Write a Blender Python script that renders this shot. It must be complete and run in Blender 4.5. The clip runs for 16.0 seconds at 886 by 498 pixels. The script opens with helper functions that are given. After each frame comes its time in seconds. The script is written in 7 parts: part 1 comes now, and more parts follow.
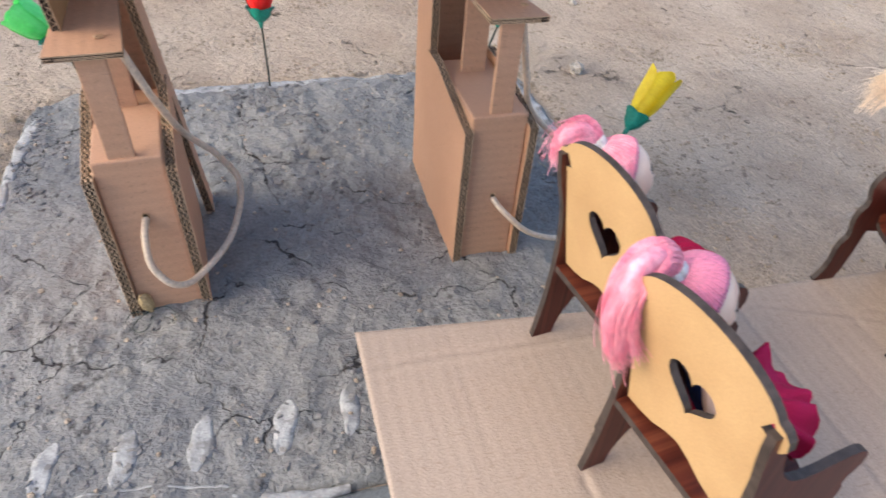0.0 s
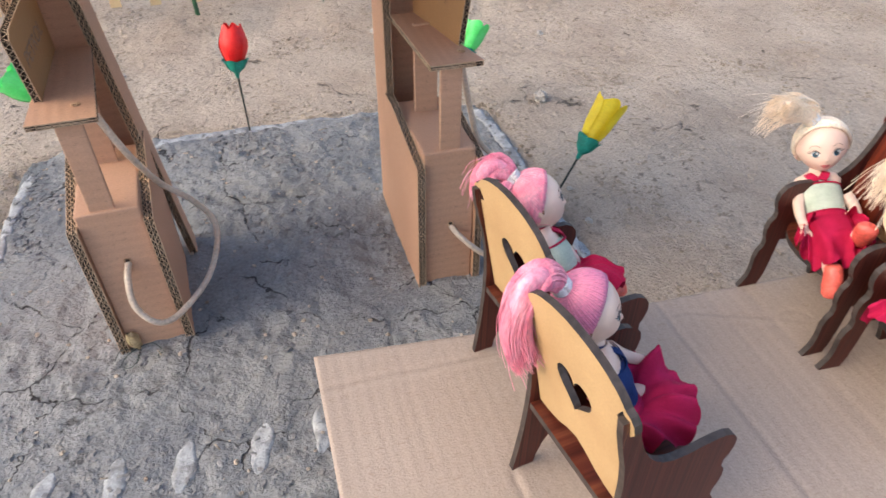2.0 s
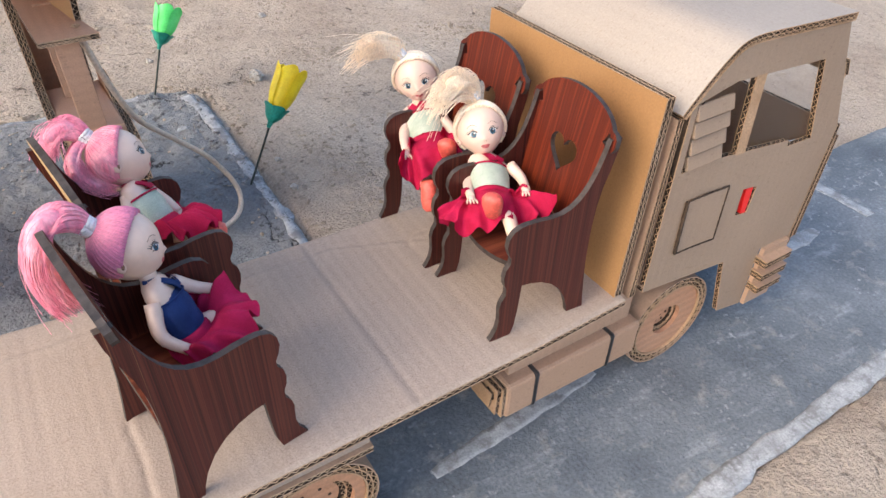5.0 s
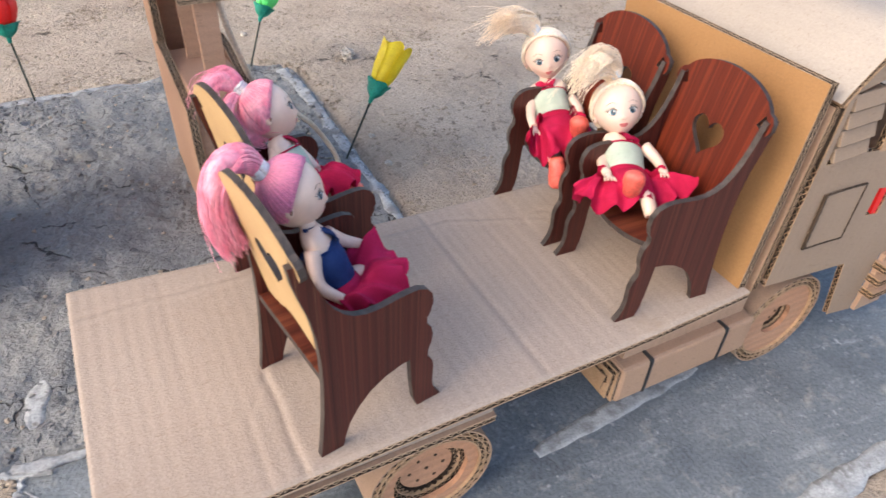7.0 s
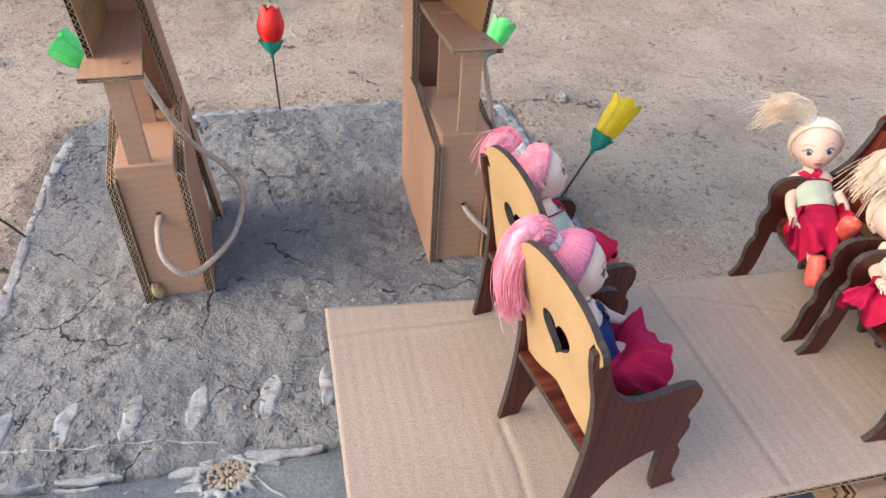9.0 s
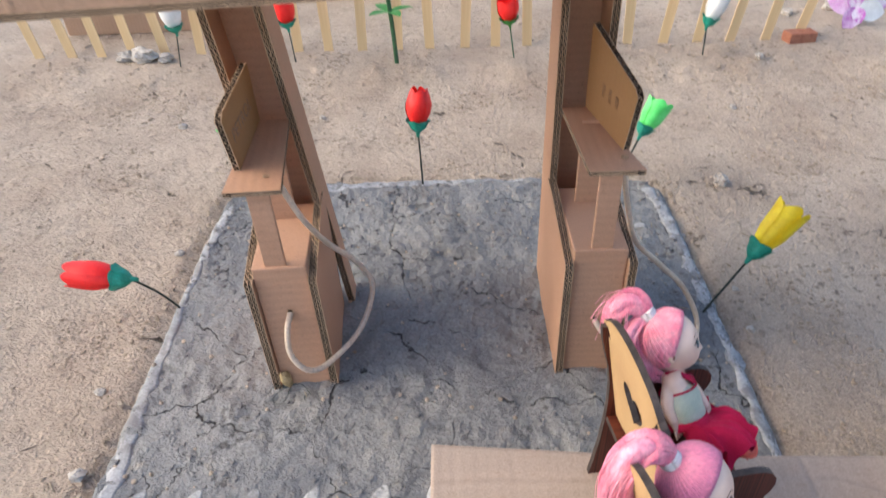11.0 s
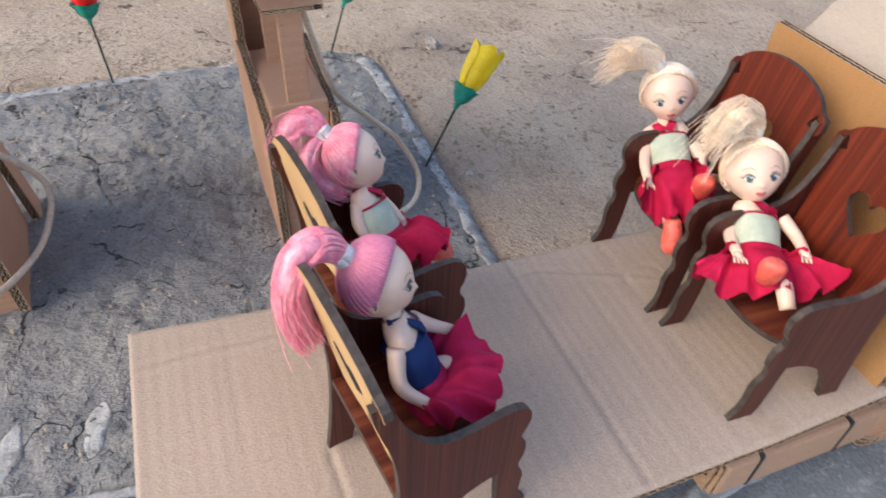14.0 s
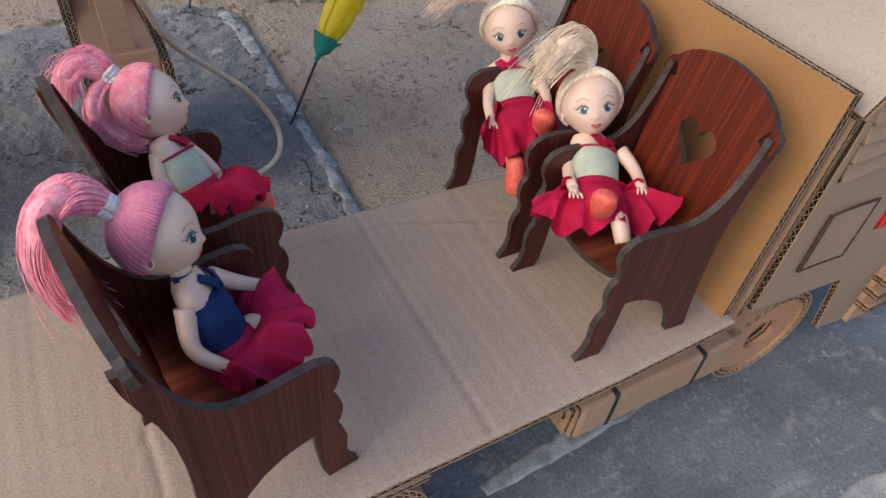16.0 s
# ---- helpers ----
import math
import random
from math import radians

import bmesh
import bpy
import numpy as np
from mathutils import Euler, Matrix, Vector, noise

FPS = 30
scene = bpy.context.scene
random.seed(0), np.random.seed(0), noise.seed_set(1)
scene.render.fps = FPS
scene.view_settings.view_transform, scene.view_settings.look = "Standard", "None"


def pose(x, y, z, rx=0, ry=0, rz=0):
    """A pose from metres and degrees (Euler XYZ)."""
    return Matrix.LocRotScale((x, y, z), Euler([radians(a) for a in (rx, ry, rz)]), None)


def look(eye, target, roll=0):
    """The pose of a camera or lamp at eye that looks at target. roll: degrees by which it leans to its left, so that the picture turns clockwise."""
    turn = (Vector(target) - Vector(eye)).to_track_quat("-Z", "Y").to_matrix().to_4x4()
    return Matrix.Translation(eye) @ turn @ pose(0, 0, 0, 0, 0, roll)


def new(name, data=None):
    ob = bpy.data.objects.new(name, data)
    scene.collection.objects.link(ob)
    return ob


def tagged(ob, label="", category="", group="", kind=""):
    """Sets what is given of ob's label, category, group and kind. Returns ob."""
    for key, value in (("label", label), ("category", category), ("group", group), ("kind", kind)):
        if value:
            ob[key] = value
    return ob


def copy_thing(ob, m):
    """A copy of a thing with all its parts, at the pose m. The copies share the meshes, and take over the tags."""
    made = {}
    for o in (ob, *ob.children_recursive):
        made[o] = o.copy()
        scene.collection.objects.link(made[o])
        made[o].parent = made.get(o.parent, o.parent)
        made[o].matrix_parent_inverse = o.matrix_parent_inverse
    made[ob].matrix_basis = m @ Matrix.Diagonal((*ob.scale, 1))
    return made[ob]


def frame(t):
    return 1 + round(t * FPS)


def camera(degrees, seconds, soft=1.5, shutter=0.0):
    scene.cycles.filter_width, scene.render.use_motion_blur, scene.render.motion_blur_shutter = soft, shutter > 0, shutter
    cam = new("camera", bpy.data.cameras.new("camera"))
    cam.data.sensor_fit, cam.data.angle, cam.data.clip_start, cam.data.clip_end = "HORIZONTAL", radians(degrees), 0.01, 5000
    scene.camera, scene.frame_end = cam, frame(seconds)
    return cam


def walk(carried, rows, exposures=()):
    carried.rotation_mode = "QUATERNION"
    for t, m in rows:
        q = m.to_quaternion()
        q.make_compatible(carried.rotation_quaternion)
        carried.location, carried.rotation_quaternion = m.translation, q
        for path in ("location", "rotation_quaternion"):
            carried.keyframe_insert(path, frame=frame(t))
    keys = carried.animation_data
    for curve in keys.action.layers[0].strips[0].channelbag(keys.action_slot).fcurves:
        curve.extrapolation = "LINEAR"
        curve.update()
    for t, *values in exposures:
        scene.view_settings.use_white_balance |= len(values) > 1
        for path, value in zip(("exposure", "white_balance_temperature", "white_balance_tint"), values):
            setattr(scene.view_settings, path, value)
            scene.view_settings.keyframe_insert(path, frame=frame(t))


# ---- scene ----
cam = camera(66.5, 16.0, shutter=0.25)
PATH = [
    (0, (0.0096, -0.0092, 0.3343), (0.4261, 1.2952, -0.8342), 4.51),
    (0.5, (-0.0221, -0.0060, 0.3333), (0.3106, 1.3598, -0.7910), 4.51),
    (1, (-0.0188, -0.0128, 0.3402), (0.3162, 1.3556, -0.7801), 3.78),
    (1.5, (0.0056, -0.0312, 0.3517), (0.3261, 1.3379, -0.7722), 1.51),
    (2, (0.0338, -0.0426, 0.3593), (0.4367, 1.3075, -0.7609), 0.67),
    (2.2, (0.0320, -0.0450, 0.3580), (0.5334, 1.2629, -0.7725), 2.30),
    (2.5, (0.0645, -0.0562, 0.3620), (0.5834, 1.2200, -0.7965), 1.27),
    (3, (0.0881, -0.0777, 0.3542), (0.7241, 1.1512, -0.7969), 2.30),
    (3.5, (0.1115, -0.0995, 0.3595), (0.7903, 1.1430, -0.7521), 1.25),
    (4, (0.1267, -0.1146, 0.3565), (0.8804, 1.1012, -0.7360), 1.12),
    (4.2, (0.1316, -0.1190, 0.3551), (0.8980, 1.0781, -0.7493), 0.85),
    (6.3, (0.1151, -0.1136, 0.3463), (0.8747, 1.0599, -0.7877), 2.94),
    (6.5, (0.1106, -0.1097, 0.3457), (0.8392, 1.0810, -0.7906), 2.37),
    (7, (0.0839, -0.1021, 0.3377), (0.7704, 1.1183, -0.7934), 3.25),
    (7.5, (0.0475, -0.0879, 0.3380), (0.6302, 1.1856, -0.7928), 2.59),
    (8, (0.0253, -0.0836, 0.3438), (0.5258, 1.2332, -0.7767), 3.30),
    (8.2, (0.0225, -0.0829, 0.3476), (0.5084, 1.2564, -0.7526), 3.56),
    (10.3, (0.0585, -0.0263, 0.3622), (0.2108, 1.3562, -0.7804), 0.94),
    (10.5, (0.0605, -0.0163, 0.3560), (0.2079, 1.3540, -0.8018), 0.10),
    (11, (0.0541, -0.0267, 0.3988), (0.0191, 1.4237, -0.6666), -1.97),
    (11.5, (0.0604, -0.0512, 0.4439), (0.0805, 1.5033, -0.4634), 2.10),
    (12, (0.0571, -0.0548, 0.4575), (0.1097, 1.5444, -0.3671), 2.94),
    (12.5, (0.0631, -0.0485, 0.4475), (0.1645, 1.5189, -0.4316), 3.10),
    (13, (0.0661, -0.0386, 0.4015), (0.3092, 1.4384, -0.5981), 4.80),
    (13.5, (0.0761, -0.0329, 0.3668), (0.4559, 1.3060, -0.7748), 5.27),
    (14, (0.0953, -0.0398, 0.3495), (0.6114, 1.1831, -0.8662), 3.19),
    (14.5, (0.1168, -0.0489, 0.3404), (0.7412, 1.0972, -0.8991), 3.74),
    (15, (0.1319, -0.0510, 0.3350), (0.7705, 1.0619, -0.9274), 4.54),
    (15.5, (0.1346, -0.0501, 0.3367), (0.8080, 1.0474, -0.9210), 5.93),
    (16, (0.1364, -0.0483, 0.3314), (0.8156, 1.0385, -0.9325), 6.14),
]
EXPOSURES = [(0.0, 1.52), (1.5, 1.48), (2.5, 1.48), (3.5, 1.68), (4.2, 1.58), (6.5, 1.60), (7.0, 1.60), (7.5, 1.54), (8.0, 1.50), (10.5, 1.50), (11.0, 1.47), (11.5, 1.40), (12.0, 1.16), (12.5, 1.09), (13.0, 1.26), (13.5, 1.40), (14.0, 1.42), (14.5, 1.64), (15.0, 1.54), (15.5, 1.43), (16.0, 0.85)]
walk(cam, [(t, look(eye, target, roll)) for t, eye, target, roll in PATH], EXPOSURES)

# ---- world, sun, exposure ----
world = bpy.data.worlds.new("sky")
scene.world = world
world.use_nodes = True
wn = world.node_tree
sky = wn.nodes.new("ShaderNodeTexSky")
sky.sky_type = "NISHITA"
sky.sun_disc = False
sky.sun_elevation = radians(38)
sky.sun_rotation = radians(262)
sky.air_density, sky.dust_density, sky.ozone_density = 1.0, 2.5, 1.0
wn.links.new(sky.outputs[0], wn.nodes["Background"].inputs[0])
wn.nodes["Background"].inputs[1].default_value = 0.126
sun = new("sun", bpy.data.lights.new("sun", "SUN"))
sun.data.energy, sun.data.angle, sun.data.color = 0.50, radians(40), (1.0, 0.85, 0.55)
sun.matrix_world = look((-3.0, 0.2, 2.4), (0, 0, 0))

# ---- materials ----


def mat(name, c1, c2, scale=40.0, rough=0.8, bump=0.2, fine=600.0, stretch=(1, 1, 1), mid=0.5, wide=0.3,
        metal=0.0, flute=0.0, flute_axis="X", fine_mix=0.25, depth=0.001, blotch=None, blotch_scale=12.0,
        blotch_at=0.62, sheen=0.0, coat=0.0, through_light=0.0, fibre=None, spec=0.5):
    """A procedural surface: two tones, fine grain, relief, and where asked corrugation ribs and blotches."""
    m = bpy.data.materials.new(name)
    m.use_nodes = True
    nt, b = m.node_tree, m.node_tree.nodes["Principled BSDF"]
    nn, ln = nt.nodes.new, nt.links.new
    tc = nn("ShaderNodeTexCoord")
    mp = nn("ShaderNodeMapping")
    mp.inputs["Scale"].default_value = stretch
    ln(tc.outputs["Object"], mp.inputs[0])
    n1 = nn("ShaderNodeTexNoise")
    n1.inputs["Scale"].default_value, n1.inputs["Detail"].default_value = scale, 5
    ln(mp.outputs[0], n1.inputs[0])
    ramp = nn("ShaderNodeValToRGB")
    ramp.color_ramp.elements[0].position, ramp.color_ramp.elements[1].position = mid - wide / 2, mid + wide / 2
    ramp.color_ramp.elements[0].color, ramp.color_ramp.elements[1].color = (*c1, 1), (*c2, 1)
    ln(n1.outputs[0], ramp.inputs[0])
    n2 = nn("ShaderNodeTexNoise")
    n2.inputs["Scale"].default_value, n2.inputs["Detail"].default_value = fine, 4
    ln(mp.outputs[0], n2.inputs[0])
    g = nn("ShaderNodeMapRange")
    g.inputs[1].default_value, g.inputs[2].default_value = 0.25, 0.75
    g.inputs[3].default_value, g.inputs[4].default_value = 1 - fine_mix, 1 + fine_mix
    ln(n2.outputs[0], g.inputs[0])
    mul = nn("ShaderNodeVectorMath")
    mul.operation = "SCALE"
    ln(ramp.outputs[0], mul.inputs[0])
    ln(g.outputs[0], mul.inputs["Scale"])
    colour, height = mul.outputs[0], n2.outputs[0]
    if blotch:
        n3 = nn("ShaderNodeTexNoise")
        n3.inputs["Scale"].default_value, n3.inputs["Detail"].default_value = blotch_scale, 6
        n3.inputs["Roughness"].default_value = 0.65
        ln(tc.outputs["Object"], n3.inputs[0])
        r3 = nn("ShaderNodeMapRange")
        r3.inputs[1].default_value, r3.inputs[2].default_value = blotch_at, blotch_at + 0.1
        ln(n3.outputs[0], r3.inputs[0])
        mx = nn("ShaderNodeMixRGB")
        mx.inputs[2].default_value = (*blotch, 1)
        ln(r3.outputs[0], mx.inputs[0])
        ln(colour, mx.inputs[1])
        colour = mx.outputs[0]
    if flute:
        w = nn("ShaderNodeTexWave")
        w.wave_type, w.bands_direction = "BANDS", flute_axis
        w.inputs["Scale"].default_value = 50.0
        w.inputs["Distortion"].default_value, w.inputs["Detail"].default_value = 0.6, 1.0
        w.inputs["Detail Scale"].default_value = 0.4
        ln(tc.outputs["Object"], w.inputs[0])
        wm = nn("ShaderNodeMapRange")
        wm.inputs[3].default_value, wm.inputs[4].default_value = 1 - 0.10 * flute, 1 + 0.05 * flute
        ln(w.outputs["Fac"], wm.inputs[0])
        m2 = nn("ShaderNodeVectorMath")
        m2.operation = "SCALE"
        ln(colour, m2.inputs[0])
        ln(wm.outputs[0], m2.inputs["Scale"])
        colour = m2.outputs[0]
        ad = nn("ShaderNodeMath")
        ad.operation = "MULTIPLY_ADD"
        ad.inputs[1].default_value = 1.2 * flute
        ln(w.outputs["Fac"], ad.inputs[0])
        ln(n2.outputs[0], ad.inputs[2])
        height = ad.outputs[0]
    if fibre:
        for turn, at in ((0.5, 0.700), (1.7, 0.705), (-0.4, 0.71)):
            fm = nn("ShaderNodeMapping")
            fm.inputs["Rotation"].default_value, fm.inputs["Scale"].default_value = (0, 0, turn), (0.22, 1.0, 0.5)
            ln(tc.outputs["Object"], fm.inputs[0])
            fn = nn("ShaderNodeTexNoise")
            fn.inputs["Scale"].default_value, fn.inputs["Detail"].default_value = 950.0, 1.0
            ln(fm.outputs[0], fn.inputs[0])
            fr = nn("ShaderNodeMapRange")
            fr.inputs[1].default_value, fr.inputs[2].default_value, fr.inputs[4].default_value = at, at + 0.04, 0.26
            ln(fn.outputs[0], fr.inputs[0])
            fx = nn("ShaderNodeMixRGB")
            fx.inputs[2].default_value = (*fibre, 1)
            ln(fr.outputs[0], fx.inputs[0])
            ln(colour, fx.inputs[1])
            colour = fx.outputs[0]
    ln(colour, b.inputs["Base Color"])
    bp = nn("ShaderNodeBump")
    bp.inputs["Strength"].default_value, bp.inputs["Distance"].default_value = bump, depth
    ln(height, bp.inputs["Height"])
    ln(bp.outputs[0], b.inputs["Normal"])
    b.inputs["Roughness"].default_value, b.inputs["Metallic"].default_value = rough, metal
    b.inputs["Sheen Weight"].default_value = sheen
    b.inputs["Specular IOR Level"].default_value = spec
    b.inputs["Coat Weight"].default_value = coat
    b.inputs["Transmission Weight"].default_value = through_light
    return m


def wood(name, stops, rough=0.42, across=330.0, along=5.0, axis=0, bump=0.08, coat=0.0):
    """Straight-grained printed wood: streaks along z (axis 0: they vary with x, 1: with y)."""
    m = bpy.data.materials.new(name)
    m.use_nodes = True
    nt, b = m.node_tree, m.node_tree.nodes["Principled BSDF"]
    nn, ln = nt.nodes.new, nt.links.new
    tc, mp = nn("ShaderNodeTexCoord"), nn("ShaderNodeMapping")
    mp.inputs["Scale"].default_value = ((across, 30, along), (30, across, along), (along, across, 30))[axis]
    ln(tc.outputs["Object"], mp.inputs[0])
    n1 = nn("ShaderNodeTexNoise")
    n1.inputs["Scale"].default_value, n1.inputs["Detail"].default_value = 1.0, 4
    ln(mp.outputs[0], n1.inputs[0])
    ramp = nn("ShaderNodeValToRGB")
    els = ramp.color_ramp.elements
    els[0].position, els[0].color = stops[0][0], (*stops[0][1], 1)
    els[1].position, els[1].color = stops[-1][0], (*stops[-1][1], 1)
    for p, c in stops[1:-1]:
        els.new(p).color = (*c, 1)
    ln(n1.outputs[0], ramp.inputs[0])
    ln(ramp.outputs[0], b.inputs["Base Color"])
    n2 = nn("ShaderNodeTexNoise")
    n2.inputs["Scale"].default_value = 900
    ln(tc.outputs["Object"], n2.inputs[0])
    bp = nn("ShaderNodeBump")
    bp.inputs["Strength"].default_value, bp.inputs["Distance"].default_value = bump, 0.0006
    ln(n2.outputs[0], bp.inputs["Height"])
    ln(bp.outputs[0], b.inputs["Normal"])
    b.inputs["Roughness"].default_value, b.inputs["Coat Weight"].default_value = rough, coat
    b.inputs["Coat Roughness"].default_value = 0.3
    b.inputs["Specular IOR Level"].default_value = 0.3
    return m


def mud(name, c_low, c_high, c_dry, crack, cell=17.0, crack_mask=0.50, bump=0.7, dry_at=0.6, streak=None, crumb_pit=None, crumb_pit_at=0.66, width=0.020, pit=190, depth=0.0025):
    """Dried earth: patchy tone, dry crumbs, drying cracks in some areas, coarse and fine relief."""
    m = bpy.data.materials.new(name)
    m.use_nodes = True
    nt, b = m.node_tree, m.node_tree.nodes["Principled BSDF"]
    nn, ln = nt.nodes.new, nt.links.new
    tc = nn("ShaderNodeTexCoord")
    P = tc.outputs["Object"]

    def noise_tex(scale, detail=6, rough=0.6):
        n = nn("ShaderNodeTexNoise")
        n.inputs["Scale"].default_value, n.inputs["Detail"].default_value = scale, detail
        n.inputs["Roughness"].default_value = rough
        ln(P, n.inputs[0])
        return n

    def ranged(out, a, z, lo=0.0, hi=1.0):
        r = nn("ShaderNodeMapRange")
        for i, v in ((1, a), (2, z), (3, lo), (4, hi)):
            r.inputs[i].default_value = v
        ln(out, r.inputs[0])
        return r.outputs[0]

    def mix(fac, a, col):
        x = nn("ShaderNodeMixRGB")
        x.inputs[2].default_value = (*col, 1)
        ln(fac, x.inputs[0])
        if isinstance(a, tuple):
            x.inputs[1].default_value = (*a, 1)
        else:
            ln(a, x.inputs[1])
        return x.outputs[0]

    big, midn, fine = noise_tex(9), noise_tex(55), noise_tex(420, 4)
    col = mix(ranged(big.outputs[0], 0.35, 0.65), c_low, c_high)
    col = mix(ranged(midn.outputs[0], dry_at, dry_at + 0.14, 0, 0.75), col, c_dry)
    wob = noise_tex(30, 4)
    add = nn("ShaderNodeVectorMath")
    add.operation = "MULTIPLY_ADD"
    add.inputs[1].default_value = (0.035, 0.035, 0.035)
    ln(wob.outputs["Color"], add.inputs[0])
    ln(P, add.inputs[2])
    v = nn("ShaderNodeTexVoronoi")
    v.feature = "DISTANCE_TO_EDGE"
    v.inputs["Scale"].default_value = cell
    ln(add.outputs[0], v.inputs[0])
    wid = ranged(noise_tex(21).outputs[0], crack_mask, crack_mask + 0.12, 0.0, width)
    dv = nn("ShaderNodeMath")
    dv.operation = "SUBTRACT"
    ln(wid, dv.inputs[0])
    ln(v.outputs["Distance"], dv.inputs[1])
    fac = ranged(dv.outputs[0], -0.002, 0.006)
    col = mix(fac, col, crack)
    if streak:
        smap = nn("ShaderNodeMapping")
        smap.inputs["Scale"].default_value = (14, 45, 20)
        smap.inputs["Rotation"].default_value = (0, 0, 0.35)
        ln(P, smap.inputs[0])
        sn = nn("ShaderNodeTexNoise")
        sn.inputs["Scale"].default_value, sn.inputs["Detail"].default_value = 1.6, 8
        sn.inputs["Roughness"].default_value = 0.7
        ln(smap.outputs[0], sn.inputs[0])
        col = mix(ranged(sn.outputs[0], 0.56, 0.76, 0, 0.8), col, streak)
    if crumb_pit:
        patch = ranged(noise_tex(13).outputs[0], 0.46, 0.62, 0.0, 1.0)
        cn = ranged(noise_tex(pit, 4).outputs[0], crumb_pit_at, crumb_pit_at + 0.05, 0.0, 0.85)
        cm = nn("ShaderNodeMath")
        cm.operation = "MULTIPLY"
        ln(patch, cm.inputs[0])
        ln(cn, cm.inputs[1])
        col = mix(cm.outputs[0], col, crumb_pit)
    gv = nn("ShaderNodeVectorMath")
    gv.operation = "SCALE"
    ln(col, gv.inputs[0])
    ln(ranged(fine.outputs[0], 0.25, 0.75, 0.72, 1.25), gv.inputs["Scale"])
    ln(gv.outputs[0], b.inputs["Base Color"])
    h1 = nn("ShaderNodeMath")
    h1.operation = "MULTIPLY_ADD"
    h1.inputs[1].default_value = 2.2
    ln(midn.outputs[0], h1.inputs[0])
    ln(fine.outputs[0], h1.inputs[2])
    h2 = nn("ShaderNodeMath")
    h2.operation = "MULTIPLY_ADD"
    h2.inputs[1].default_value = -1.6
    ln(fac, h2.inputs[0])
    ln(h1.outputs[0], h2.inputs[2])
    bp = nn("ShaderNodeBump")
    bp.inputs["Strength"].default_value, bp.inputs["Distance"].default_value = bump, depth
    ln(h2.outputs[0], bp.inputs["Height"])
    ln(bp.outputs[0], b.inputs["Normal"])
    b.inputs["Roughness"].default_value = 0.92
    return m


def glassy(name, colour, rough=0.1, ior=1.45, alpha=1.0):
    m = bpy.data.materials.new(name)
    m.use_nodes = True
    b = m.node_tree.nodes["Principled BSDF"]
    b.inputs["Base Color"].default_value = (*colour, 1)
    b.inputs["Transmission Weight"].default_value = alpha
    b.inputs["Roughness"].default_value, b.inputs["IOR"].default_value = rough, ior
    return m


CARD = mat("cardboard", (0.4, 0.252, 0.165), (0.475, 0.312, 0.213), 11, 0.75, 0.4, 900, flute=0.28, flute_axis="X", fine_mix=0.10, depth=0.0007, wide=0.5, fibre=(0.17, 0.10, 0.065))
CARD_P = mat("pump_cardboard", (0.44, 0.238, 0.142), (0.52, 0.295, 0.185), 11, 0.75, 0.4, 900, flute=0.3, flute_axis="X", fine_mix=0.10, depth=0.0007, wide=0.5, fibre=(0.17, 0.10, 0.065))
CARD_PY = mat("pump_cardboard_flat", (0.44, 0.248, 0.155), (0.53, 0.31, 0.203), 11, 0.75, 0.4, 900, flute=0.4, flute_axis="Z", fine_mix=0.10, depth=0.0007, wide=0.5, fibre=(0.17, 0.10, 0.065))
CARD_CAB = mat("cab_cardboard", (0.315, 0.215, 0.145), (0.375, 0.265, 0.185), 11, 0.75, 0.4, 900, flute=0.15, flute_axis="X", fine_mix=0.10, depth=0.0007, wide=0.5, fibre=(0.17, 0.10, 0.065))
CARD_LID = mat("cab_roof_cardboard", (0.345, 0.286, 0.237), (0.400, 0.338, 0.284), 11, 0.75, 0.4, 900, flute=0.12, flute_axis="X", fine_mix=0.10, depth=0.0007, wide=0.5, fibre=(0.17, 0.10, 0.065))
CARD_Y = mat("cardboard_cross_ribs", (0.39, 0.235, 0.148), (0.465, 0.295, 0.195), 11, 0.75, 0.4, 900, flute=0.28, flute_axis="Y", fine_mix=0.10, depth=0.0007, wide=0.5, fibre=(0.17, 0.10, 0.065))
CARD_DISC = mat("cardboard_ruddy", (0.47, 0.235, 0.130), (0.53, 0.282, 0.165), 9, 0.7, 0.4, 700, flute=0.8, flute_axis="Z", fine_mix=0.12, depth=0.0006, fibre=(0.20, 0.10, 0.05))
CARD_DECK = mat("cardboard_pale", (0.362, 0.276, 0.219), (0.415, 0.327, 0.265), 11, 0.75, 0.4, 900, flute=0.2, flute_axis="X", fine_mix=0.16, depth=0.0007, wide=0.5, fibre=(0.17, 0.10, 0.065), blotch=(0.345, 0.258, 0.199), blotch_scale=16, blotch_at=0.62)
CARD_ROOF = mat("cardboard_bleached", (0.51, 0.420, 0.340), (0.59, 0.500, 0.418), 6, 0.8, 0.4, 900, flute=0.12, flute_axis="X", fine_mix=0.08, depth=0.0006, blotch=(0.46, 0.36, 0.275), blotch_scale=9, blotch_at=0.66)
CARD_TAN = mat("cardboard_golden", (0.305, 0.155, 0.060), (0.365, 0.196, 0.080), 8, 0.7, 0.3, 900, flute=0.10, flute_axis="Y", fine_mix=0.10, depth=0.0005, blotch=(0.30, 0.155, 0.060), blotch_scale=11, blotch_at=0.62, fibre=(0.2, 0.11, 0.05))
FLUTE = mat("cardboard_flute", (0.42, 0.28, 0.175), (0.54, 0.375, 0.245), 60, 0.85, 0.3, 900)
# brown core made near-black: paints the shade inside flutes, holes and cuts
CORE_SHADE = mat("cardboard_core_shade", (0.040, 0.024, 0.014), (0.065, 0.040, 0.024), 60, 0.9, 0.3, 900)
FLUTE_TAN = mat("torn_flute", (0.40, 0.245, 0.135), (0.52, 0.335, 0.20), 60, 0.85, 0.3, 900)
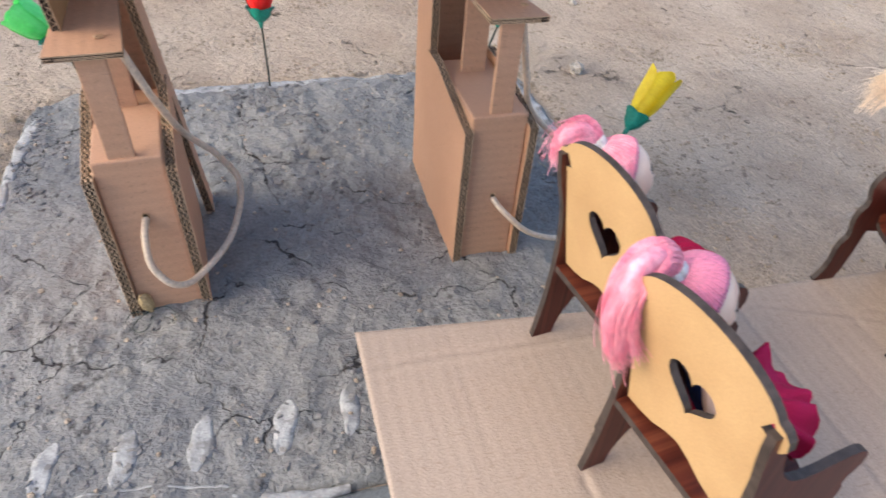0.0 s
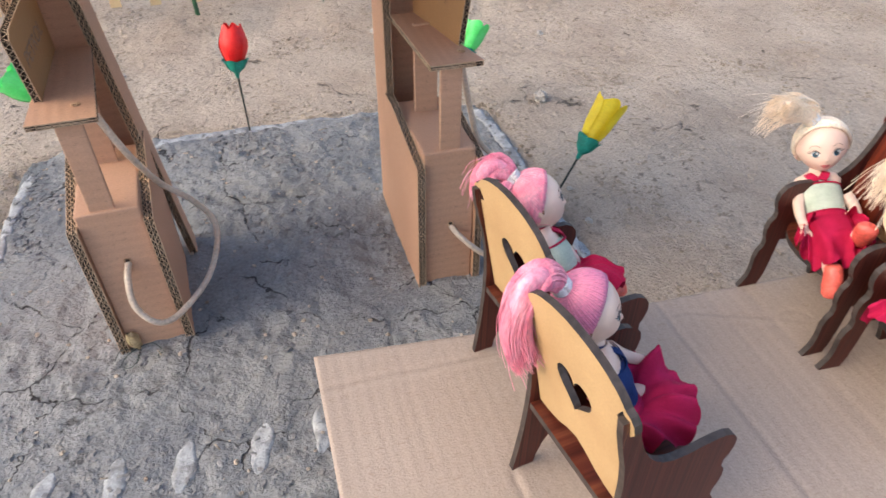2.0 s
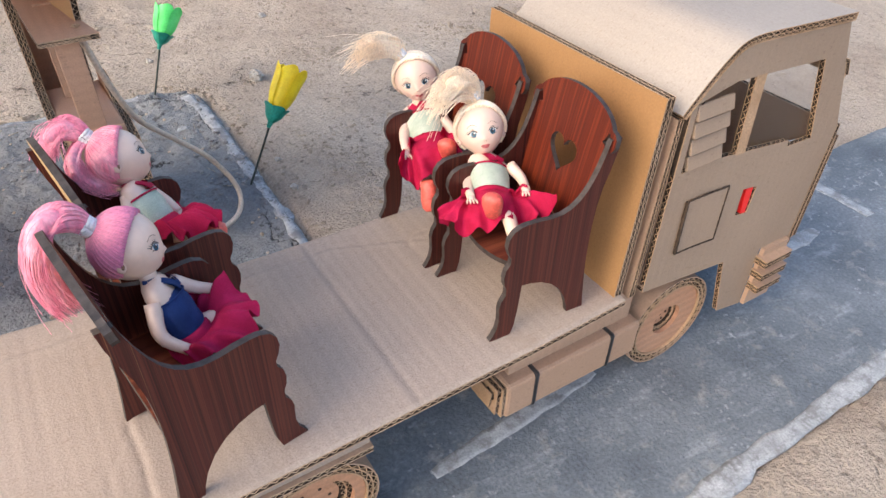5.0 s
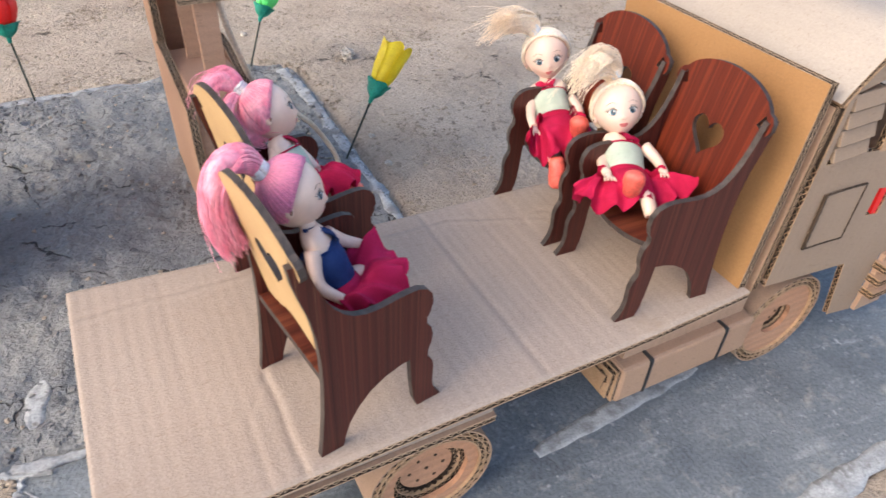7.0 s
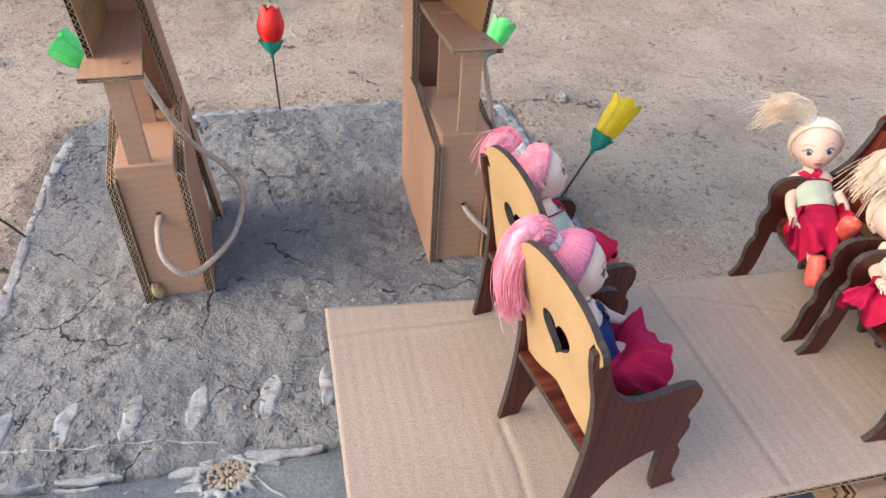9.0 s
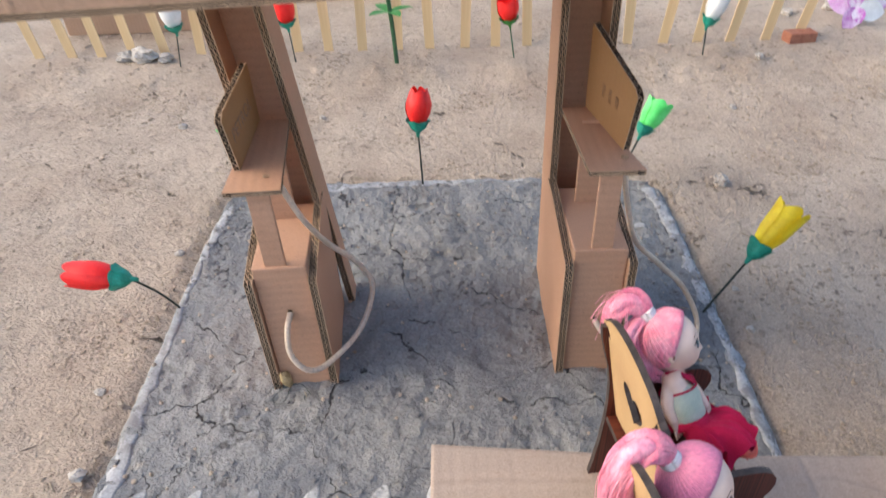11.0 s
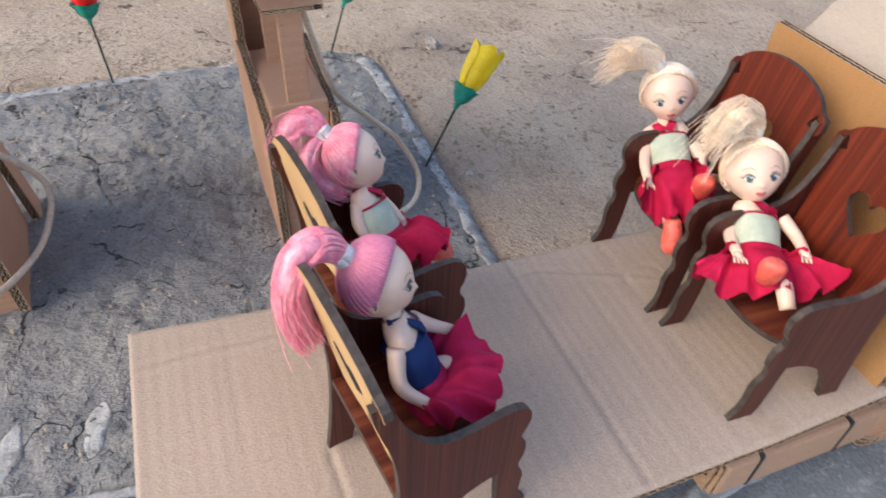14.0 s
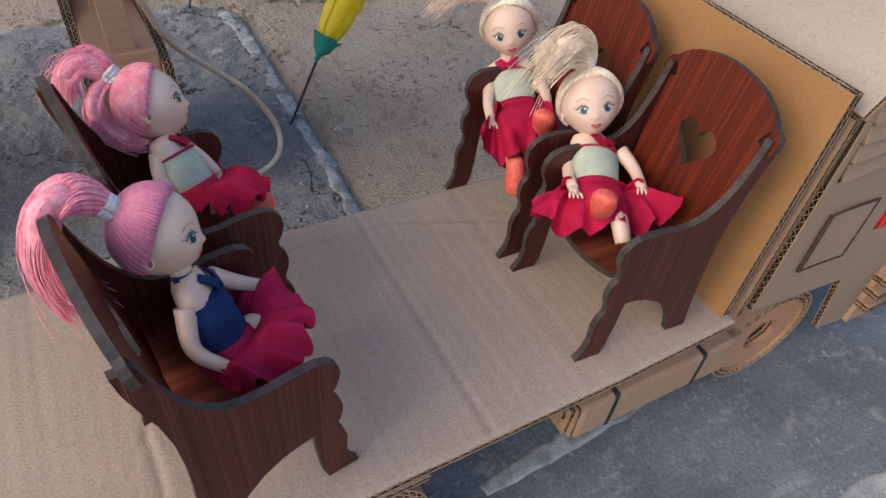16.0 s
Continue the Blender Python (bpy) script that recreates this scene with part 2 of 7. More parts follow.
PENCIL = mat("pencil", (0.19, 0.12, 0.08), (0.28, 0.18, 0.12), 300, 0.7, 0.1)
WOOD_SIDE = wood("rosewood_print", [(0.34, (0.030, 0.007, 0.006)), (0.43, (0.090, 0.019, 0.014)), (0.49, (0.042, 0.010, 0.008)), (0.55, (0.115, 0.028, 0.019)), (0.60, (0.056, 0.014, 0.011)), (0.655, (0.075, 0.021, 0.016)), (0.67, (0.20, 0.085, 0.045))], axis=0, along=0.8)
WOOD_BACK = wood("red_veneer", [(0.30, (0.040, 0.006, 0.004)), (0.42, (0.105, 0.015, 0.006)), (0.50, (0.068, 0.010, 0.005)), (0.57, (0.155, 0.025, 0.009)), (0.70, (0.080, 0.012, 0.006))], axis=1, across=420)
WOOD_SEAT = wood("red_veneer_seat", [(0.30, (0.055, 0.012, 0.008)), (0.5, (0.11, 0.025, 0.014)), (0.70, (0.17, 0.05, 0.026))], axis=2, across=420)
CHAR = mat("laser_burnt_edge", (0.030, 0.021, 0.018), (0.062, 0.046, 0.040), 200, 0.6, 0.2)
MDF = mat("raw_board", (0.43, 0.270, 0.128), (0.50, 0.325, 0.160), 30, 0.65, 0.15, 1500, fine_mix=0.10, blotch=(0.34, 0.18, 0.07), blotch_scale=38, blotch_at=0.70)
SKIN = mat("doll_vinyl", (0.76, 0.54, 0.43), (0.80, 0.58, 0.465), 60, 0.34, 0.05, 500, fine_mix=0.03)
PINK = mat("pink_hair", (0.80, 0.22, 0.32), (0.88, 0.38, 0.47), 260, 0.42, 0.2, 900, stretch=(1, 1, 0.3))
LILAC = mat("lilac_hair", (0.60, 0.19, 0.34), (0.85, 0.29, 0.38), 35, 0.40, 0.12, 1400, stretch=(0.4, 1, 1), wide=0.4)
BLOND = mat("blond_hair", (0.93, 0.71, 0.49), (0.97, 0.82, 0.63), 60, 0.42, 0.1, 900, stretch=(1, 1, 0.3))
CRIMSON = mat("crimson_cloth", (0.42, 0.006, 0.045), (0.54, 0.012, 0.070), 90, 0.75, 0.5, 2600, spec=0.2)
MAGENTA = mat("magenta_cloth", (0.36, 0.007, 0.055), (0.45, 0.013, 0.080), 90, 0.75, 0.5, 2600, spec=0.2)
MINT = mat("pale_mint_cloth", (0.44, 0.50, 0.40), (0.55, 0.60, 0.49), 120, 0.8, 0.4, 2600, spec=0.2)
NAVY = mat("navy_cloth", (0.012, 0.03, 0.11), (0.022, 0.05, 0.17), 120, 0.8, 0.5, 2600, spec=0.2)
CORAL = mat("coral_plastic", (0.72, 0.11, 0.08), (0.78, 0.14, 0.10), 120, 0.4, 0.1)
WHITE = mat("white_elastic", (0.70, 0.68, 0.66), (0.82, 0.80, 0.78), 200, 0.7, 0.3)
EYE = mat("lash_paint", (0.012, 0.012, 0.016), (0.03, 0.028, 0.03), 300, 0.4, 0.0)
IRIS = mat("iris_paint", (0.020, 0.075, 0.12), (0.05, 0.15, 0.20), 900, 0.2, 0.0)
BROW = mat("brow_paint", (0.20, 0.09, 0.05), (0.28, 0.14, 0.08), 300, 0.5, 0.0)
LIP = mat("lip_paint", (0.50, 0.10, 0.11), (0.58, 0.14, 0.14), 300, 0.4, 0.0)
BLACK = mat("black_tape", (0.012, 0.012, 0.013), (0.025, 0.025, 0.027), 90, 0.35, 0.2)
HOSE = mat("clear_hose", (0.60, 0.47, 0.36), (0.70, 0.57, 0.45), 50, 0.35, 0.05, through_light=0.15)
FOAM = mat("tan_sponge", (0.42, 0.30, 0.15), (0.55, 0.41, 0.23), 300, 0.9, 0.8, 900, depth=0.002)
STEM = mat("dark_wire_stem", (0.012, 0.022, 0.017), (0.03, 0.045, 0.035), 200, 0.5, 0.2)
STEM_GREEN = mat("green_stem", (0.02, 0.07, 0.03), (0.04, 0.12, 0.05), 120, 0.5, 0.2)
TEAL = mat("teal_petal", (0.006, 0.23, 0.16), (0.015, 0.33, 0.24), 120, 0.5, 0.2)


def petal(name, c1, c2):
    return mat(name, c1, c2, 90, 0.5, 0.25, 700, fine_mix=0.08, depth=0.0006)


RED_P = petal("red_petal", (0.84, 0.008, 0.010), (0.94, 0.025, 0.020))
YEL_P = petal("yellow_petal", (0.84, 0.56, 0.004), (0.93, 0.69, 0.012))
GRN_P = petal("lime_petal", (0.09, 0.78, 0.15), (0.16, 0.90, 0.24))
LEM_P = petal("lemon_petal", (0.66, 0.70, 0.03), (0.78, 0.80, 0.10))
WHT_P = petal("white_petal", (0.72, 0.72, 0.70), (0.82, 0.82, 0.80))
PRP_P = petal("purple_petal", (0.26, 0.008, 0.27), (0.40, 0.02, 0.38))
PNK_P = petal("pink_petal", (0.62, 0.16, 0.35), (0.75, 0.36, 0.52))
ORC_V = mat("orchid_violet", (0.50, 0.14, 0.46), (0.74, 0.58, 0.72), 55, 0.4, 0.2, wide=0.3)
ORC_P = mat("orchid_petal", (0.76, 0.66, 0.74), (0.55, 0.16, 0.50), 55, 0.4, 0.2, wide=0.15)
LIL_P = petal("lilac_petal", (0.50, 0.22, 0.48), (0.66, 0.40, 0.62))
SHRUB_G = mat("shrub_leaf", (0.05, 0.34, 0.06), (0.12, 0.50, 0.10), 60, 0.5, 0.2, 500)
SPRIG = mat("pale_sprig", (0.26, 0.36, 0.22), (0.40, 0.50, 0.34), 200, 0.6, 0.2)
LEAF = mat("leaf", (0.015, 0.05, 0.03), (0.03, 0.09, 0.05), 60, 0.45, 0.2, 500)
LEAF_L = mat("leaf_bright", (0.03, 0.17, 0.03), (0.07, 0.30, 0.06), 60, 0.5, 0.2, 500)
# the pad's speck colour paints dark pits for the shade in its crevices
SLAB = mud("mud_slab", (0.178, 0.180, 0.188), (0.295, 0.287, 0.276), (0.36, 0.32, 0.265), (0.045, 0.040, 0.040), cell=12.0, crack_mask=0.47, bump=1.0, dry_at=0.62, crumb_pit=(0.075, 0.068, 0.066), crumb_pit_at=0.59, width=0.010, pit=75)
ROAD = mud("painted_road", (0.090, 0.106, 0.124), (0.215, 0.232, 0.248), (0.30, 0.295, 0.275), (0.06, 0.065, 0.07), cell=9, crack_mask=0.66, bump=0.45, dry_at=0.56, streak=(0.36, 0.38, 0.39), crumb_pit=(0.36, 0.37, 0.375), crumb_pit_at=0.60, pit=170)
SAND = mud("sandy_ground", (0.425, 0.330, 0.253), (0.545, 0.446, 0.352), (0.315, 0.240, 0.175), (0.12, 0.09, 0.065), cell=6.0, crack_mask=0.58, bump=1.0, dry_at=0.60, crumb_pit=(0.20, 0.148, 0.108), crumb_pit_at=0.58, width=0.012, pit=120, depth=0.0045)
CLOD = mat("earth_crumb", (0.25, 0.19, 0.135), (0.42, 0.34, 0.26), 30, 0.95, 0.5, 700)
CLOD_G = mat("grey_mud_crumb", (0.15, 0.145, 0.148), (0.27, 0.255, 0.245), 30, 0.95, 0.5, 700)
PAINT = mat("chalky_white_paint", (0.28, 0.285, 0.29), (0.44, 0.44, 0.44), 70, 0.85, 0.6, 700, fine_mix=0.25, depth=0.001, blotch=(0.23, 0.225, 0.22), blotch_scale=90, blotch_at=0.50)
WORN = mat("worn_white_paint", (0.27, 0.27, 0.275), (0.43, 0.43, 0.435), 60, 0.9, 0.5, 500, fine_mix=0.25, depth=0.001, blotch=(0.22, 0.21, 0.21), blotch_scale=48, blotch_at=0.50)
STONE = mat("pale_stone", (0.34, 0.30, 0.26), (0.52, 0.48, 0.43), 120, 0.9, 0.6, 500)
BRICK = mat("red_brick", (0.28, 0.10, 0.06), (0.36, 0.15, 0.09), 90, 0.9, 0.6, 500)
STRAW = mat("dry_straw", (0.24, 0.19, 0.13), (0.40, 0.33, 0.24), 300, 0.9, 0.3)
SLAT = wood("pale_slat_wood", [(0.3, (0.60, 0.42, 0.22)), (0.7, (0.74, 0.55, 0.32))], rough=0.6, across=200, coat=0.0)
BLUE = mat("blue_film", (0.02, 0.07, 0.16), (0.04, 0.12, 0.26), 12, 0.25, 0.2, 300)
BLUE_S = mat("blue_sheet", (0.10, 0.15, 0.33), (0.15, 0.21, 0.42), 12, 0.6, 0.2, 300)
ORANGE = mat("orange_paint", (0.72, 0.36, 0.03), (0.80, 0.44, 0.05), 40, 0.5, 0.2)
GREY_S = mat("grey_plastic_sheet", (0.16, 0.19, 0.24), (0.28, 0.31, 0.36), 40, 0.3, 0.3)
LAWN = mat("lawn", (0.03, 0.09, 0.02), (0.07, 0.17, 0.04), 60, 0.9, 0.8, 400, depth=0.004)
RATTAN = mat("dark_rattan", (0.035, 0.022, 0.018), (0.07, 0.05, 0.04), 200, 0.6, 0.4)
GLASS = glassy("clear_window_film", (0.9, 0.92, 0.95), 0.05, 1.2)

# ---- mesh tools ----


def part(name, bm, mats, parent=None, label="", smooth=False, m=None):
    """Links a bmesh as one mesh object under a thing or a part."""
    bmesh.ops.recalc_face_normals(bm, faces=bm.faces)
    me = bpy.data.meshes.new(name)
    if smooth:
        for f in bm.faces:
            f.smooth = True
    bm.to_mesh(me)
    bm.free()
    for x in (mats if isinstance(mats, (list, tuple)) else [mats]):
        me.materials.append(x)
    ob = new(name, me)
    ob.parent = parent
    if m is not None:
        ob.matrix_basis = m
    if label:
        tagged(ob, label)
    return ob


def thing(name, m, label, category, group="", kind=""):
    ob = new(name)
    ob.empty_display_size = 0.02
    ob.matrix_basis = m
    return tagged(ob, label, category, group, kind)


def box(bm, lo, hi, mi=0, m=None, bevel=0.0):
    vs = [bm.verts.new((x, y, z)) for x in (lo[0], hi[0]) for y in (lo[1], hi[1]) for z in (lo[2], hi[2])]
    fs = [bm.faces.new([vs[i] for i in q]) for q in ((0, 1, 3, 2), (4, 6, 7, 5), (0, 4, 5, 1), (2, 3, 7, 6), (0, 2, 6, 4), (1, 5, 7, 3))]
    for f in fs:
        f.material_index = mi
    if bevel:
        es = list({e for f in fs for e in f.edges})
        r = bmesh.ops.bevel(bm, geom=es, offset=bevel, segments=2, affect="EDGES", profile=0.5)
        for f in r["faces"]:
            f.material_index = mi
        vs = list({v for f in r["faces"] for v in f.verts} | {v for v in vs if v.is_valid})
    if m is not None:
        bmesh.ops.transform(bm, matrix=m, verts=[v for v in vs if v.is_valid])
    return vs


def area2(loop):
    return sum(a[0] * b[1] - b[0] * a[1] for a, b in zip(loop, loop[1:] + loop[:1]))


def plate(bm, outer, holes, z0, z1, m, mi=(0, 0, 0)):
    """A flat plate with holes, from an outline in its own xy plane, between z0 and z1. mi: top, bottom, edge."""
    outer = outer if area2(outer) > 0 else outer[::-1]
    holes = [h if area2(h) < 0 else h[::-1] for h in holes]
    t = bmesh.new()
    for lp in [outer] + holes:
        vs = [t.verts.new((x, y, 0)) for x, y in lp]
        for a, b in zip(vs, vs[1:] + vs[:1]):
            t.edges.new((a, b))
    bmesh.ops.triangle_fill(t, use_beauty=True, use_dissolve=False, edges=t.edges[:], normal=(0, 0, 1))
    t.verts.index_update()
    top = [bm.verts.new(m @ Vector((v.co.x, v.co.y, z1))) for v in t.verts]
    bot = [bm.verts.new(m @ Vector((v.co.x, v.co.y, z0))) for v in t.verts]
    for f in t.faces:
        ix = [v.index for v in f.verts]
        bm.faces.new([top[i] for i in ix]).material_index = mi[0]
        bm.faces.new([bot[i] for i in reversed(ix)]).material_index = mi[1]
    k = 0
    for lp in [outer] + holes:
        n = len(lp)
        for i in range(n):
            a, b = k + i, k + (i + 1) % n
            bm.faces.new((top[a], bot[a], bot[b], top[b])).material_index = mi[2]
        k += n
    t.free()


def board(bm, outer, t, m, holes=(), walls=1, pitch=0.0042, liner=0.0005, mi=(0, 0, 1, 2), skip=(), th=0.00028):
    """Corrugated board of thickness t (z from 0 to t): liners, a wavy ribbon seen along every cut edge, a core darkened
    to paint shade.
    mi: top liner, bottom liner, flute, core. skip: edges of the outline that are folded shut."""
    outer = list(outer) if area2(list(outer)) > 0 else list(outer)[::-1]
    holes = [list(h) if area2(list(h)) < 0 else list(h)[::-1] for h in holes]
    plate(bm, outer, holes, t - liner, t, m, (mi[0], mi[3], mi[2]))
    plate(bm, outer, holes, 0, liner, m, (mi[3], mi[1], mi[2]))
    for w in range(1, walls):
        z = t * w / walls
        plate(bm, outer, holes, z - liner / 2, z + liner / 2, m, (mi[3], mi[3], mi[2]))
    bands = [(t * w / walls + liner, t * (w + 1) / walls - liner) for w in range(walls)]
    d = 0.0050
    for li, lp in enumerate([outer] + holes):
        n = len(lp)
        for i in range(n):
            a, b = Vector(lp[i]), Vector(lp[(i + 1) % n])
            e = b - a
            ln = e.length
            if ln < 1e-5:
                continue
            e = e / ln
            nrm = Vector((-e.y, e.x))
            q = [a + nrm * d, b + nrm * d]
            # inner wall in the painted shade colour
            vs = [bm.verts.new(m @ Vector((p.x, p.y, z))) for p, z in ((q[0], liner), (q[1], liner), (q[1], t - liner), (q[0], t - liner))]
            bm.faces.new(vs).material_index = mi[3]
            if li == 0 and i in skip:
                vs = [bm.verts.new(m @ Vector((p.x, p.y, z))) for p, z in ((a, 0), (b, 0), (b, t), (a, t))]
                bm.faces.new(vs).material_index = mi[0]
                continue
            steps = max(2, round(ln / (pitch / 2)))
            for z0, z1 in bands:
                z0b, z1b = z0 + th, z1 - th
                rows = []
                for s in range(steps + 1):
                    z = z0b if s % 2 == 0 else z1b
                    p = a + e * (ln * s / steps)
                    f, k = p + nrm * 0.0003, p + nrm * d
                    rows.append([bm.verts.new(m @ Vector((c.x, c.y, z + o))) for c, o in ((f, -th), (f, th), (k, th), (k, -th))])
                for r, s2 in zip(rows, rows[1:]):
                    bm.faces.new((r[0], r[1], s2[1], s2[0])).material_index = mi[2]
                    # the ribbon's depth faces carry the painted shade too
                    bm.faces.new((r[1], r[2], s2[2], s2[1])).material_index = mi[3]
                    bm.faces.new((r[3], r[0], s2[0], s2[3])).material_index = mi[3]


def spline(pts, n):
    """Catmull-Rom points through pts, n per span."""
    p = [Vector(x) for x in pts]
    p = [2 * p[0] - p[1]] + p + [2 * p[-1] - p[-2]]
    out = []
    for i in range(1, len(p) - 2):
        for k in range(n):
            t = k / n
            a, b, c, d = p[i - 1:i + 3]
            out.append(0.5 * (2 * b + (c - a) * t + (2 * a - 5 * b + 4 * c - d) * t * t + (3 * b - a - 3 * c + d) * t ** 3))
    return out + [p[-2]]


def tube(bm, pts, r, sides=8, mi=0, cap=True):
    """A round tube along points; r: one radius or one per point."""
    pts = [Vector(p) for p in pts]
    n = len(pts)
    rs = r if isinstance(r, (list, tuple)) else [r] * n
    ref, rings = Vector((0.31, 0.17, 0.93)), []
    for i, p in enumerate(pts):
        d = (pts[min(i + 1, n - 1)] - pts[max(i - 1, 0)]).normalized()
        u = ref.cross(d)
        u = u.normalized() if u.length > 1e-4 else Vector((1, 0, 0)).cross(d).normalized()
        ref = d.cross(u)
        v = d.cross(u)
        rings.append([bm.verts.new(p + rs[i] * (u * math.cos(a) + v * math.sin(a))) for a in (2 * math.pi * k / sides for k in range(sides))])
    for a, b in zip(rings, rings[1:]):
        for k in range(sides):
            f = bm.faces.new((a[k], a[(k + 1) % sides], b[(k + 1) % sides], b[k]))
            f.material_index, f.smooth = mi, True
    if cap:
        for ring in (rings[0], rings[-1]):
            bm.faces.new(ring).material_index = mi


def blob(bm, c, r, mi=0, m=None, u=16, v=10, rough=0.0, seed=0):
    """An ellipsoid at c with radii r, in the frame m, uneven by rough."""
    geo = bmesh.ops.create_uvsphere(bm, u_segments=u, v_segments=v, radius=1.0)["verts"]
    c = Vector(c)
    for x in geo:
        k = 1 + (rough * noise.noise(x.co * 2.1 + Vector((seed * 3.7, 0, 0))) if rough else 0)
        p = Vector((x.co.x * r[0] * k, x.co.y * r[1] * k, x.co.z * r[2] * k))
        x.co = (m.to_3x3() @ p if m is not None else p) + c
    for f in {f for x in geo for f in x.link_faces}:
        f.material_index, f.smooth = mi, True
    return geo


def sheet(bm, rows, mi=0, close=False, smooth=True):
    """A skin over rows of points."""
    g = [[bm.verts.new(p) for p in row] for row in rows]
    for a, b in zip(g, g[1:]):
        k = len(a)
        for i in range(k if close else k - 1):
            j = (i + 1) % k
            f = bm.faces.new((a[i], a[j], b[j], b[i]))
            f.material_index, f.smooth = mi, smooth
    return g


def facing(d, up=(0, 0, 1)):
    """A turn that sends x along d and z near up."""
    x = Vector(d).normalized()
    y = Vector(up).cross(x).normalized()
    z = x.cross(y)
    return Matrix((x, y, z)).transposed().to_4x4()


XZ = Matrix(((1, 0, 0, 0), (0, 0, -1, 0), (0, 1, 0, 0), (0, 0, 0, 1)))  # plate's y up, its thickness towards -y
YZ = Matrix(((0, 0, 1, 0), (1, 0, 0, 0), (0, 1, 0, 0), (0, 0, 0, 1)))  # plate's x along y, its y up, its thickness towards +x
XY = Matrix.Identity(4)
T = Matrix.Translation


def rect(x0, y0, x1, y1):
    return [(x0, y0), (x1, y0), (x1, y1), (x0, y1)]


def rise(y):
    """Height of the earth above the road, further back."""
    return 0.011 * min(1.0, max(0.0, (y - 0.2) / 0.3))

# ---- the ground, the mud slab, the road ----
SX0, SX1, SY0, SY1 = -0.197, 0.279, 0.183, 0.632


def slab_half(x, y, grow=0.0):
    """Signed distance inside the slab's rounded outline (positive within)."""
    cx, cy = (SX0 + SX1) / 2, (SY0 + SY1) / 2
    hx, hy, r = (SX1 - SX0) / 2 + grow, (SY1 - SY0) / 2 + grow, 0.05 if y > cy else 0.004
    dx, dy = abs(x - cx) - (hx - r), abs(y - cy) - (hy - r)
    return r - (math.hypot(max(dx, 0), max(dy, 0)) + min(max(dx, dy), 0))


def lumps(x, y, k, s=0.0):
    return noise.fractal(Vector((x * k + s, y * k, s)), 0.9, 2.1, 4)


def steps(lo, hi, fine, far):
    """Even steps from lo to hi, then growing ones out to far on both sides."""
    a = [lo + fine * i for i in range(int(round((hi - lo) / fine)) + 1)]
    up, d = [], fine
    while a[-1] + sum(up) < far:
        d *= 1.35
        up.append(d)
    right, left, p, q = [], [], a[-1], a[0]
    for d in up:
        p, q = p + d, q - d
        right.append(p)
        left.append(q)
    return left[::-1] + a + right


def ground_z(x, y):
    z = rise(y) + 0.0022 * lumps(x, y, 9) + 0.0012 * lumps(x, y, 32, 5)
    k = min(1.0, max(0.0, (y - 0.885 - 0.03 * lumps(x, 0, 6, 9)) / 0.05))
    z += 0.016 * k
    if 0.80 < y < 1.0:
        z += 0.006 * abs(lumps(x, y, 30, 3)) * math.sin((y - 0.80) / 0.2 * math.pi)
    in_slab, in_road = slab_half(x, y), min(y + 0.025, 0.186 - y)
    d = max(in_slab, in_road)
    if d > -0.004:
        z = min(z, rise(y) - 0.005)
    return z


bm = bmesh.new()
xs, ys = steps(-0.9, 1.1, 0.009, 60.0), steps(-0.25, 1.3, 0.009, 60.0)
sheet(bm, [[(x, y, ground_z(x, y)) for x in xs] for y in ys])
tagged(part("ground", bm, SAND), "pale sandy trodden earth with cracks, crumbs and dry straw", "ground", kind="structure")


def slab_z(x, y):
    e = slab_half(x, y)
    w = 0.6 + 0.8 * max(0.0, min(1.0, 0.5 + lumps(x, y, 11, 6)))
    z = rise(y) + 0.0035 + 0.0018 * lumps(x, y, 22, 2) + w * (0.0026 * lumps(x, y, 55, 7) + 0.0017 * min(0.12, lumps(x, y, 105, 1)))
    return z - 0.010 * max(0.0, 1 - e / 0.008) ** 2 if e < 0.008 else z


bm = bmesh.new()
n, mth = 270, 260
rows = []
for j in range(mth + 1):
    y = SY0 - 0.003 + (SY1 - SY0 + 0.006) * j / mth
    row = []
    for i in range(n + 1):
        x = SX0 - 0.003 + (SX1 - SX0 + 0.006) * i / n
        e = slab_half(x, y) + 0.003 * lumps(x, y, 30, 4)
        row.append((x, y, slab_z(x, y) if e > 0 else rise(y) - 0.009))
    rows.append(row)
sheet(bm, rows)
tagged(part("mud_pad", bm, SLAB), "cracked grey dried-mud pad with a lumpy surface", "ground", kind="structure")

bm = bmesh.new()
rxs = steps(-0.15, 0.95, 0.008, 3.2)
rows = []
for j in range(30):
    y = -0.025 + 0.211 * j / 29
    row = []
    for x in rxs:
        edge = min(j, 29 - j)
        row.append((x, y + (0.003 * lumps(x, y, 25) if edge == 0 else 0), 0.0012 * lumps(x, y, 14, 3) + 0.0005 * lumps(x, y, 50, 8) - (0.007 if edge == 0 else 0)))
    rows.append(row)
sheet(bm, rows)
tagged(part("road", bm, ROAD), "smooth blue-grey painted toy road with chalky streaks", "road", kind="structure")


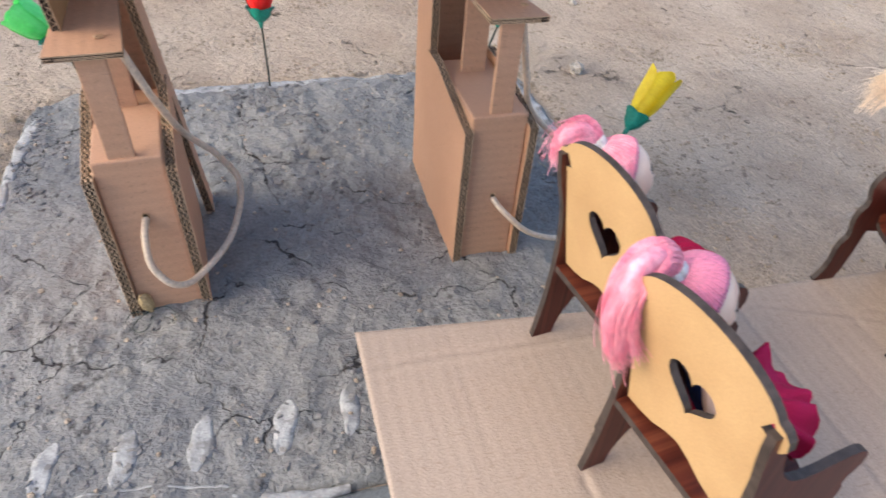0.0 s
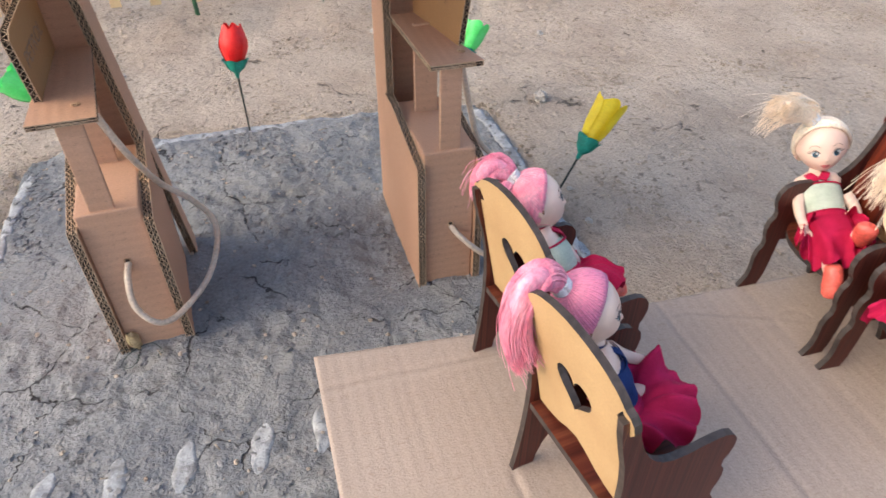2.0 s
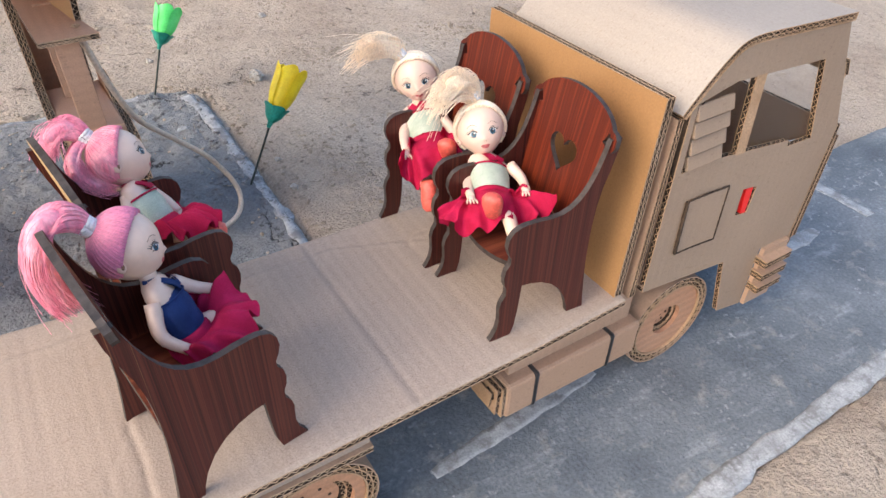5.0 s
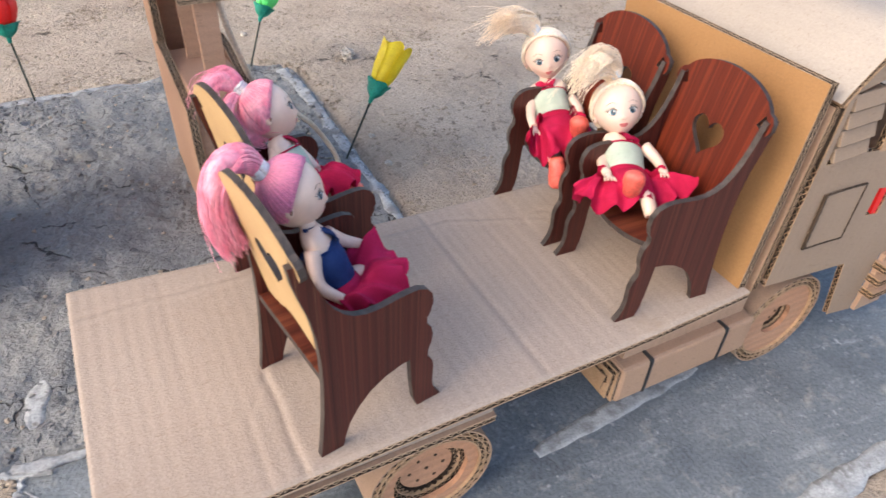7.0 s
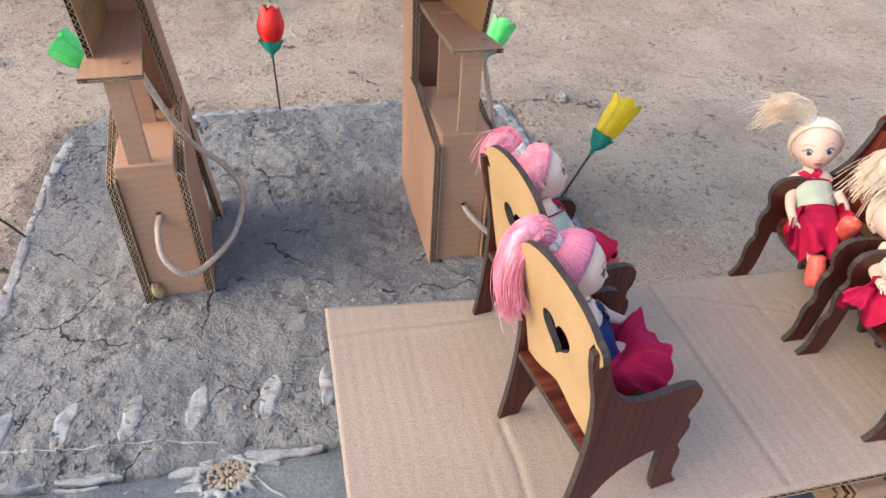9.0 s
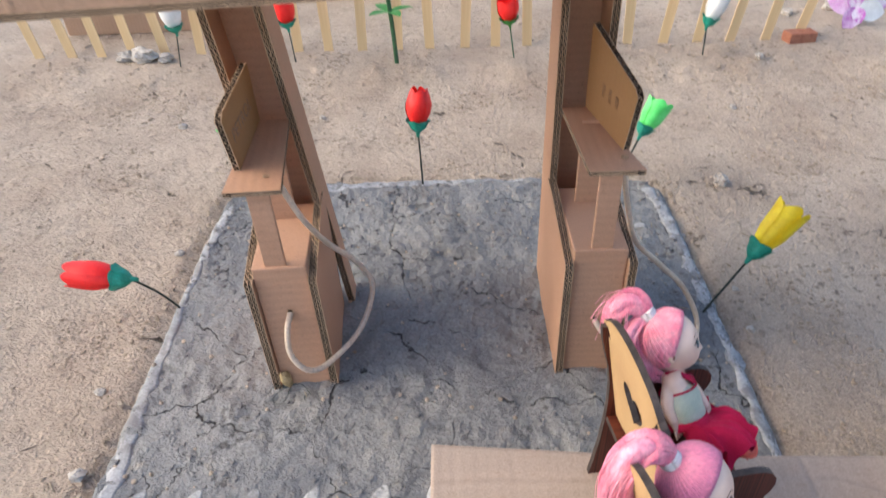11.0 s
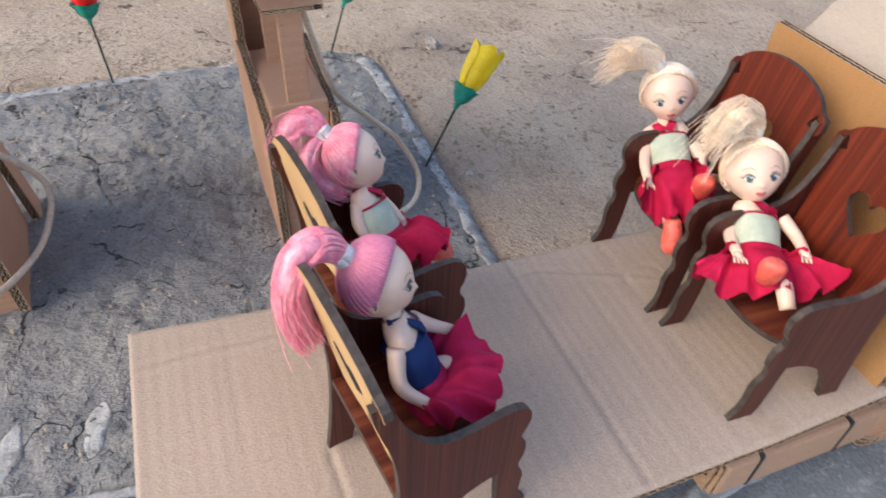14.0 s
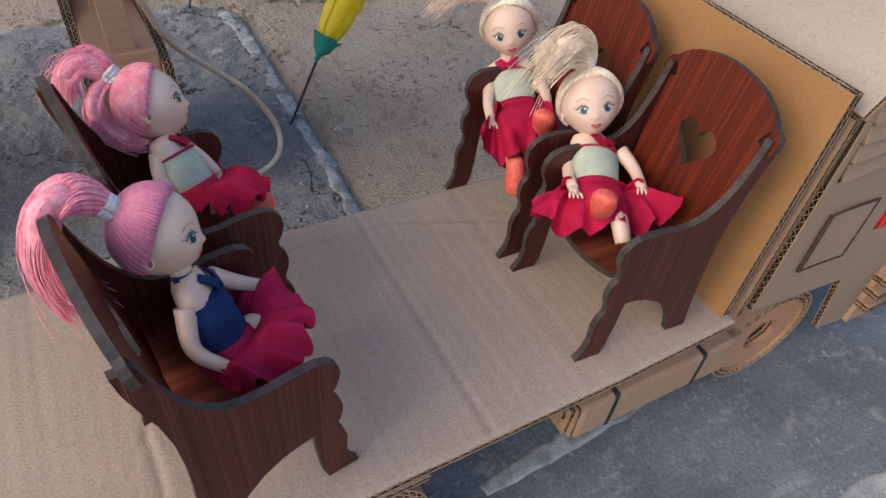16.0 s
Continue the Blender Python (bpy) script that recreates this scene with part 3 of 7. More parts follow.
def stroke(name, pts, width, on, label, parent=None, paint=PAINT, ragged=0.35, thick=0.00035, seed=0, taper=0.0):
    """A ragged stroke of thick paint along points, lying on the height function on."""
    c = spline([(*p, 0) for p in pts], 10)
    top_l, top_r, lo_l, lo_r = [], [], [], []
    for i, p in enumerate(c):
        d = (c[min(i + 1, len(c) - 1)] - c[max(i - 1, 0)]).normalized()
        s = Vector((-d.y, d.x, 0))
        u = i / (len(c) - 1)
        w = width / 2 * (1 - taper * abs(2 * u - 1) ** 3)
        a = p + s * w * (1 + ragged * noise.noise(Vector((p.x * 70 + seed, p.y * 70, 1))))
        b = p - s * w * (1 + ragged * noise.noise(Vector((p.x * 70 + seed, p.y * 70, 9))))
        top_l.append(Vector((a.x, a.y, on(a.x, a.y) + thick)))
        top_r.append(Vector((b.x, b.y, on(b.x, b.y) + thick)))
        lo_l.append(Vector((a.x, a.y, on(a.x, a.y) - 0.003)))
        lo_r.append(Vector((b.x, b.y, on(b.x, b.y) - 0.003)))
    bm = bmesh.new()
    inner = []
    for k in (0.25, 0.5, 0.75):
        inner.append([Vector((*(a.lerp(b, k)).xy, on(*(a.lerp(b, k)).xy) + thick)) for a, b in zip(top_l, top_r)])
    sheet(bm, [lo_l, top_l] + inner + [top_r, lo_r])
    return part(name, bm, paint, parent, label)


def flat(x, y):
    return 0.0012 * lumps(x, y, 14, 3) + 0.0005 * lumps(x, y, 50, 8)



def chips(name, mats, count, where, lift, size, label, seed):
    """Small flat clods scattered where a density function allows."""
    rnd = random.Random(seed)
    verts, faces = [], []
    while len(faces) < count * 6:
        x, y = rnd.uniform(-0.55, 0.95), rnd.uniform(0.19, 1.0)
        if rnd.random() > where(x, y):
            continue
        a, b = rnd.uniform(*size), rnd.uniform(0.35, 0.9)
        t, h, z = rnd.random() * 6.283, a * rnd.uniform(0.25, 0.55), lift(x, y)
        k = len(verts)
        for r, zz in ((1.0, -0.4 * h), (0.72, h)):
            for i in range(5):
                q = t + 6.283 * i / 5
                u, v = a * r * math.cos(q) * rnd.uniform(0.8, 1.15), a * b * r * math.sin(q) * rnd.uniform(0.8, 1.15)
                verts.append((x + u * math.cos(t) - v * math.sin(t), y + u * math.sin(t) + v * math.cos(t), z + zz * rnd.uniform(0.8, 1.1)))
        faces += [(k + i, k + (i + 1) % 5, k + 5 + (i + 1) % 5, k + 5 + i) for i in range(5)] + [tuple(k + 5 + i for i in range(5))]
    me = bpy.data.meshes.new(name)
    me.from_pydata(verts, [], faces)
    me.materials.append(mats)
    tagged(new(name, me), label, "litter", kind="stuff")


def sand_where(x, y):
    e = slab_half(x, y)
    if e > -0.004 or y < 0.2:
        return 0.0
    p = max(0.0, lumps(x, y, 10, 11) + 0.05) * 1.6
    return min(1.0, 0.03 + p * p + (0.35 if e > -0.022 else 0.0) + (0.5 * max(0.0, lumps(x, 0, 7, 2)) if 0.80 < y < 0.90 else 0.0))


chips("earth_crumbs", CLOD, 6000, sand_where, lambda x, y: ground_z(x, y), (0.0008, 0.0030), "small sandy clods scattered over trodden earth", 5)
chips("mud_crumbs", CLOD_G, 1900, lambda x, y: 0.0 if slab_half(x, y) < 0.006 or y > 0.62 else min(1.0, 0.05 + 2.0 * max(0.0, lumps(x, y, 14, 3)) ** 2 + (0.25 if y < 0.25 or y > 0.52 else 0)), slab_z, (0.0008, 0.0034), "small grey mud lumps on the dried pad", 6)

# white border round the pad, dashes along its front, the road's centre line
for k, pts in enumerate(([(-0.178, 0.212), (-0.182, 0.25), (-0.1875, 0.32), (-0.188, 0.35), (-0.191, 0.42), (-0.1915, 0.475), (-0.187, 0.555), (-0.180, 0.585)],
                         [(-0.14, 0.610), (-0.062, 0.6185), (0.019, 0.622), (0.10, 0.626), (0.161, 0.628), (0.215, 0.620)],
                         [(0.258, 0.60), (0.2655, 0.57), (0.2690, 0.48), (0.2705, 0.41), (0.2735, 0.36), (0.271, 0.31), (0.272, 0.25), (0.273, 0.205)])):
    ob = stroke("border_line", pts, 0.0120, slab_z, "", paint=WORN, seed=k * 5, ragged=0.8, thick=0.0004)
    tagged(ob, "worn white painted border line of the mud pad", "painted line", "border lines of the mud pad", "structure")
for x, y, w in ((0.0376, 0.231, 0.011), (-0.0003, 0.227, 0.0135), (-0.0454, 0.226, 0.0125), (-0.0854, 0.2245, 0.012), (-0.1241, 0.225, 0.0115), (-0.162, 0.226, 0.010)):
    ob = stroke("painted_dash", [(x - 0.004, y - 0.017), (x - 0.001, y - 0.006), (x + 0.001, y + 0.006), (x + 0.0035, y + 0.017)], w, slab_z, "", seed=x * 90, ragged=0.45, taper=0.80, thick=0.0003)
    tagged(ob, "thick leaf-shaped dab of white paint on mud", "painted dash", "white dashes on the mud pad", "structure")
for pts, w in (([(-0.175, 0.187), (-0.15, 0.189), (-0.128, 0.188)], 0.006), ([(-0.112, 0.190), (-0.095, 0.1885), (-0.082, 0.190)], 0.005), ([(-0.046, 0.187), (-0.02, 0.186), (0.004, 0.183), (0.030, 0.183)], 0.007)):
    ob = stroke("front_line", pts, w, lambda x, y: 0.0014 + 0.0022 * lumps(x, y, 55), "", paint=WORN, seed=3 + pts[0][0] * 50, ragged=1.3, taper=0.6)
    tagged(ob, "crumbling white painted line at the front of the mud pad", "painted line", "front line of the mud pad", "structure")
for k, pts in enumerate(([(-0.163, 0.214), (-0.135, 0.2085), (-0.105, 0.2065), (-0.070, 0.2062)], [(-0.062, 0.202), (-0.045, 0.1985), (-0.032, 0.196)], [(-0.030, 0.190), (-0.014, 0.181), (0.004, 0.176)])):
    ob = stroke("paint_dribble", pts, 0.0011, lambda x, y: slab_z(x, y) if slab_half(x, y) > 0.002 else 0.0025, "", seed=k * 7, ragged=0.4, thick=0.0005)
    tagged(ob, "thin dribbled thread of white paint on mud", "paint splash", "paint splashes on the mud pad", "structure")
for x0, x1, y0, y1, w in ((0.252, 0.386, 0.072, 0.083, 0.013), (0.615, 0.665, 0.099, 0.103, 0.014), (-0.12, 0.02, 0.06, 0.07, 0.013)):
    ob = stroke("centre_line_dash", [(x0, y0), (x0 * 0.66 + x1 * 0.34, y0 * 0.66 + y1 * 0.34), (x0 * 0.33 + x1 * 0.67, y0 * 0.33 + y1 * 0.67), (x1, y1)], w, flat, "", seed=x0 * 40, ragged=0.35, taper=0.5)
    tagged(ob, "long white painted dash along the middle of the toy road", "painted line", "centre line of the road", "structure")
ob = stroke("road_edge_line", [(0.30, -0.022), (0.42, -0.021), (0.55, -0.018), (0.75, -0.02), (1.1, -0.02)], 0.013, flat, "", seed=8, ragged=0.8)
tagged(ob, "flaking white painted edge line of the toy road", "painted line", kind="structure")
ob = stroke("stop_line", [(0.728, 0.09), (0.729, 0.12), (0.729, 0.16)], 0.014, flat, "", seed=4, ragged=0.3)
tagged(ob, "white painted cross line on the toy road", "painted line", kind="structure")

# splashes of white paint at the pad's front and back
for pts, w in (([(0.2325, 0.528), (0.2370, 0.531), (0.2420, 0.533)], 0.011), ([(0.2735, 0.345), (0.2745, 0.358), (0.2730, 0.372)], 0.0125)):
    ob = stroke("paint_splash", pts, w, lambda x, y: max(slab_z(x, y) if slab_half(x, y) > 0.001 else 0.0, 0.0022), "", seed=pts[0][0] * 70, ragged=1.0, taper=0.7, thick=0.0002, paint=WORN if pts[0][1] < 0.2 else PAINT)
    tagged(ob, "spilled blob of white paint on mud", "paint splash", "paint splashes on the mud pad", "structure")



def splat(name, x, y, r, inner, paint, label, seed, squash=0.7, turn=0.15):
    """A burst of dried paint: a spiked ring round a bare middle, lying just above the mud."""
    bm = bmesh.new()
    n = 72
    rows = []
    for k in range(6):
        row = []
        for i in range(n):
            a = 2 * math.pi * i / n
            spike = 0.60 + 0.55 * max(0.0, noise.noise(Vector((math.cos(a) * 3.1, math.sin(a) * 3.1, seed)))) + 0.55 * max(0.0, noise.noise(Vector((math.cos(a) * 14, math.sin(a) * 9, seed + 3))))
            r0 = inner * (1 + 0.5 * noise.noise(Vector((math.cos(a) * 2.5, math.sin(a) * 2.5, seed + 7))))
            q = (r0 + (spike - r0) * k / 5) * r
            px, py = q * math.cos(a), q * math.sin(a) * squash
            px, py = x + px * math.cos(turn) - py * math.sin(turn), y + px * math.sin(turn) + py * math.cos(turn)
            row.append((px, py, 0.0014 + 0.0006 * k * (5 - k) / 6 + 0.0008 * noise.noise(Vector((px * 190, py * 190, seed))) - (0.0014 if k in (0, 5) else 0.0)))
        rows.append(row)
    sheet(bm, rows, 0, close=True)
    ob = part(name, bm, paint)
    return tagged(ob, label, "paint splash", "paint splashes on the mud pad", "structure")


splat("paint_splash", -0.0280, 0.1745, 0.0300, 0.40, PAINT, "burst of white paint with a bare brown middle", 4)
rnd = random.Random(41)
bm = bmesh.new()
for k in range(90):
    a, q = rnd.uniform(0, 6.283), 0.0125 * math.sqrt(rnd.random())
    blob(bm, (-0.0265 + q * math.cos(a), 0.1740 + 0.72 * q * math.sin(a), 0.0014), (rnd.uniform(0.0010, 0.0026), rnd.uniform(0.0008, 0.0018), rnd.uniform(0.0004, 0.0009)), 0, Matrix.Rotation(a, 4, "Z"), u=7, v=5, rough=0.5, seed=k)
tagged(part("brown_crumbs", bm, CLOD), "brown earth crumbs in a burst of white paint", "crumbs", kind="stuff")
for k, (pts, w) in enumerate((([(-0.0104, 0.1705), (-0.002, 0.160), (0.007, 0.1522), (0.0062, 0.139)], 0.0010), ([(-0.040, 0.163), (-0.0415, 0.158), (-0.042, 0.153)], 0.0010), ([(-0.060, 0.1790), (-0.047, 0.1805), (-0.035, 0.1815)], 0.0042), ([(-0.123, 0.1880), (-0.105, 0.1850), (-0.086, 0.1845)], 0.0030), ([(-0.122, 0.181), (-0.108, 0.1795), (-0.098, 0.180)], 0.0018))):
    ob = stroke("paint_dribble", pts, w, lambda x, y: 0.0012 + 0.0008 * lumps(x, y, 90), "", seed=k * 9 + 2, ragged=1.5, thick=0.0003, taper=0.6)
    tagged(ob, "thin dribbled thread of white paint on mud", "paint splash", "paint splashes on the mud pad", "structure")

# the road further back
bm = bmesh.new()
fx = [0.55 + 0.05 * i for i in range(70)]
sheet(bm, [[(x, y + 0.006 * lumps(x, y, 6), 0.031 + 0.001 * lumps(x, y, 5) - (0.02 if y in (1.74, 2.08) else 0)) for x in fx] for y in (1.74, 1.745, 1.80, 1.9, 2.0, 2.075, 2.08)])
tagged(part("far_road", bm, ROAD), "blue-grey painted toy road further back", "road", kind="structure")
for y, w in ((1.752, 0.016), (2.06, 0.014), (1.91, 0.010)):
    ob = stroke("far_road_line", [(0.7, y), (1.2, y), (1.8, y + 0.01), (2.6, y)], w, lambda x, y: 0.032, "", seed=y * 9, ragged=0.4)
    tagged(ob, "white painted line on the far toy road", "painted line", "lines of the far road", "structure")

# ---- the cardboard truck ----
ZD = 0.0945  # top of the deck
truck = thing("toy_truck", pose(0, 0, 0), "handmade brown cardboard flatbed toy truck with a square cab", "toy truck")
bm = bmesh.new()
board(bm, [(0.0385, 0.0500), (0.105, 0.0524), (0.20, 0.0538), (0.30, 0.0550), (0.368, 0.0576), (0.368, 0.194), (0.15, 0.1985), (0.0395, 0.2075)], 0.0042, T((0, 0, ZD - 0.0042)), liner=0.0008, th=0.00045, pitch=0.0046)
part("deck", bm, [CARD_DECK, FLUTE, CORE_SHADE], truck, "pale cardboard deck with creases and a wavy cut edge")


def deck_dent(x, y):
    """Depth of folds, ribs and dents in the deck's paper."""
    h = 0.00010 * noise.noise(Vector((x * 110, y * 5, 2))) + 0.00006 * noise.noise(Vector((x * 330, y * 9, 7))) + 0.0004 * noise.noise(Vector((x * 14, y * 18, 4)))
    for fx, lean, depth, w in ((0.2335, -0.012, 0.00042, 0.0022), (0.2640, 0.01, 0.00012, 0.0030), (0.2872, 0.01, 0.00022, 0.0028), (0.3440, 0.0, 0.00015, 0.003), (0.1990, 0.01, 0.00012, 0.003), (0.0800, 0.01, 0.00012, 0.004)):
        d = x - fx - lean * (y - 0.12) - 0.0012 * noise.noise(Vector((y * 45, fx * 90, 0)))
        h += -depth * math.exp(-(d / w) ** 2) + 0.7 * depth * math.exp(-((d + 2.0 * w) / (1.6 * w)) ** 2)
    yl = 0.1815 - 0.00045 * math.sin(x * 60) - max(0.0, x - 0.245) * 0.42
    if x < 0.305:
        d = y - yl - 0.0010 * noise.noise(Vector((x * 60, 3, 0)))
        h += 0.00045 * math.exp(-(d / 0.0016) ** 2) - 0.0003 * math.exp(-((d - 0.0032) / 0.0024) ** 2)
    # pressed pair of folds beside the rear seats
    if y < 0.124:
        k = min(1.0, (0.124 - y) / 0.012)
        for c, amp in ((0.1150 + 0.03 * max(0.0, 0.075 - y), 1.0), (0.1010 + 0.62 * max(0.0, y - 0.090), 0.25)):
            d = x - c - 0.0012 * noise.noise(Vector((y * 50, c, 5)))
            h += k * amp * (-0.0006 * math.exp(-(d / 0.0016) ** 2) + 0.0003 * math.exp(-((d - 0.0040) / 0.0028) ** 2))
    # bruise by the front seats
    d = math.hypot(x - 0.300, (y - 0.160) * 1.2) - 0.012
    h += -0.0006 * math.exp(-(d / 0.002) ** 2) if y > 0.160 and x < 0.312 else 0.0
    return max(-0.0014, min(0.0012, h))


bm = bmesh.new()
rows = []
for i in range(331):
    x = 0.0385 + 0.3295 * i / 330
    ya = float(np.interp(x, (0.0385, 0.105, 0.20, 0.30, 0.368), (0.0500, 0.0524, 0.0538, 0.0550, 0.0576)))
    yb = 0.2075 - (x - 0.0395) * 0.0814 if x < 0.15 else 0.1985 - (x - 0.15) * 0.0206
    rows.append([(x, ya + (yb - ya) * j / 90, ZD + 0.0009 + deck_dent(x, ya + (yb - ya) * j / 90) * min(1.0, j / 2, (90 - j) / 2) - (0.0010 if j in (0, 90) or i in (0, 330) else 0)) for j in range(91)])
sheet(bm, rows)
part("deck_paper", bm, CARD_DECK, truck, "creased pale paper face of the deck")
bm = bmesh.new()
board(bm, rect(0, 0, 0.007, 0.0008), 0.0003, T((0.0435, 0.0600, ZD + 0.0012)) @ Matrix.Rotation(radians(60), 4, "Z"), pitch=0.002)
part("paper_scrap", bm, [CARD_ROOF, FLUTE, CORE_SHADE], truck)
# web and flange below the deck, at the rear
for y, s in ((0.0660, 1), (0.1850, -1)):
    bm = bmesh.new()
    board(bm, [(0.045, 0.0728), (0.2055, 0.0728), (0.2055, 0.0902), (0.045, 0.0902)], 0.0030, T((0, y if s > 0 else y + 0.003, 0)) @ XZ)
    part("side_skirt", bm, [CARD_DECK, FLUTE, CORE_SHADE], truck)
    bm = bmesh.new()
    board(bm, rect(0.045, 0.0, 0.2100, 0.030), 0.0040, T((0, y - 0.0055 if s > 0 else y - 0.0215, 0.0686)), pitch=0.0044, liner=0.0007, th=0.0004)
    part("lower_flange", bm, [CARD, FLUTE, CORE_SHADE], truck)
    bm = bmesh.new()
    box(bm, (0.2050, y - 0.0030, 0.0727), (0.2095, y - 0.0002, 0.0775), 0, bevel=0.0004)
    part("folded_tab", bm, CARD_DECK, truck)
bm = bmesh.new()
board(bm, rect(0.055, 0.10, 0.52, 0.15), 0.018, T((0, 0, 0.068)), walls=3)
part("chassis_beam", bm, [CARD, FLUTE, CORE_SHADE], truck)
# long tank boxes under the deck, each held by two strips of tape
for y0, y1 in ((0.0635, 0.096), (0.152, 0.187)):
    bm = bmesh.new()
    box(bm, (0.2945, y0, 0.0315), (0.396, y1, 0.0585), 0, bevel=0.0022)
    tank = part("tank_box", bm, [CARD_Y], truck, "folded cardboard box held with black tape")
    bm = bmesh.new()
    board(bm, rect(y0 + 0.0015, 0.033, y1 - 0.0015, 0.057), 0.0025, T((0.2922, 0, 0)) @ YZ, pitch=0.0055)
    board(bm, [(y0 + 0.004, 0.0345), (y1 - 0.005, 0.034), (y1 - 0.004, 0.0545), (y0 + 0.003, 0.0560)], 0.0030, T((0.2895, 0, 0)) @ YZ, pitch=0.0050)
    board(bm, [(y0 + 0.008, 0.038), (y1 - 0.012, 0.037), (y1 - 0.010, 0.0505), (y0 + 0.006, 0.0520)], 0.0026, T((0.2878, 0, 0)) @ YZ, pitch=0.0045)
    part("torn_end", bm, [FLUTE_TAN, FLUTE, CORE_SHADE], tank, "torn corrugated end")
    for x in (0.3150, 0.3725):
        bm = bmesh.new()
        box(bm, (x - 0.0020, y0 - 0.0006, 0.0310), (x + 0.0020, y1 + 0.0006, 0.0591), 0, bevel=0.0018)
        part("tape_strip", bm, BLACK, tank, "black tape")
    bm = bmesh.new()
    box(bm, (0.300, y0 + 0.008, 0.0585), (0.392, y1 - 0.002, 0.0900), 0)
    part("tank_hanger", bm, CARD, truck)


def wave_ring(bm, r0, r1, y, side, pitch, th, mi, depth=0.004):
    """A zigzag of corrugated strip wound between two radii, seen on edge."""
    m = max(8, round(2 * math.pi * (r0 + r1) / 2 / pitch))
    rows = [[], [], []]
    for i in range(2 * m):
        a, rr = math.pi * i / m, (r0 + th / 2 if i % 2 else r1 - th / 2)
        for row, (k, yy) in zip(rows, ((-0.5, y), (0.5, y), (0.5, y - side * depth))):
            row.append(((rr + k * th) * math.cos(a), yy, (rr + k * th) * math.sin(a)))
    sheet(bm, rows[:2], mi, close=True, smooth=False)
    # depth faces in the shade colour, so the gaps look deep
    sheet(bm, rows[1:], 2, close=True, smooth=False)


def ring(bm, prof, mi, n=56):
    """A turned ring from a profile of radius and y."""
    rings = [[(rr * math.cos(2 * math.pi * i / n), yy, rr * math.sin(2 * math.pi * i / n)) for i in range(n)] for rr, yy in prof]
    sheet(bm, rings + [rings[0]], mi, close=True, smooth=False)


def wheel(x, y, r, parent, out, hub):
    """A tyre wound from corrugated strip, with a disc and a smaller hub."""
    w = new("wheel")
    w.parent, w.matrix_basis, w.empty_display_size = parent, T((x, y, r)), 0.02
    bm = bmesh.new()
    hw = 0.012
    # recessed ring behind the zigzags, its shade put into the colour
    ring(bm, [(r * 0.80, -hw + 0.003), (r - 0.001, -hw + 0.003), (r - 0.001, hw - 0.003), (r * 0.80, hw - 0.003)], 2)
    for k in range(3):
        rr = r * (0.82 + 0.09 * k)
        ring(bm, [(rr - 0.0004, -hw), (rr + 0.0004, -hw), (rr + 0.0004, hw), (rr - 0.0004, hw)], 0 if k == 2 else 1)
    for k in range(2):
        for side in (-1, 1):
            wave_ring(bm, r * (0.828 + 0.09 * k), r * (0.903 + 0.09 * k), side * (hw - 0.0001), side, 0.0058 + 0.0006 * (k % 2), 0.0007, 1)
    part("tyre", bm, [CARD, FLUTE_TAN, CORE_SHADE], w, "wound corrugated cardboard tyre")
    bm = bmesh.new()
    circ = [(r * 0.80 * math.cos(2 * math.pi * i / 40), r * 0.80 * math.sin(2 * math.pi * i / 40)) for i in range(40)]
    hole = [(r * hub * (1 + 0.02 * math.sin(5 * i)) * math.cos(2 * math.pi * i / 32), r * hub * (1 + 0.02 * math.sin(7 * i)) * math.sin(2 * math.pi * i / 32)) for i in range(32)]
    for s in (-1, 1):
        plate(bm, circ, [hole], 0, 0.003, T((0, s * 0.0088 + 0.0015, 0)) @ XZ, (0, 0, 0))
    part("wheel_disc", bm, CARD_DISC, w)
    bm = bmesh.new()
    for s in (-1, 1):
        circ2 = [(r * hub * 0.70 * math.cos(2 * math.pi * i / 32), r * hub * 0.70 * math.sin(2 * math.pi * i / 32)) for i in range(32)]
        plate(bm, circ2, [], 0, 0.004, T((0, s * 0.0025 + 0.002, 0)) @ XZ, (0, 0, 0))
        wave_ring(bm, r * hub * 0.86, r * hub * 1.0, s * 0.0070, s, 0.0042, 0.0006, 1, 0.006)
        wave_ring(bm, r * hub * 0.71, r * hub * 0.85, s * 0.0062, s, 0.0042, 0.0006, 1, 0.006)
        ring(bm, [(r * hub * 0.85, s * 0.0068), (r * hub * 0.86 + 0.0003, s * 0.0068), (r * hub * 0.86 + 0.0003, 0), (r * hub * 0.85, 0)], 1)
        # dark dots painted on for the shade in punched holes
        for i in range(6):
            a = 2 * math.pi * i / 6
            blob(bm, (r * hub * 0.45 * math.cos(a), s * 0.0046, r * hub * 0.45 * math.sin(a)), (0.0010, 0.0005, 0.0010), 2, u=8, v=5)
        blob(bm, (0, s * 0.0046, 0), (0.0012, 0.0005, 0.0012), 2, u=8, v=5)
    part("hub", bm, [CARD_DISC, FLUTE_TAN, CORE_SHADE], w, "small cardboard hub with dark dots for shaded punched holes")
    return w


for y in (0.0815, 0.170):
    wheel(0.4330, y, 0.0350, truck, 1, 0.34)
    wheel(0.1790, y - 0.0055 if y < 0.1 else y + 0.004, 0.0340, truck, 1, 0.62)
for x in (0.179, 0.433):
    bm = bmesh.new()
    tube(bm, [(x, 0.080, 0.0345), (x, 0.166, 0.0345)], 0.004, 10, 0)
    part("axle", bm, CARD, truck)
    bm = bmesh.new()
    box(bm, (x - 0.006, 0.10, 0.030), (x + 0.006, 0.15, 0.069), 0)
    part("axle_block", bm, CARD, truck)
# tall head board behind the cab
bm = bmesh.new()
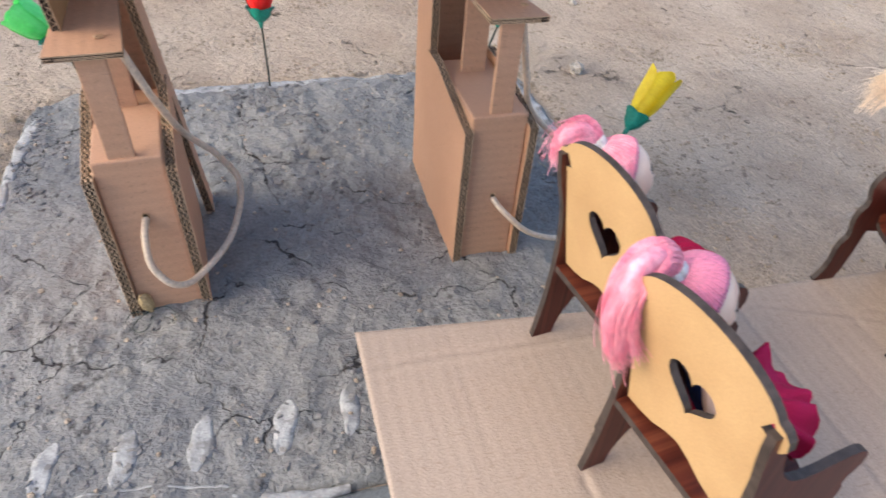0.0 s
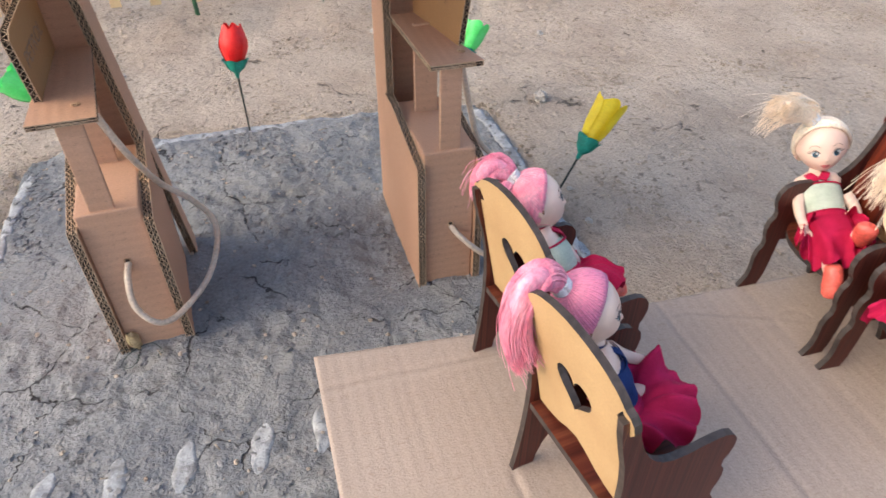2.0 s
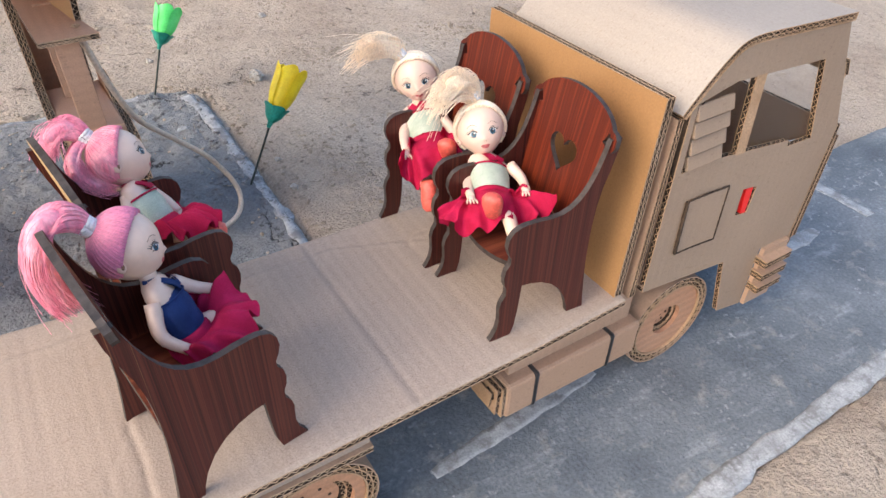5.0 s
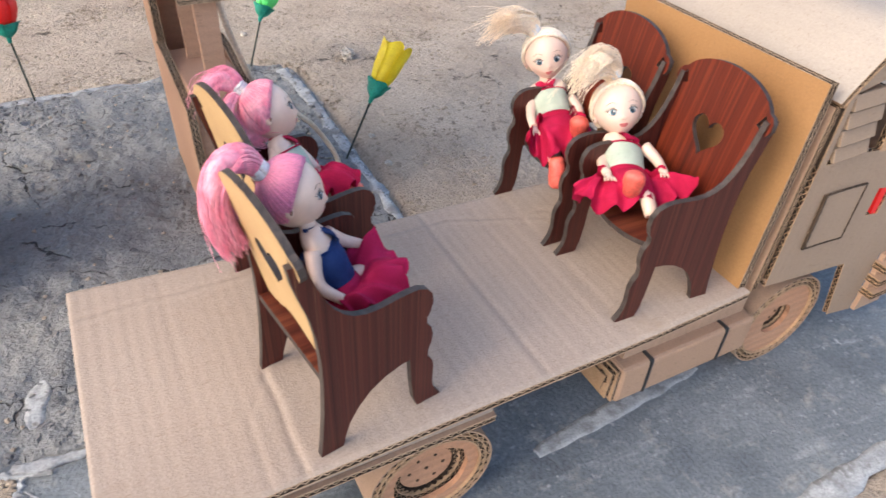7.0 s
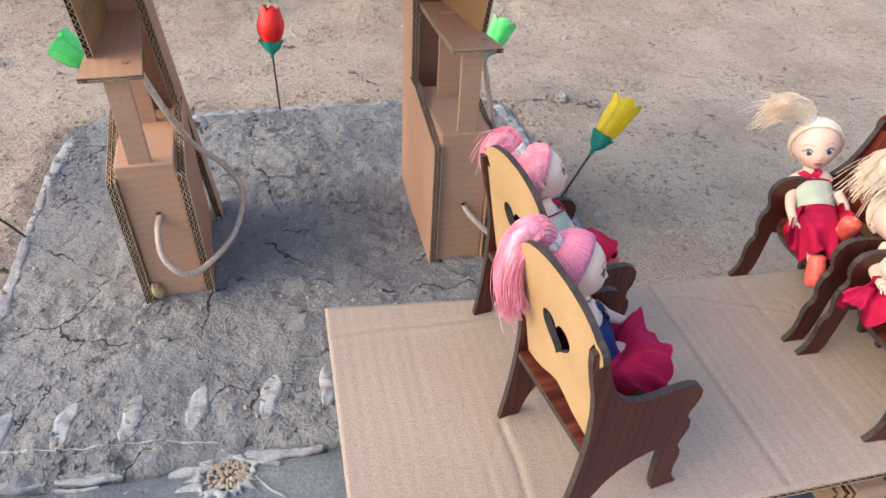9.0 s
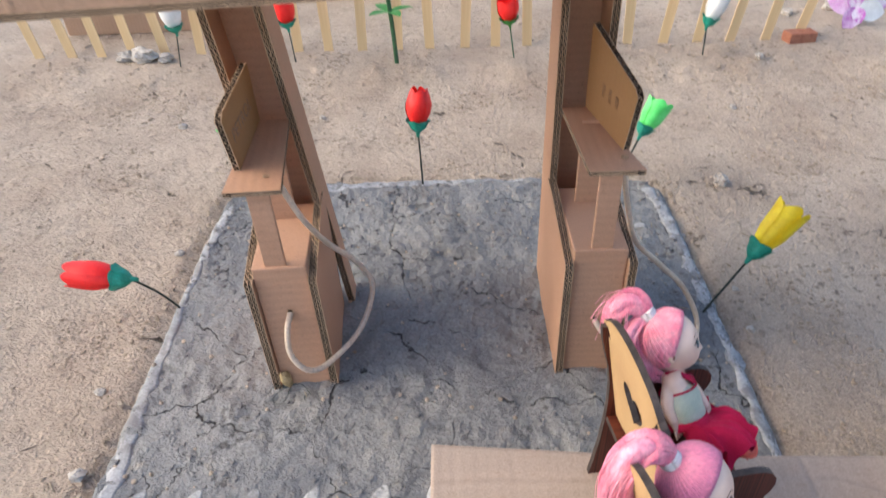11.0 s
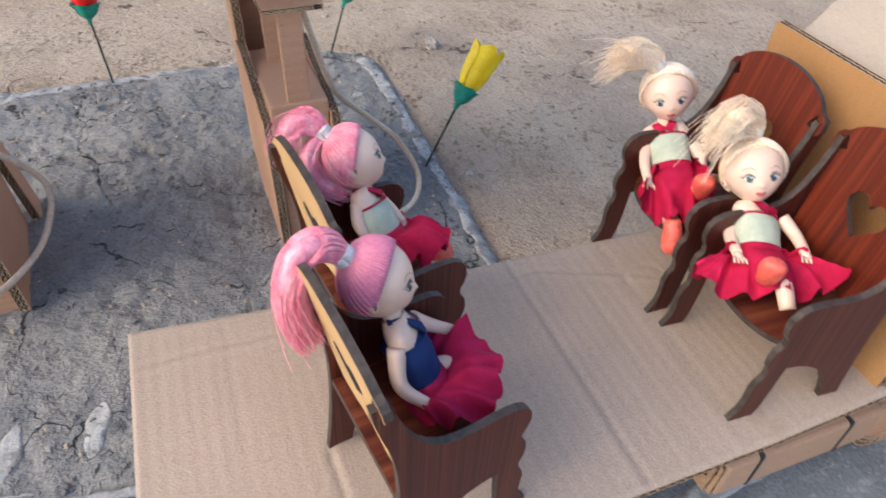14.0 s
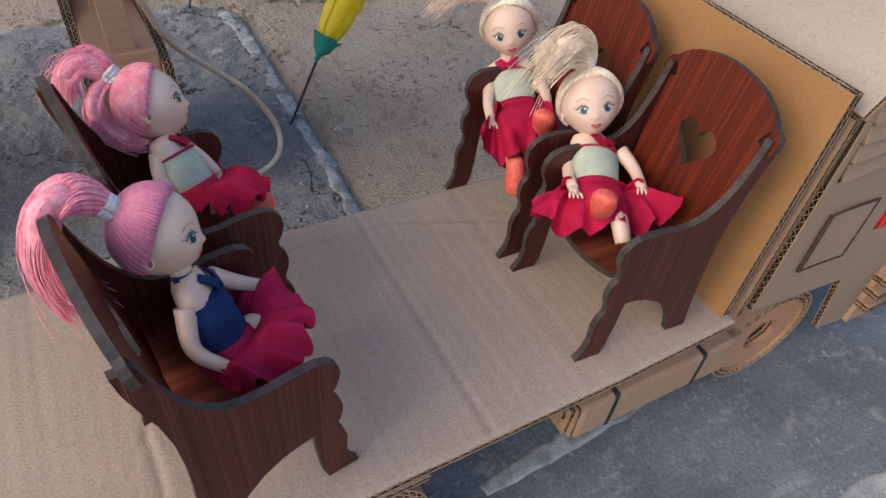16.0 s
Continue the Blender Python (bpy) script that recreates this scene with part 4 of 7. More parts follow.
board(bm, [(0.0620, 0.0), (0.1975, 0.0), (0.1990, 0.1205), (0.0620, 0.1205)], 0.0055, T((0.3625, 0, ZD)) @ Matrix.Rotation(radians(2.0), 4, "Y") @ YZ, walls=2)
part("head_board", bm, [CARD_TAN, FLUTE, CORE_SHADE], truck, "upright golden cardboard head board")

# cab: two cut-out sides, roof, front and rear sheets
SIDE = [(0.3866, 0.0880), (0.4605, 0.0795), (0.4735, 0.0305), (0.4990, 0.0255), (0.4985, 0.0750), (0.5285, 0.0680), (0.5315, 0.1570), (0.4995, 0.2265), (0.4250, 0.2300), (0.4130, 0.2285), (0.4040, 0.2225), (0.3866, 0.2045)]
WINS = [[(0.3915, 0.1672), (0.4215, 0.1676), (0.4822, 0.1608), (0.4836, 0.1565), (0.5060, 0.1560), (0.4885, 0.2086), (0.4162, 0.2123), (0.3905, 0.2065)]]
HANDLE = [(0.4545, 0.1180), (0.4660, 0.1160), (0.4668, 0.1348), (0.4540, 0.1370)]
cab = truck
for y, near in ((0.0655, True), (0.196, False)):
    bm = bmesh.new()
    board(bm, SIDE, 0.0035, T((0, y, 0)) @ XZ, holes=WINS + [HANDLE])
    side = part("cab_side", bm, [CARD_CAB, FLUTE_TAN, CORE_SHADE], cab, "cut-out cardboard cab side with window openings")
    s = -1 if near else 1
    yo = y - 0.0035 if near else y
    # vent slats and the bar between the two windows, let into one opening
    for i in range(4):
        bm = bmesh.new()
        box(bm, (-0.0130, -0.0011, -0.0041), (0.0130, 0.0011, 0.0041), 0, bevel=0.0005)
        part("vent_slat", bm, CARD_CAB, side, m=pose(0.4047 + 0.0009 * i, yo - s * 0.0006, 0.2012 - 0.0097 * i, s * 14, -1.5, 0))
    bm = bmesh.new()
    board(bm, [(0.4345, 0.1650), (0.4425, 0.1645), (0.4385, 0.2118), (0.4305, 0.2120)], 0.0034, T((0, y - 0.0001, 0)) @ XZ, mi=(0, 0, 1, 2))
    part("window_bar", bm, [FLUTE_TAN, FLUTE_TAN, CORE_SHADE], side, "torn tan strip between the windows")
    # scored square hatch
    bm = bmesh.new()
    q = [(0.4028, 0.1467), (0.4367, 0.1456), (0.4382, 0.1078), (0.4045, 0.1102)]
    plate(bm, q, [], 0, 0.0022, T((0, yo + (0.0012 if near else 0.001), 0)) @ XZ, (0, 0, 0))
    part("hatch", bm, CARD_CAB, side, "square hatch scored into the cardboard")
    # dark tubes laid along the cuts, coloured for the shade inside them
    for a, b in zip(q, q[1:] + q[:1]):
        bm = bmesh.new()
        tube(bm, spline([(a[0], yo + s * 0.0011, a[1]), (a[0] * 0.5 + b[0] * 0.5, yo + s * 0.0011, a[1] * 0.5 + b[1] * 0.5 + 0.0004), (b[0], yo + s * 0.0011, b[1])], 8), [(0.0009 if abs(a[0] - b[0]) < 0.003 and a[0] < 0.42 else 0.0004) + 0.0003 * abs(math.sin(i * 1.9)) for i in range(17)], 5, 0)
        part("hatch_cut", bm, CORE_SHADE, side)
    bm = bmesh.new()
    plate(bm, [(0.4605, 0.1172), (0.4650, 0.1164), (0.4645, 0.1348), (0.4578, 0.1360)], [], 0.0006, 0.0030, T((0, y, 0)) @ XZ, (0, 0, 0))
    part("door_handle", bm, RED_P, side, "small red handle strip", m=None)
    bm = bmesh.new()
    plate(bm, [(0.4415, 0.1625), (0.4825, 0.158), (0.508, 0.1545), (0.489, 0.2105), (0.4375, 0.2135)], [], 0, 0.0003, T((0, y + 0.0001, 0)) @ XZ, (0, 0, 0))
    part("window_film", bm, GLASS, side, "clear window film").visible_shadow = False
    # entry steps
    for i in range(3):
        z = 0.0640 - 0.0115 * i
        bm = bmesh.new()
        board(bm, rect(0.497 + 0.001 * i, 0, 0.524, 0.009), 0.0055, T((0, yo - (0.009 if near else 0), z)), walls=2)
        part("entry_step", bm, [CARD, FLUTE_TAN, CORE_SHADE], cab)
    bm = bmesh.new()
    box(bm, (0.500, yo - (0.003 if near else 0), 0.026), (0.526, yo + (0 if near else 0.003), 0.075), 0)
    part("step_back", bm, CARD, cab)


def cab_sheet(name, a, b, mats, t=0.0035, walls=1):
    """A sheet across the cab between two points of its side outline."""
    (x0, z0), (x1, z1) = a, b
    d = Vector((x1 - x0, 0, z1 - z0))
    m = T((x0, 0.0625, z0)) @ Matrix((d.normalized(), Vector((0, 1, 0)), d.normalized().cross(Vector((0, 1, 0))))).transposed().to_4x4()
    bm = bmesh.new()
    board(bm, rect(0, 0, d.length, 0.133), t, m, walls=walls)
    return part(name, bm, mats, cab)




def bent_sheet(name, path, t, y0, y1, mats, label):
    """A corrugated sheet bent along x and z, with liners, two rows of flutes on its cut ends and a core darkened to
    paint shade.
    """
    c = [Vector(p) for p in path]
    nrm = [Vector((-(b - a).z, 0, (b - a).x)).normalized() for a, b in zip([c[0]] + c[:-1], c[1:] + [c[-1]])]
    bm = bmesh.new()
    for h, mi in ((t, 0), (t - 0.0005, 1), (0.0005, 1), (0.0, 0)):
        sheet(bm, [[p + n * h + Vector((0, y, 0)) for p, n in zip(c, nrm)] for y in (y0, y1)], mi)
    for y, into in ((y0, 1), (y1, -1)):
        for h in (0.0, t / 2 - 0.00025, t - 0.0005):
            sheet(bm, [[p + n * (h + o) + Vector((0, y, 0)) for p, n in zip(c, nrm)] for o in (0.0, 0.0005)], 1, smooth=False)
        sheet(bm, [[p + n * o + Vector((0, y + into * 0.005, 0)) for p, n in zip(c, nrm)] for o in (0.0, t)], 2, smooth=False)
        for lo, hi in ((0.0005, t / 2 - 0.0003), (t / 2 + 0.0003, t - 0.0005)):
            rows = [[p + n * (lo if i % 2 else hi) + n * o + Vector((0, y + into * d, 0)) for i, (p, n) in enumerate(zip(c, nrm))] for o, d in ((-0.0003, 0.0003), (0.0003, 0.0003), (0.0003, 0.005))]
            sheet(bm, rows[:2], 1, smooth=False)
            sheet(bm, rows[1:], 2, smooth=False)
    for p, n in ((c[0], nrm[0]), (c[-1], nrm[-1])):
        sheet(bm, [[p + n * h + Vector((0, y, 0)) for y in (y0, y1)] for h in (0.0, t)], 1, smooth=False)
    return part(name, bm, mats, cab, label)


guide = spline([(0.3830, 0, 0.2005), (0.3866, 0, 0.2048), (0.3960, 0, 0.2150), (0.4045, 0, 0.2230), (0.4130, 0, 0.2288), (0.4250, 0, 0.2303), (0.4500, 0, 0.2293), (0.4760, 0, 0.2282), (0.5015, 0, 0.2272)], 10)
bent_sheet("cab_roof", guide, 0.0046, 0.0612, 0.1962, [CARD_LID, FLUTE_TAN, CORE_SHADE], "pale cardboard roof sheet bent down at the rear")
cab_sheet("rear_sheet", (0.3805, 0.088), (0.3830, 0.2010), [CARD, FLUTE_TAN, CORE_SHADE], 0.0045, 2)
cab_sheet("floor_sheet", (0.386, 0.0885), (0.528, 0.0885), [CARD, FLUTE, CORE_SHADE])
cab_sheet("front_sheet", (0.5325, 0.157), (0.5315, 0.064), [CARD, FLUTE_TAN, CORE_SHADE])
cab_sheet("grille_sheet", (0.5365, 0.148), (0.5360, 0.070), [CARD, FLUTE_TAN, CORE_SHADE])
cab_sheet("windscreen_rail", (0.5125, 0.201), (0.5170, 0.191), [CARD, FLUTE_TAN, CORE_SHADE])

# ---- the cardboard filling station ----


def lean_parts(t, kx, ky):
    """Leans a finished thing: its upright edges go kx aside and ky back for each metre of height."""
    s = Matrix(((1, 0, kx, 0), (0, 1, ky, 0), (0, 0, 1, 0), (0, 0, 0, 1)))
    for ob in t.children_recursive:
        if ob.type == "MESH":
            ob.data.transform(ob.matrix_basis.inverted() @ s @ ob.matrix_basis)


def pump(name, m, h, hz, ch, shelf, shelf_z, tilt, post_x, col, sign_at, sign_z, label):
    """A pump: front box between two double-wall cheeks, a tall U column behind, a post, a shelf and a sign.
    shelf: its corners; col: front, middle, half width and sideways lean of the column; sign_at: its front and back foot."""
    t = thing(name, m, label, "toy fuel pump", "toy fuel pumps")
    w = 0.0185
    bm = bmesh.new()
    box(bm, (-w, 0, 0), (w, 0.081, h), 0, bevel=0.0012)
    body = part("pump_body", bm, [CARD_PY, CARD], t)
    bm = bmesh.new()
    circ = [(0.0014 * math.cos(2 * math.pi * i / 12), 0.0014 * math.sin(2 * math.pi * i / 12)) for i in range(12)]
    # flat disc coloured dark for the shade inside the hole
    plate(bm, circ, [], 0, 0.0006, T((0.001, -0.0002, hz)) @ XZ, (0, 0, 0))
    for i in range(9):
        a = 2 * math.pi * i / 9
        tube(bm, [(0.001 + 0.0014 * math.cos(a), -0.0003, hz + 0.0014 * math.sin(a)), (0.001 + 0.0026 * math.cos(a), -0.0011, hz + 0.0026 * math.sin(a))], 0.0004, 4, 1)
    part("hose_hole", bm, [CORE_SHADE, FLUTE_TAN], body, "torn round hole, its shade a dark disc")
    for s in (-1, 1):
        bm = bmesh.new()
        board(bm, [(-0.0035, -0.001), (0.088, 0.0), (0.088, h + 0.0055), (0.066, h + 0.0055), (-0.0045, h - 0.009)], 0.0058, T((s * (w + 0.0032) - 0.0029, 0, 0)) @ YZ, walls=2, pitch=0.0048)
        part("cheek", bm, [CARD_P, FLUTE, CORE_SHADE], t, "double-wall corrugated side")
    y0, cx, ch2, ck = col
    lean = T((cx, 0, 0)) @ Matrix(((1, 0, ck, -ck * 0.12), (0, 1, 0, 0), (0, 0, 1, 0), (0, 0, 0, 1)))
    bm = bmesh.new()
    board(bm, [(-ch2 + 0.003, 0.10), (ch2 - 0.003, 0.10), (ch2 - 0.003, ch), (-ch2 + 0.003, ch)], 0.004, lean @ T((0, y0 + 0.032, 0)) @ XZ)
    part("column_back", bm, [CARD_PY, FLUTE, CORE_SHADE], t)
    for s in (-1, 1):
        bm = bmesh.new()
        board(bm, [(y0, h - 0.01), (0.0895, h - 0.01), (0.0895, 0.0), (y0 + 0.037, 0.0), (y0 + 0.037, ch), (y0, ch)], 0.0056, lean @ T((s * ch2 - 0.0028, 0, 0)) @ YZ, walls=2, pitch=0.0048)
        part("column_side", bm, [CARD_P, FLUTE, CORE_SHADE], t)
    bm = bmesh.new()
    px = post_x
    box(bm, (px - 0.0072, 0.002, h - 0.001), (px + 0.0072, 0.0055, shelf_z + 0.001), 0, bevel=0.0006)
    part("front_post", bm, CARD_PY, t)
    bm = bmesh.new()
    box(bm, (px - 0.0085, 0.060, h - 0.001), (px + 0.0085, 0.0635, shelf_z + 0.006), 0, bevel=0.0006)
    part("rear_post", bm, CARD_PY, t)
    bm = bmesh.new()
    board(bm, shelf, 0.0036, T((0, 0, shelf_z)) @ Matrix.Rotation(radians(tilt), 4, "X"), walls=2, pitch=0.0046)
    board_top = part("shelf", bm, [CARD_P, FLUTE, CORE_SHADE], t)
    bm = bmesh.new()
    hx, hy = shelf[1][0] - 0.0105, 0.0105
    for i in range(9):
        a = 2 * math.pi * i / 9
        tube(bm, [(hx + 0.0006 * math.cos(a), hy + 0.0006 * math.sin(a), shelf_z + 0.0047), (hx + 0.0024 * math.cos(a + 0.5), hy + 0.0024 * math.sin(a + 0.5), shelf_z + 0.0056)], 0.0005, 4, 0)
    part("torn_hole", bm, FLUTE_TAN, board_top)
    (fx, fy), (bx, by) = sign_at
    along = Vector((bx - fx, by - fy, 0))
    n = along.length
    zf, zr, tf, tr = sign_z
    stand = T((fx, fy, 0)) @ Matrix((along.normalized(), Vector((0, 0, 1)), along.normalized().cross(Vector((0, 0, 1))))).transposed().to_4x4()
    bm = bmesh.new()
    board(bm, [(0.0, zf), (n, zr), (n, tr), (-0.004, tf), (-0.009, tf - 0.004)], 0.0042, stand @ T((0, 0, -0.0021)))
    sign = part("sign_board", bm, [CARD_TAN, FLUTE, CORE_SHADE], t, "upright cardboard sign with pencilled lettering")
    return t, sign, stand @ T((n * 0.42, (zf + tf) / 2 + 0.003, 0))


def lettering(body_text, size, m, parent):
    cu = bpy.data.curves.new("lettering", "FONT")
    cu.body, cu.size, cu.extrude, cu.align_x, cu.align_y = body_text, size, 0.0001, "CENTER", "CENTER"
    tmp = new("lettering_curve", cu)
    me = bpy.data.meshes.new_from_object(tmp.evaluated_get(bpy.context.evaluated_depsgraph_get()))
    bpy.data.objects.remove(tmp)
    me.materials.clear()
    me.materials.append(PENCIL)
    ob = new("lettering", me)
    ob.parent, ob.matrix_basis = parent, m
    return ob


def pencil_marks(parent, m, size):
    """Three faint pencilled marks as plain upright bars."""
    for k, h in enumerate((0.40, 0.45, 0.35)):
        bm = bmesh.new()
        x = (k - 1) * size * 0.95
        for o in (-0.16, 0.0, 0.16):
            tube(bm, [m @ Vector((x + o * size, -h * size, 0)), m @ Vector((x + o * size, h * size, 0))], 0.00015, 4, 0)
        part("pencil_mark", bm, PENCIL, parent)


pump_a, sign_a, face_a = pump("fuel_pump", pose(-0.0632, 0.3330, 0.005, 0, 0, 4), 0.1175, 0.0787, 0.321, [(-0.0214, -0.0035), (0.0146, -0.0035), (0.0124, 0.0765), (-0.0128, 0.0765)], 0.1775, 7.5,
                              -0.0020, (0.074, 0.0030, 0.0178, -0.094), ((-0.0150, 0.018), (-0.0095, 0.075)), (0.1835, 0.1915, 0.226, 0.233), "brown cardboard toy fuel pump with shelf and pencilled sign")
lettering("PETROL", 0.0125, face_a @ T((0, 0, 0.0023)) @ Matrix.Rotation(radians(6), 4, "Z"), sign_a)
pump_b, sign_b, face_b = pump("fuel_pump", pose(0.1535, 0.3440, 0.003, 0, 0, 1), 0.1245, 0.0614, 0.327, [(-0.0150, -0.0035), (0.0196, -0.0035), (0.0010, 0.0850), (-0.0185, 0.0850)], 0.1855, 1.0,
                              0.0005, (0.086, -0.0040, 0.0165, 0.0), ((0.0125, 0.0205), (0.0005, 0.0860)), (0.1900, 0.1910, 0.234, 0.2510), "brown cardboard toy fuel pump with golden sign board")
pencil_marks(sign_b, face_b @ T((0, 0, -0.0023)) @ Matrix.Rotation(radians(180), 4, "Y"), 0.011)

lean_parts(pump_a, -0.025, -0.010)
lean_parts(pump_b, -0.015, -0.050)


def hose(pts, label):
    bm = bmesh.new()
    tube(bm, spline(pts, 12), 0.0021, 10, 0)
    return tagged(part("fuel_hose", bm, HOSE), label, "hose", "clear fuel hoses")


hose([(-0.0570, 0.3400, 0.1840), (-0.0475, 0.348, 0.150), (-0.0384, 0.370, 0.1144), (-0.0220, 0.380, 0.090), (-0.0115, 0.380, 0.066), (-0.0200, 0.352, 0.047), (-0.0400, 0.322, 0.042), (-0.0535, 0.311, 0.0458), (-0.0640, 0.313, 0.060), (-0.0655, 0.322, 0.075), (-0.0640, 0.334, 0.0825)],
     "bent clear plastic hose from pump shelf to pump front")
hose([(0.1600, 0.345, 0.187), (0.1690, 0.350, 0.150), (0.1810, 0.362, 0.117), (0.2030, 0.367, 0.092), (0.2260, 0.371, 0.066), (0.2420, 0.369, 0.034), (0.2350, 0.353, 0.020), (0.2100, 0.336, 0.022), (0.1800, 0.329, 0.037), (0.1600, 0.334, 0.055), (0.1523, 0.345, 0.0640)],
     "clear plastic hose looping from pump shelf to pump front")

canopy = thing("station_canopy", pose(0.0373, 0.2609, 0.3210, 3.6, -2.2, 0) @ Matrix.Scale(1.17, 4), "flat cardboard filling-station canopy with a round sign on its edge", "toy canopy")
HX, CD, CH = 0.1565, 0.196, 0.0245  # half width, depth, height below the top sheet
bm = bmesh.new()
board(bm, [(-HX - 0.003, 0.001), (HX - 0.004, 0.0), (HX + 0.003, 0.006), (HX + 0.003, 0.118), (HX - 0.006, 0.124), (HX - 0.005, 0.150), (HX - 0.012, CD), (-HX - 0.002, CD - 0.002), (-HX - 0.004, CD - 0.014)], 0.0036, T((0, 0, CH)), walls=2, pitch=0.0046, liner=0.0004, th=0.00022)
part("roof_top", bm, [CARD_ROOF, FLUTE, CORE_SHADE], canopy, "bleached creased cardboard top sheet")
# creased paper face of the top sheet
FOLDS = (((-0.155, 0.004), (-0.137, 0.026), 0.0005), ((-0.137, 0.026), (-0.077, 0.054), 0.0007), ((-0.077, 0.054), (0.0, 0.075), 0.0004), ((0.02, 0.085), (0.102, 0.097), 0.0006),
         ((-0.131, 0.151), (-0.113, 0.097), 0.0008), ((-0.113, 0.097), (-0.082, 0.054), 0.0008), ((-0.08, 0.125), (-0.069, 0.054), 0.0007), ((0.012, 0.19), (0.0175, 0.11), 0.0004),
         ((0.0175, 0.11), (0.013, 0.06), 0.0007), ((0.013, 0.06), (0.017, 0.005), 0.0008), ((-0.023, 0.19), (-0.021, 0.005), 0.0004), ((-0.045, 0.19), (-0.040, 0.005), 0.00035), ((0.050, 0.19), (0.058, 0.01), 0.0004),
         ((0.064, 0.15), (0.072, 0.01), 0.0007), ((-0.098, 0.05), (-0.088, 0.004), 0.0006), ((0.10, 0.19), (0.105, 0.06), 0.0003), ((-0.14, 0.10), (-0.10, 0.19), 0.0004))


def roof_dent(x, y):
    h = 0.00012 * noise.noise(Vector((x * 90, y * 6, 3))) + 0.0005 * noise.noise(Vector((x * 16, y * 14, 8)))
    for (ax, ay), (bx, by), depth in FOLDS:
        ux, uy = bx - ax, by - ay
        k = max(0.0, min(1.0, ((x - ax) * ux + (y - ay) * uy) / (ux * ux + uy * uy)))
        px, py = x - ax - k * ux, y - ay - k * uy
        d = math.hypot(px, py) + 0.0009 * noise.noise(Vector((x * 60, y * 60, depth * 9000)))
        sgn = 1.0 if px * uy - py * ux > 0 else -1.0
        h += 0.24 * depth * (math.exp(-(d / 0.0009) ** 2) - 0.5 * sgn * math.exp(-((d - 0.0018) / 0.0015) ** 2))
    return max(-0.001, min(0.0013, h))


bm = bmesh.new()
rows = []
for i in range(331):
    x = -HX + 0.001 + (2 * HX - 0.012) * i / 330
    rows.append([(x, 0.001 + (CD - 0.006) * j / 210, CH + 0.0044 + (roof_dent(x, 0.001 + (CD - 0.006) * j / 210) if 0 < j < 210 and 0 < i < 330 else -0.0007)) for j in range(211)])
sheet(bm, rows)
part("roof_paper", bm, CARD_ROOF, canopy, "creased bleached paper face of the canopy")
# dark crack along the longest fold, and small nicks in the paper
for pts in ([(-0.137, 0.022), (-0.118, 0.033), (-0.098, 0.044), (-0.077, 0.054), (-0.050, 0.062), (-0.022, 0.064), (0.004, 0.066)], [(-0.0885, 0.0035), (-0.0880, 0.010), (-0.0868, 0.014)], [(0.0125, 0.062), (0.0165, 0.058), (0.0190, 0.056)], [(0.0165, 0.050), (0.0158, 0.040), (0.0172, 0.034)],
            [(0.0500, 0.158), (0.0520, 0.157)], [(-0.060, 0.022), (-0.057, 0.019)], [(0.098, 0.088), (0.105, 0.091), (0.110, 0.090)], [(-0.1280, 0.017), (-0.1130, 0.019), (-0.1060, 0.023)]):
    bm = bmesh.new()
    c = spline([(x, y, CH + 0.00445 + roof_dent(x, y)) for x, y in pts], 8)
    tube(bm, c, [0.00010 * (0.2 + 0.8 * abs(math.sin(i * 0.9))) for i in range(len(c))], 5, 0)
    part("paper_crack", bm, PENCIL, canopy, "thin dark crack in the paper")
bm = bmesh.new()
board(bm, rect(-HX - 0.006, 0.002, HX + 0.003, CD - 0.004), 0.0032, T((0, 0, -0.0032)), walls=2, pitch=0.0046, liner=0.0004, th=0.00020)
part("roof_bottom", bm, [CARD, FLUTE, CORE_SHADE], canopy)
for y in (0.0058, CD - 0.006):
    bm = bmesh.new()
    board(bm, rect(-HX - 0.005, 0.0, HX + 0.002, CH), 0.0030, T((0, y, 0)) @ XZ)
    f = part("fascia", bm, [CARD, FLUTE, CORE_SHADE], canopy, "cardboard edge strip with vertical creases")
    for i, x in enumerate((-0.146, -0.098, -0.088, -0.064, -0.016, 0.022, 0.052, 0.084)):
        bm = bmesh.new()
        cs = [(x + (0.0015 * math.sin(i + z * 90)), z) for z in (0.0003, 0.006, 0.012, 0.018, CH - 0.0003)]
        sheet(bm, [[(cx + o, y - 0.0030 - d, z) for cx, z in cs] for o, d in ((-0.0024, -0.0002), (-0.0010, 0.00035), (0.0010, 0.00035), (0.0026, -0.0002))])
        part("crease", bm, CARD, f)
bm = bmesh.new()
tube(bm, spline([(-0.0975, 0.0027, 0.0238), (-0.0900, 0.0026, 0.0160), (-0.0865, 0.0026, 0.0090), (-0.0830, 0.0027, 0.0008)], 8), 0.00015, 5, 0)
part("paper_crack", bm, PENCIL, canopy, "thin dark crack in the paper")
for x in (-HX - 0.005, HX - 0.001):
    bm = bmesh.new()
    board(bm, rect(0.0059, 0.0, CD - 0.0092, CH), 0.0030, T((x, 0, 0)) @ YZ)
    part("end_strip", bm, [CARD, FLUTE, CORE_SHADE], canopy)
bm = bmesh.new()
circ = [(0.0262 * (1 + 0.012 * math.sin(3 * a)) * math.cos(a), 0.0252 * math.sin(a)) for a in (2 * math.pi * i / 60 for i in range(60))]
board(bm, circ, 0.0032, T((0.1265, 0.0020, 0.0245)) @ XZ, mi=(0, 0, 1, 1))
disc = part("round_sign", bm, [CARD_DISC, FLUTE_TAN, CORE_SHADE], canopy, "round cardboard sign with faint pencil marks")
pencil_marks(disc, T((0.1255, -0.0013, 0.0265)) @ XZ, 0.0095)
bm = bmesh.new()
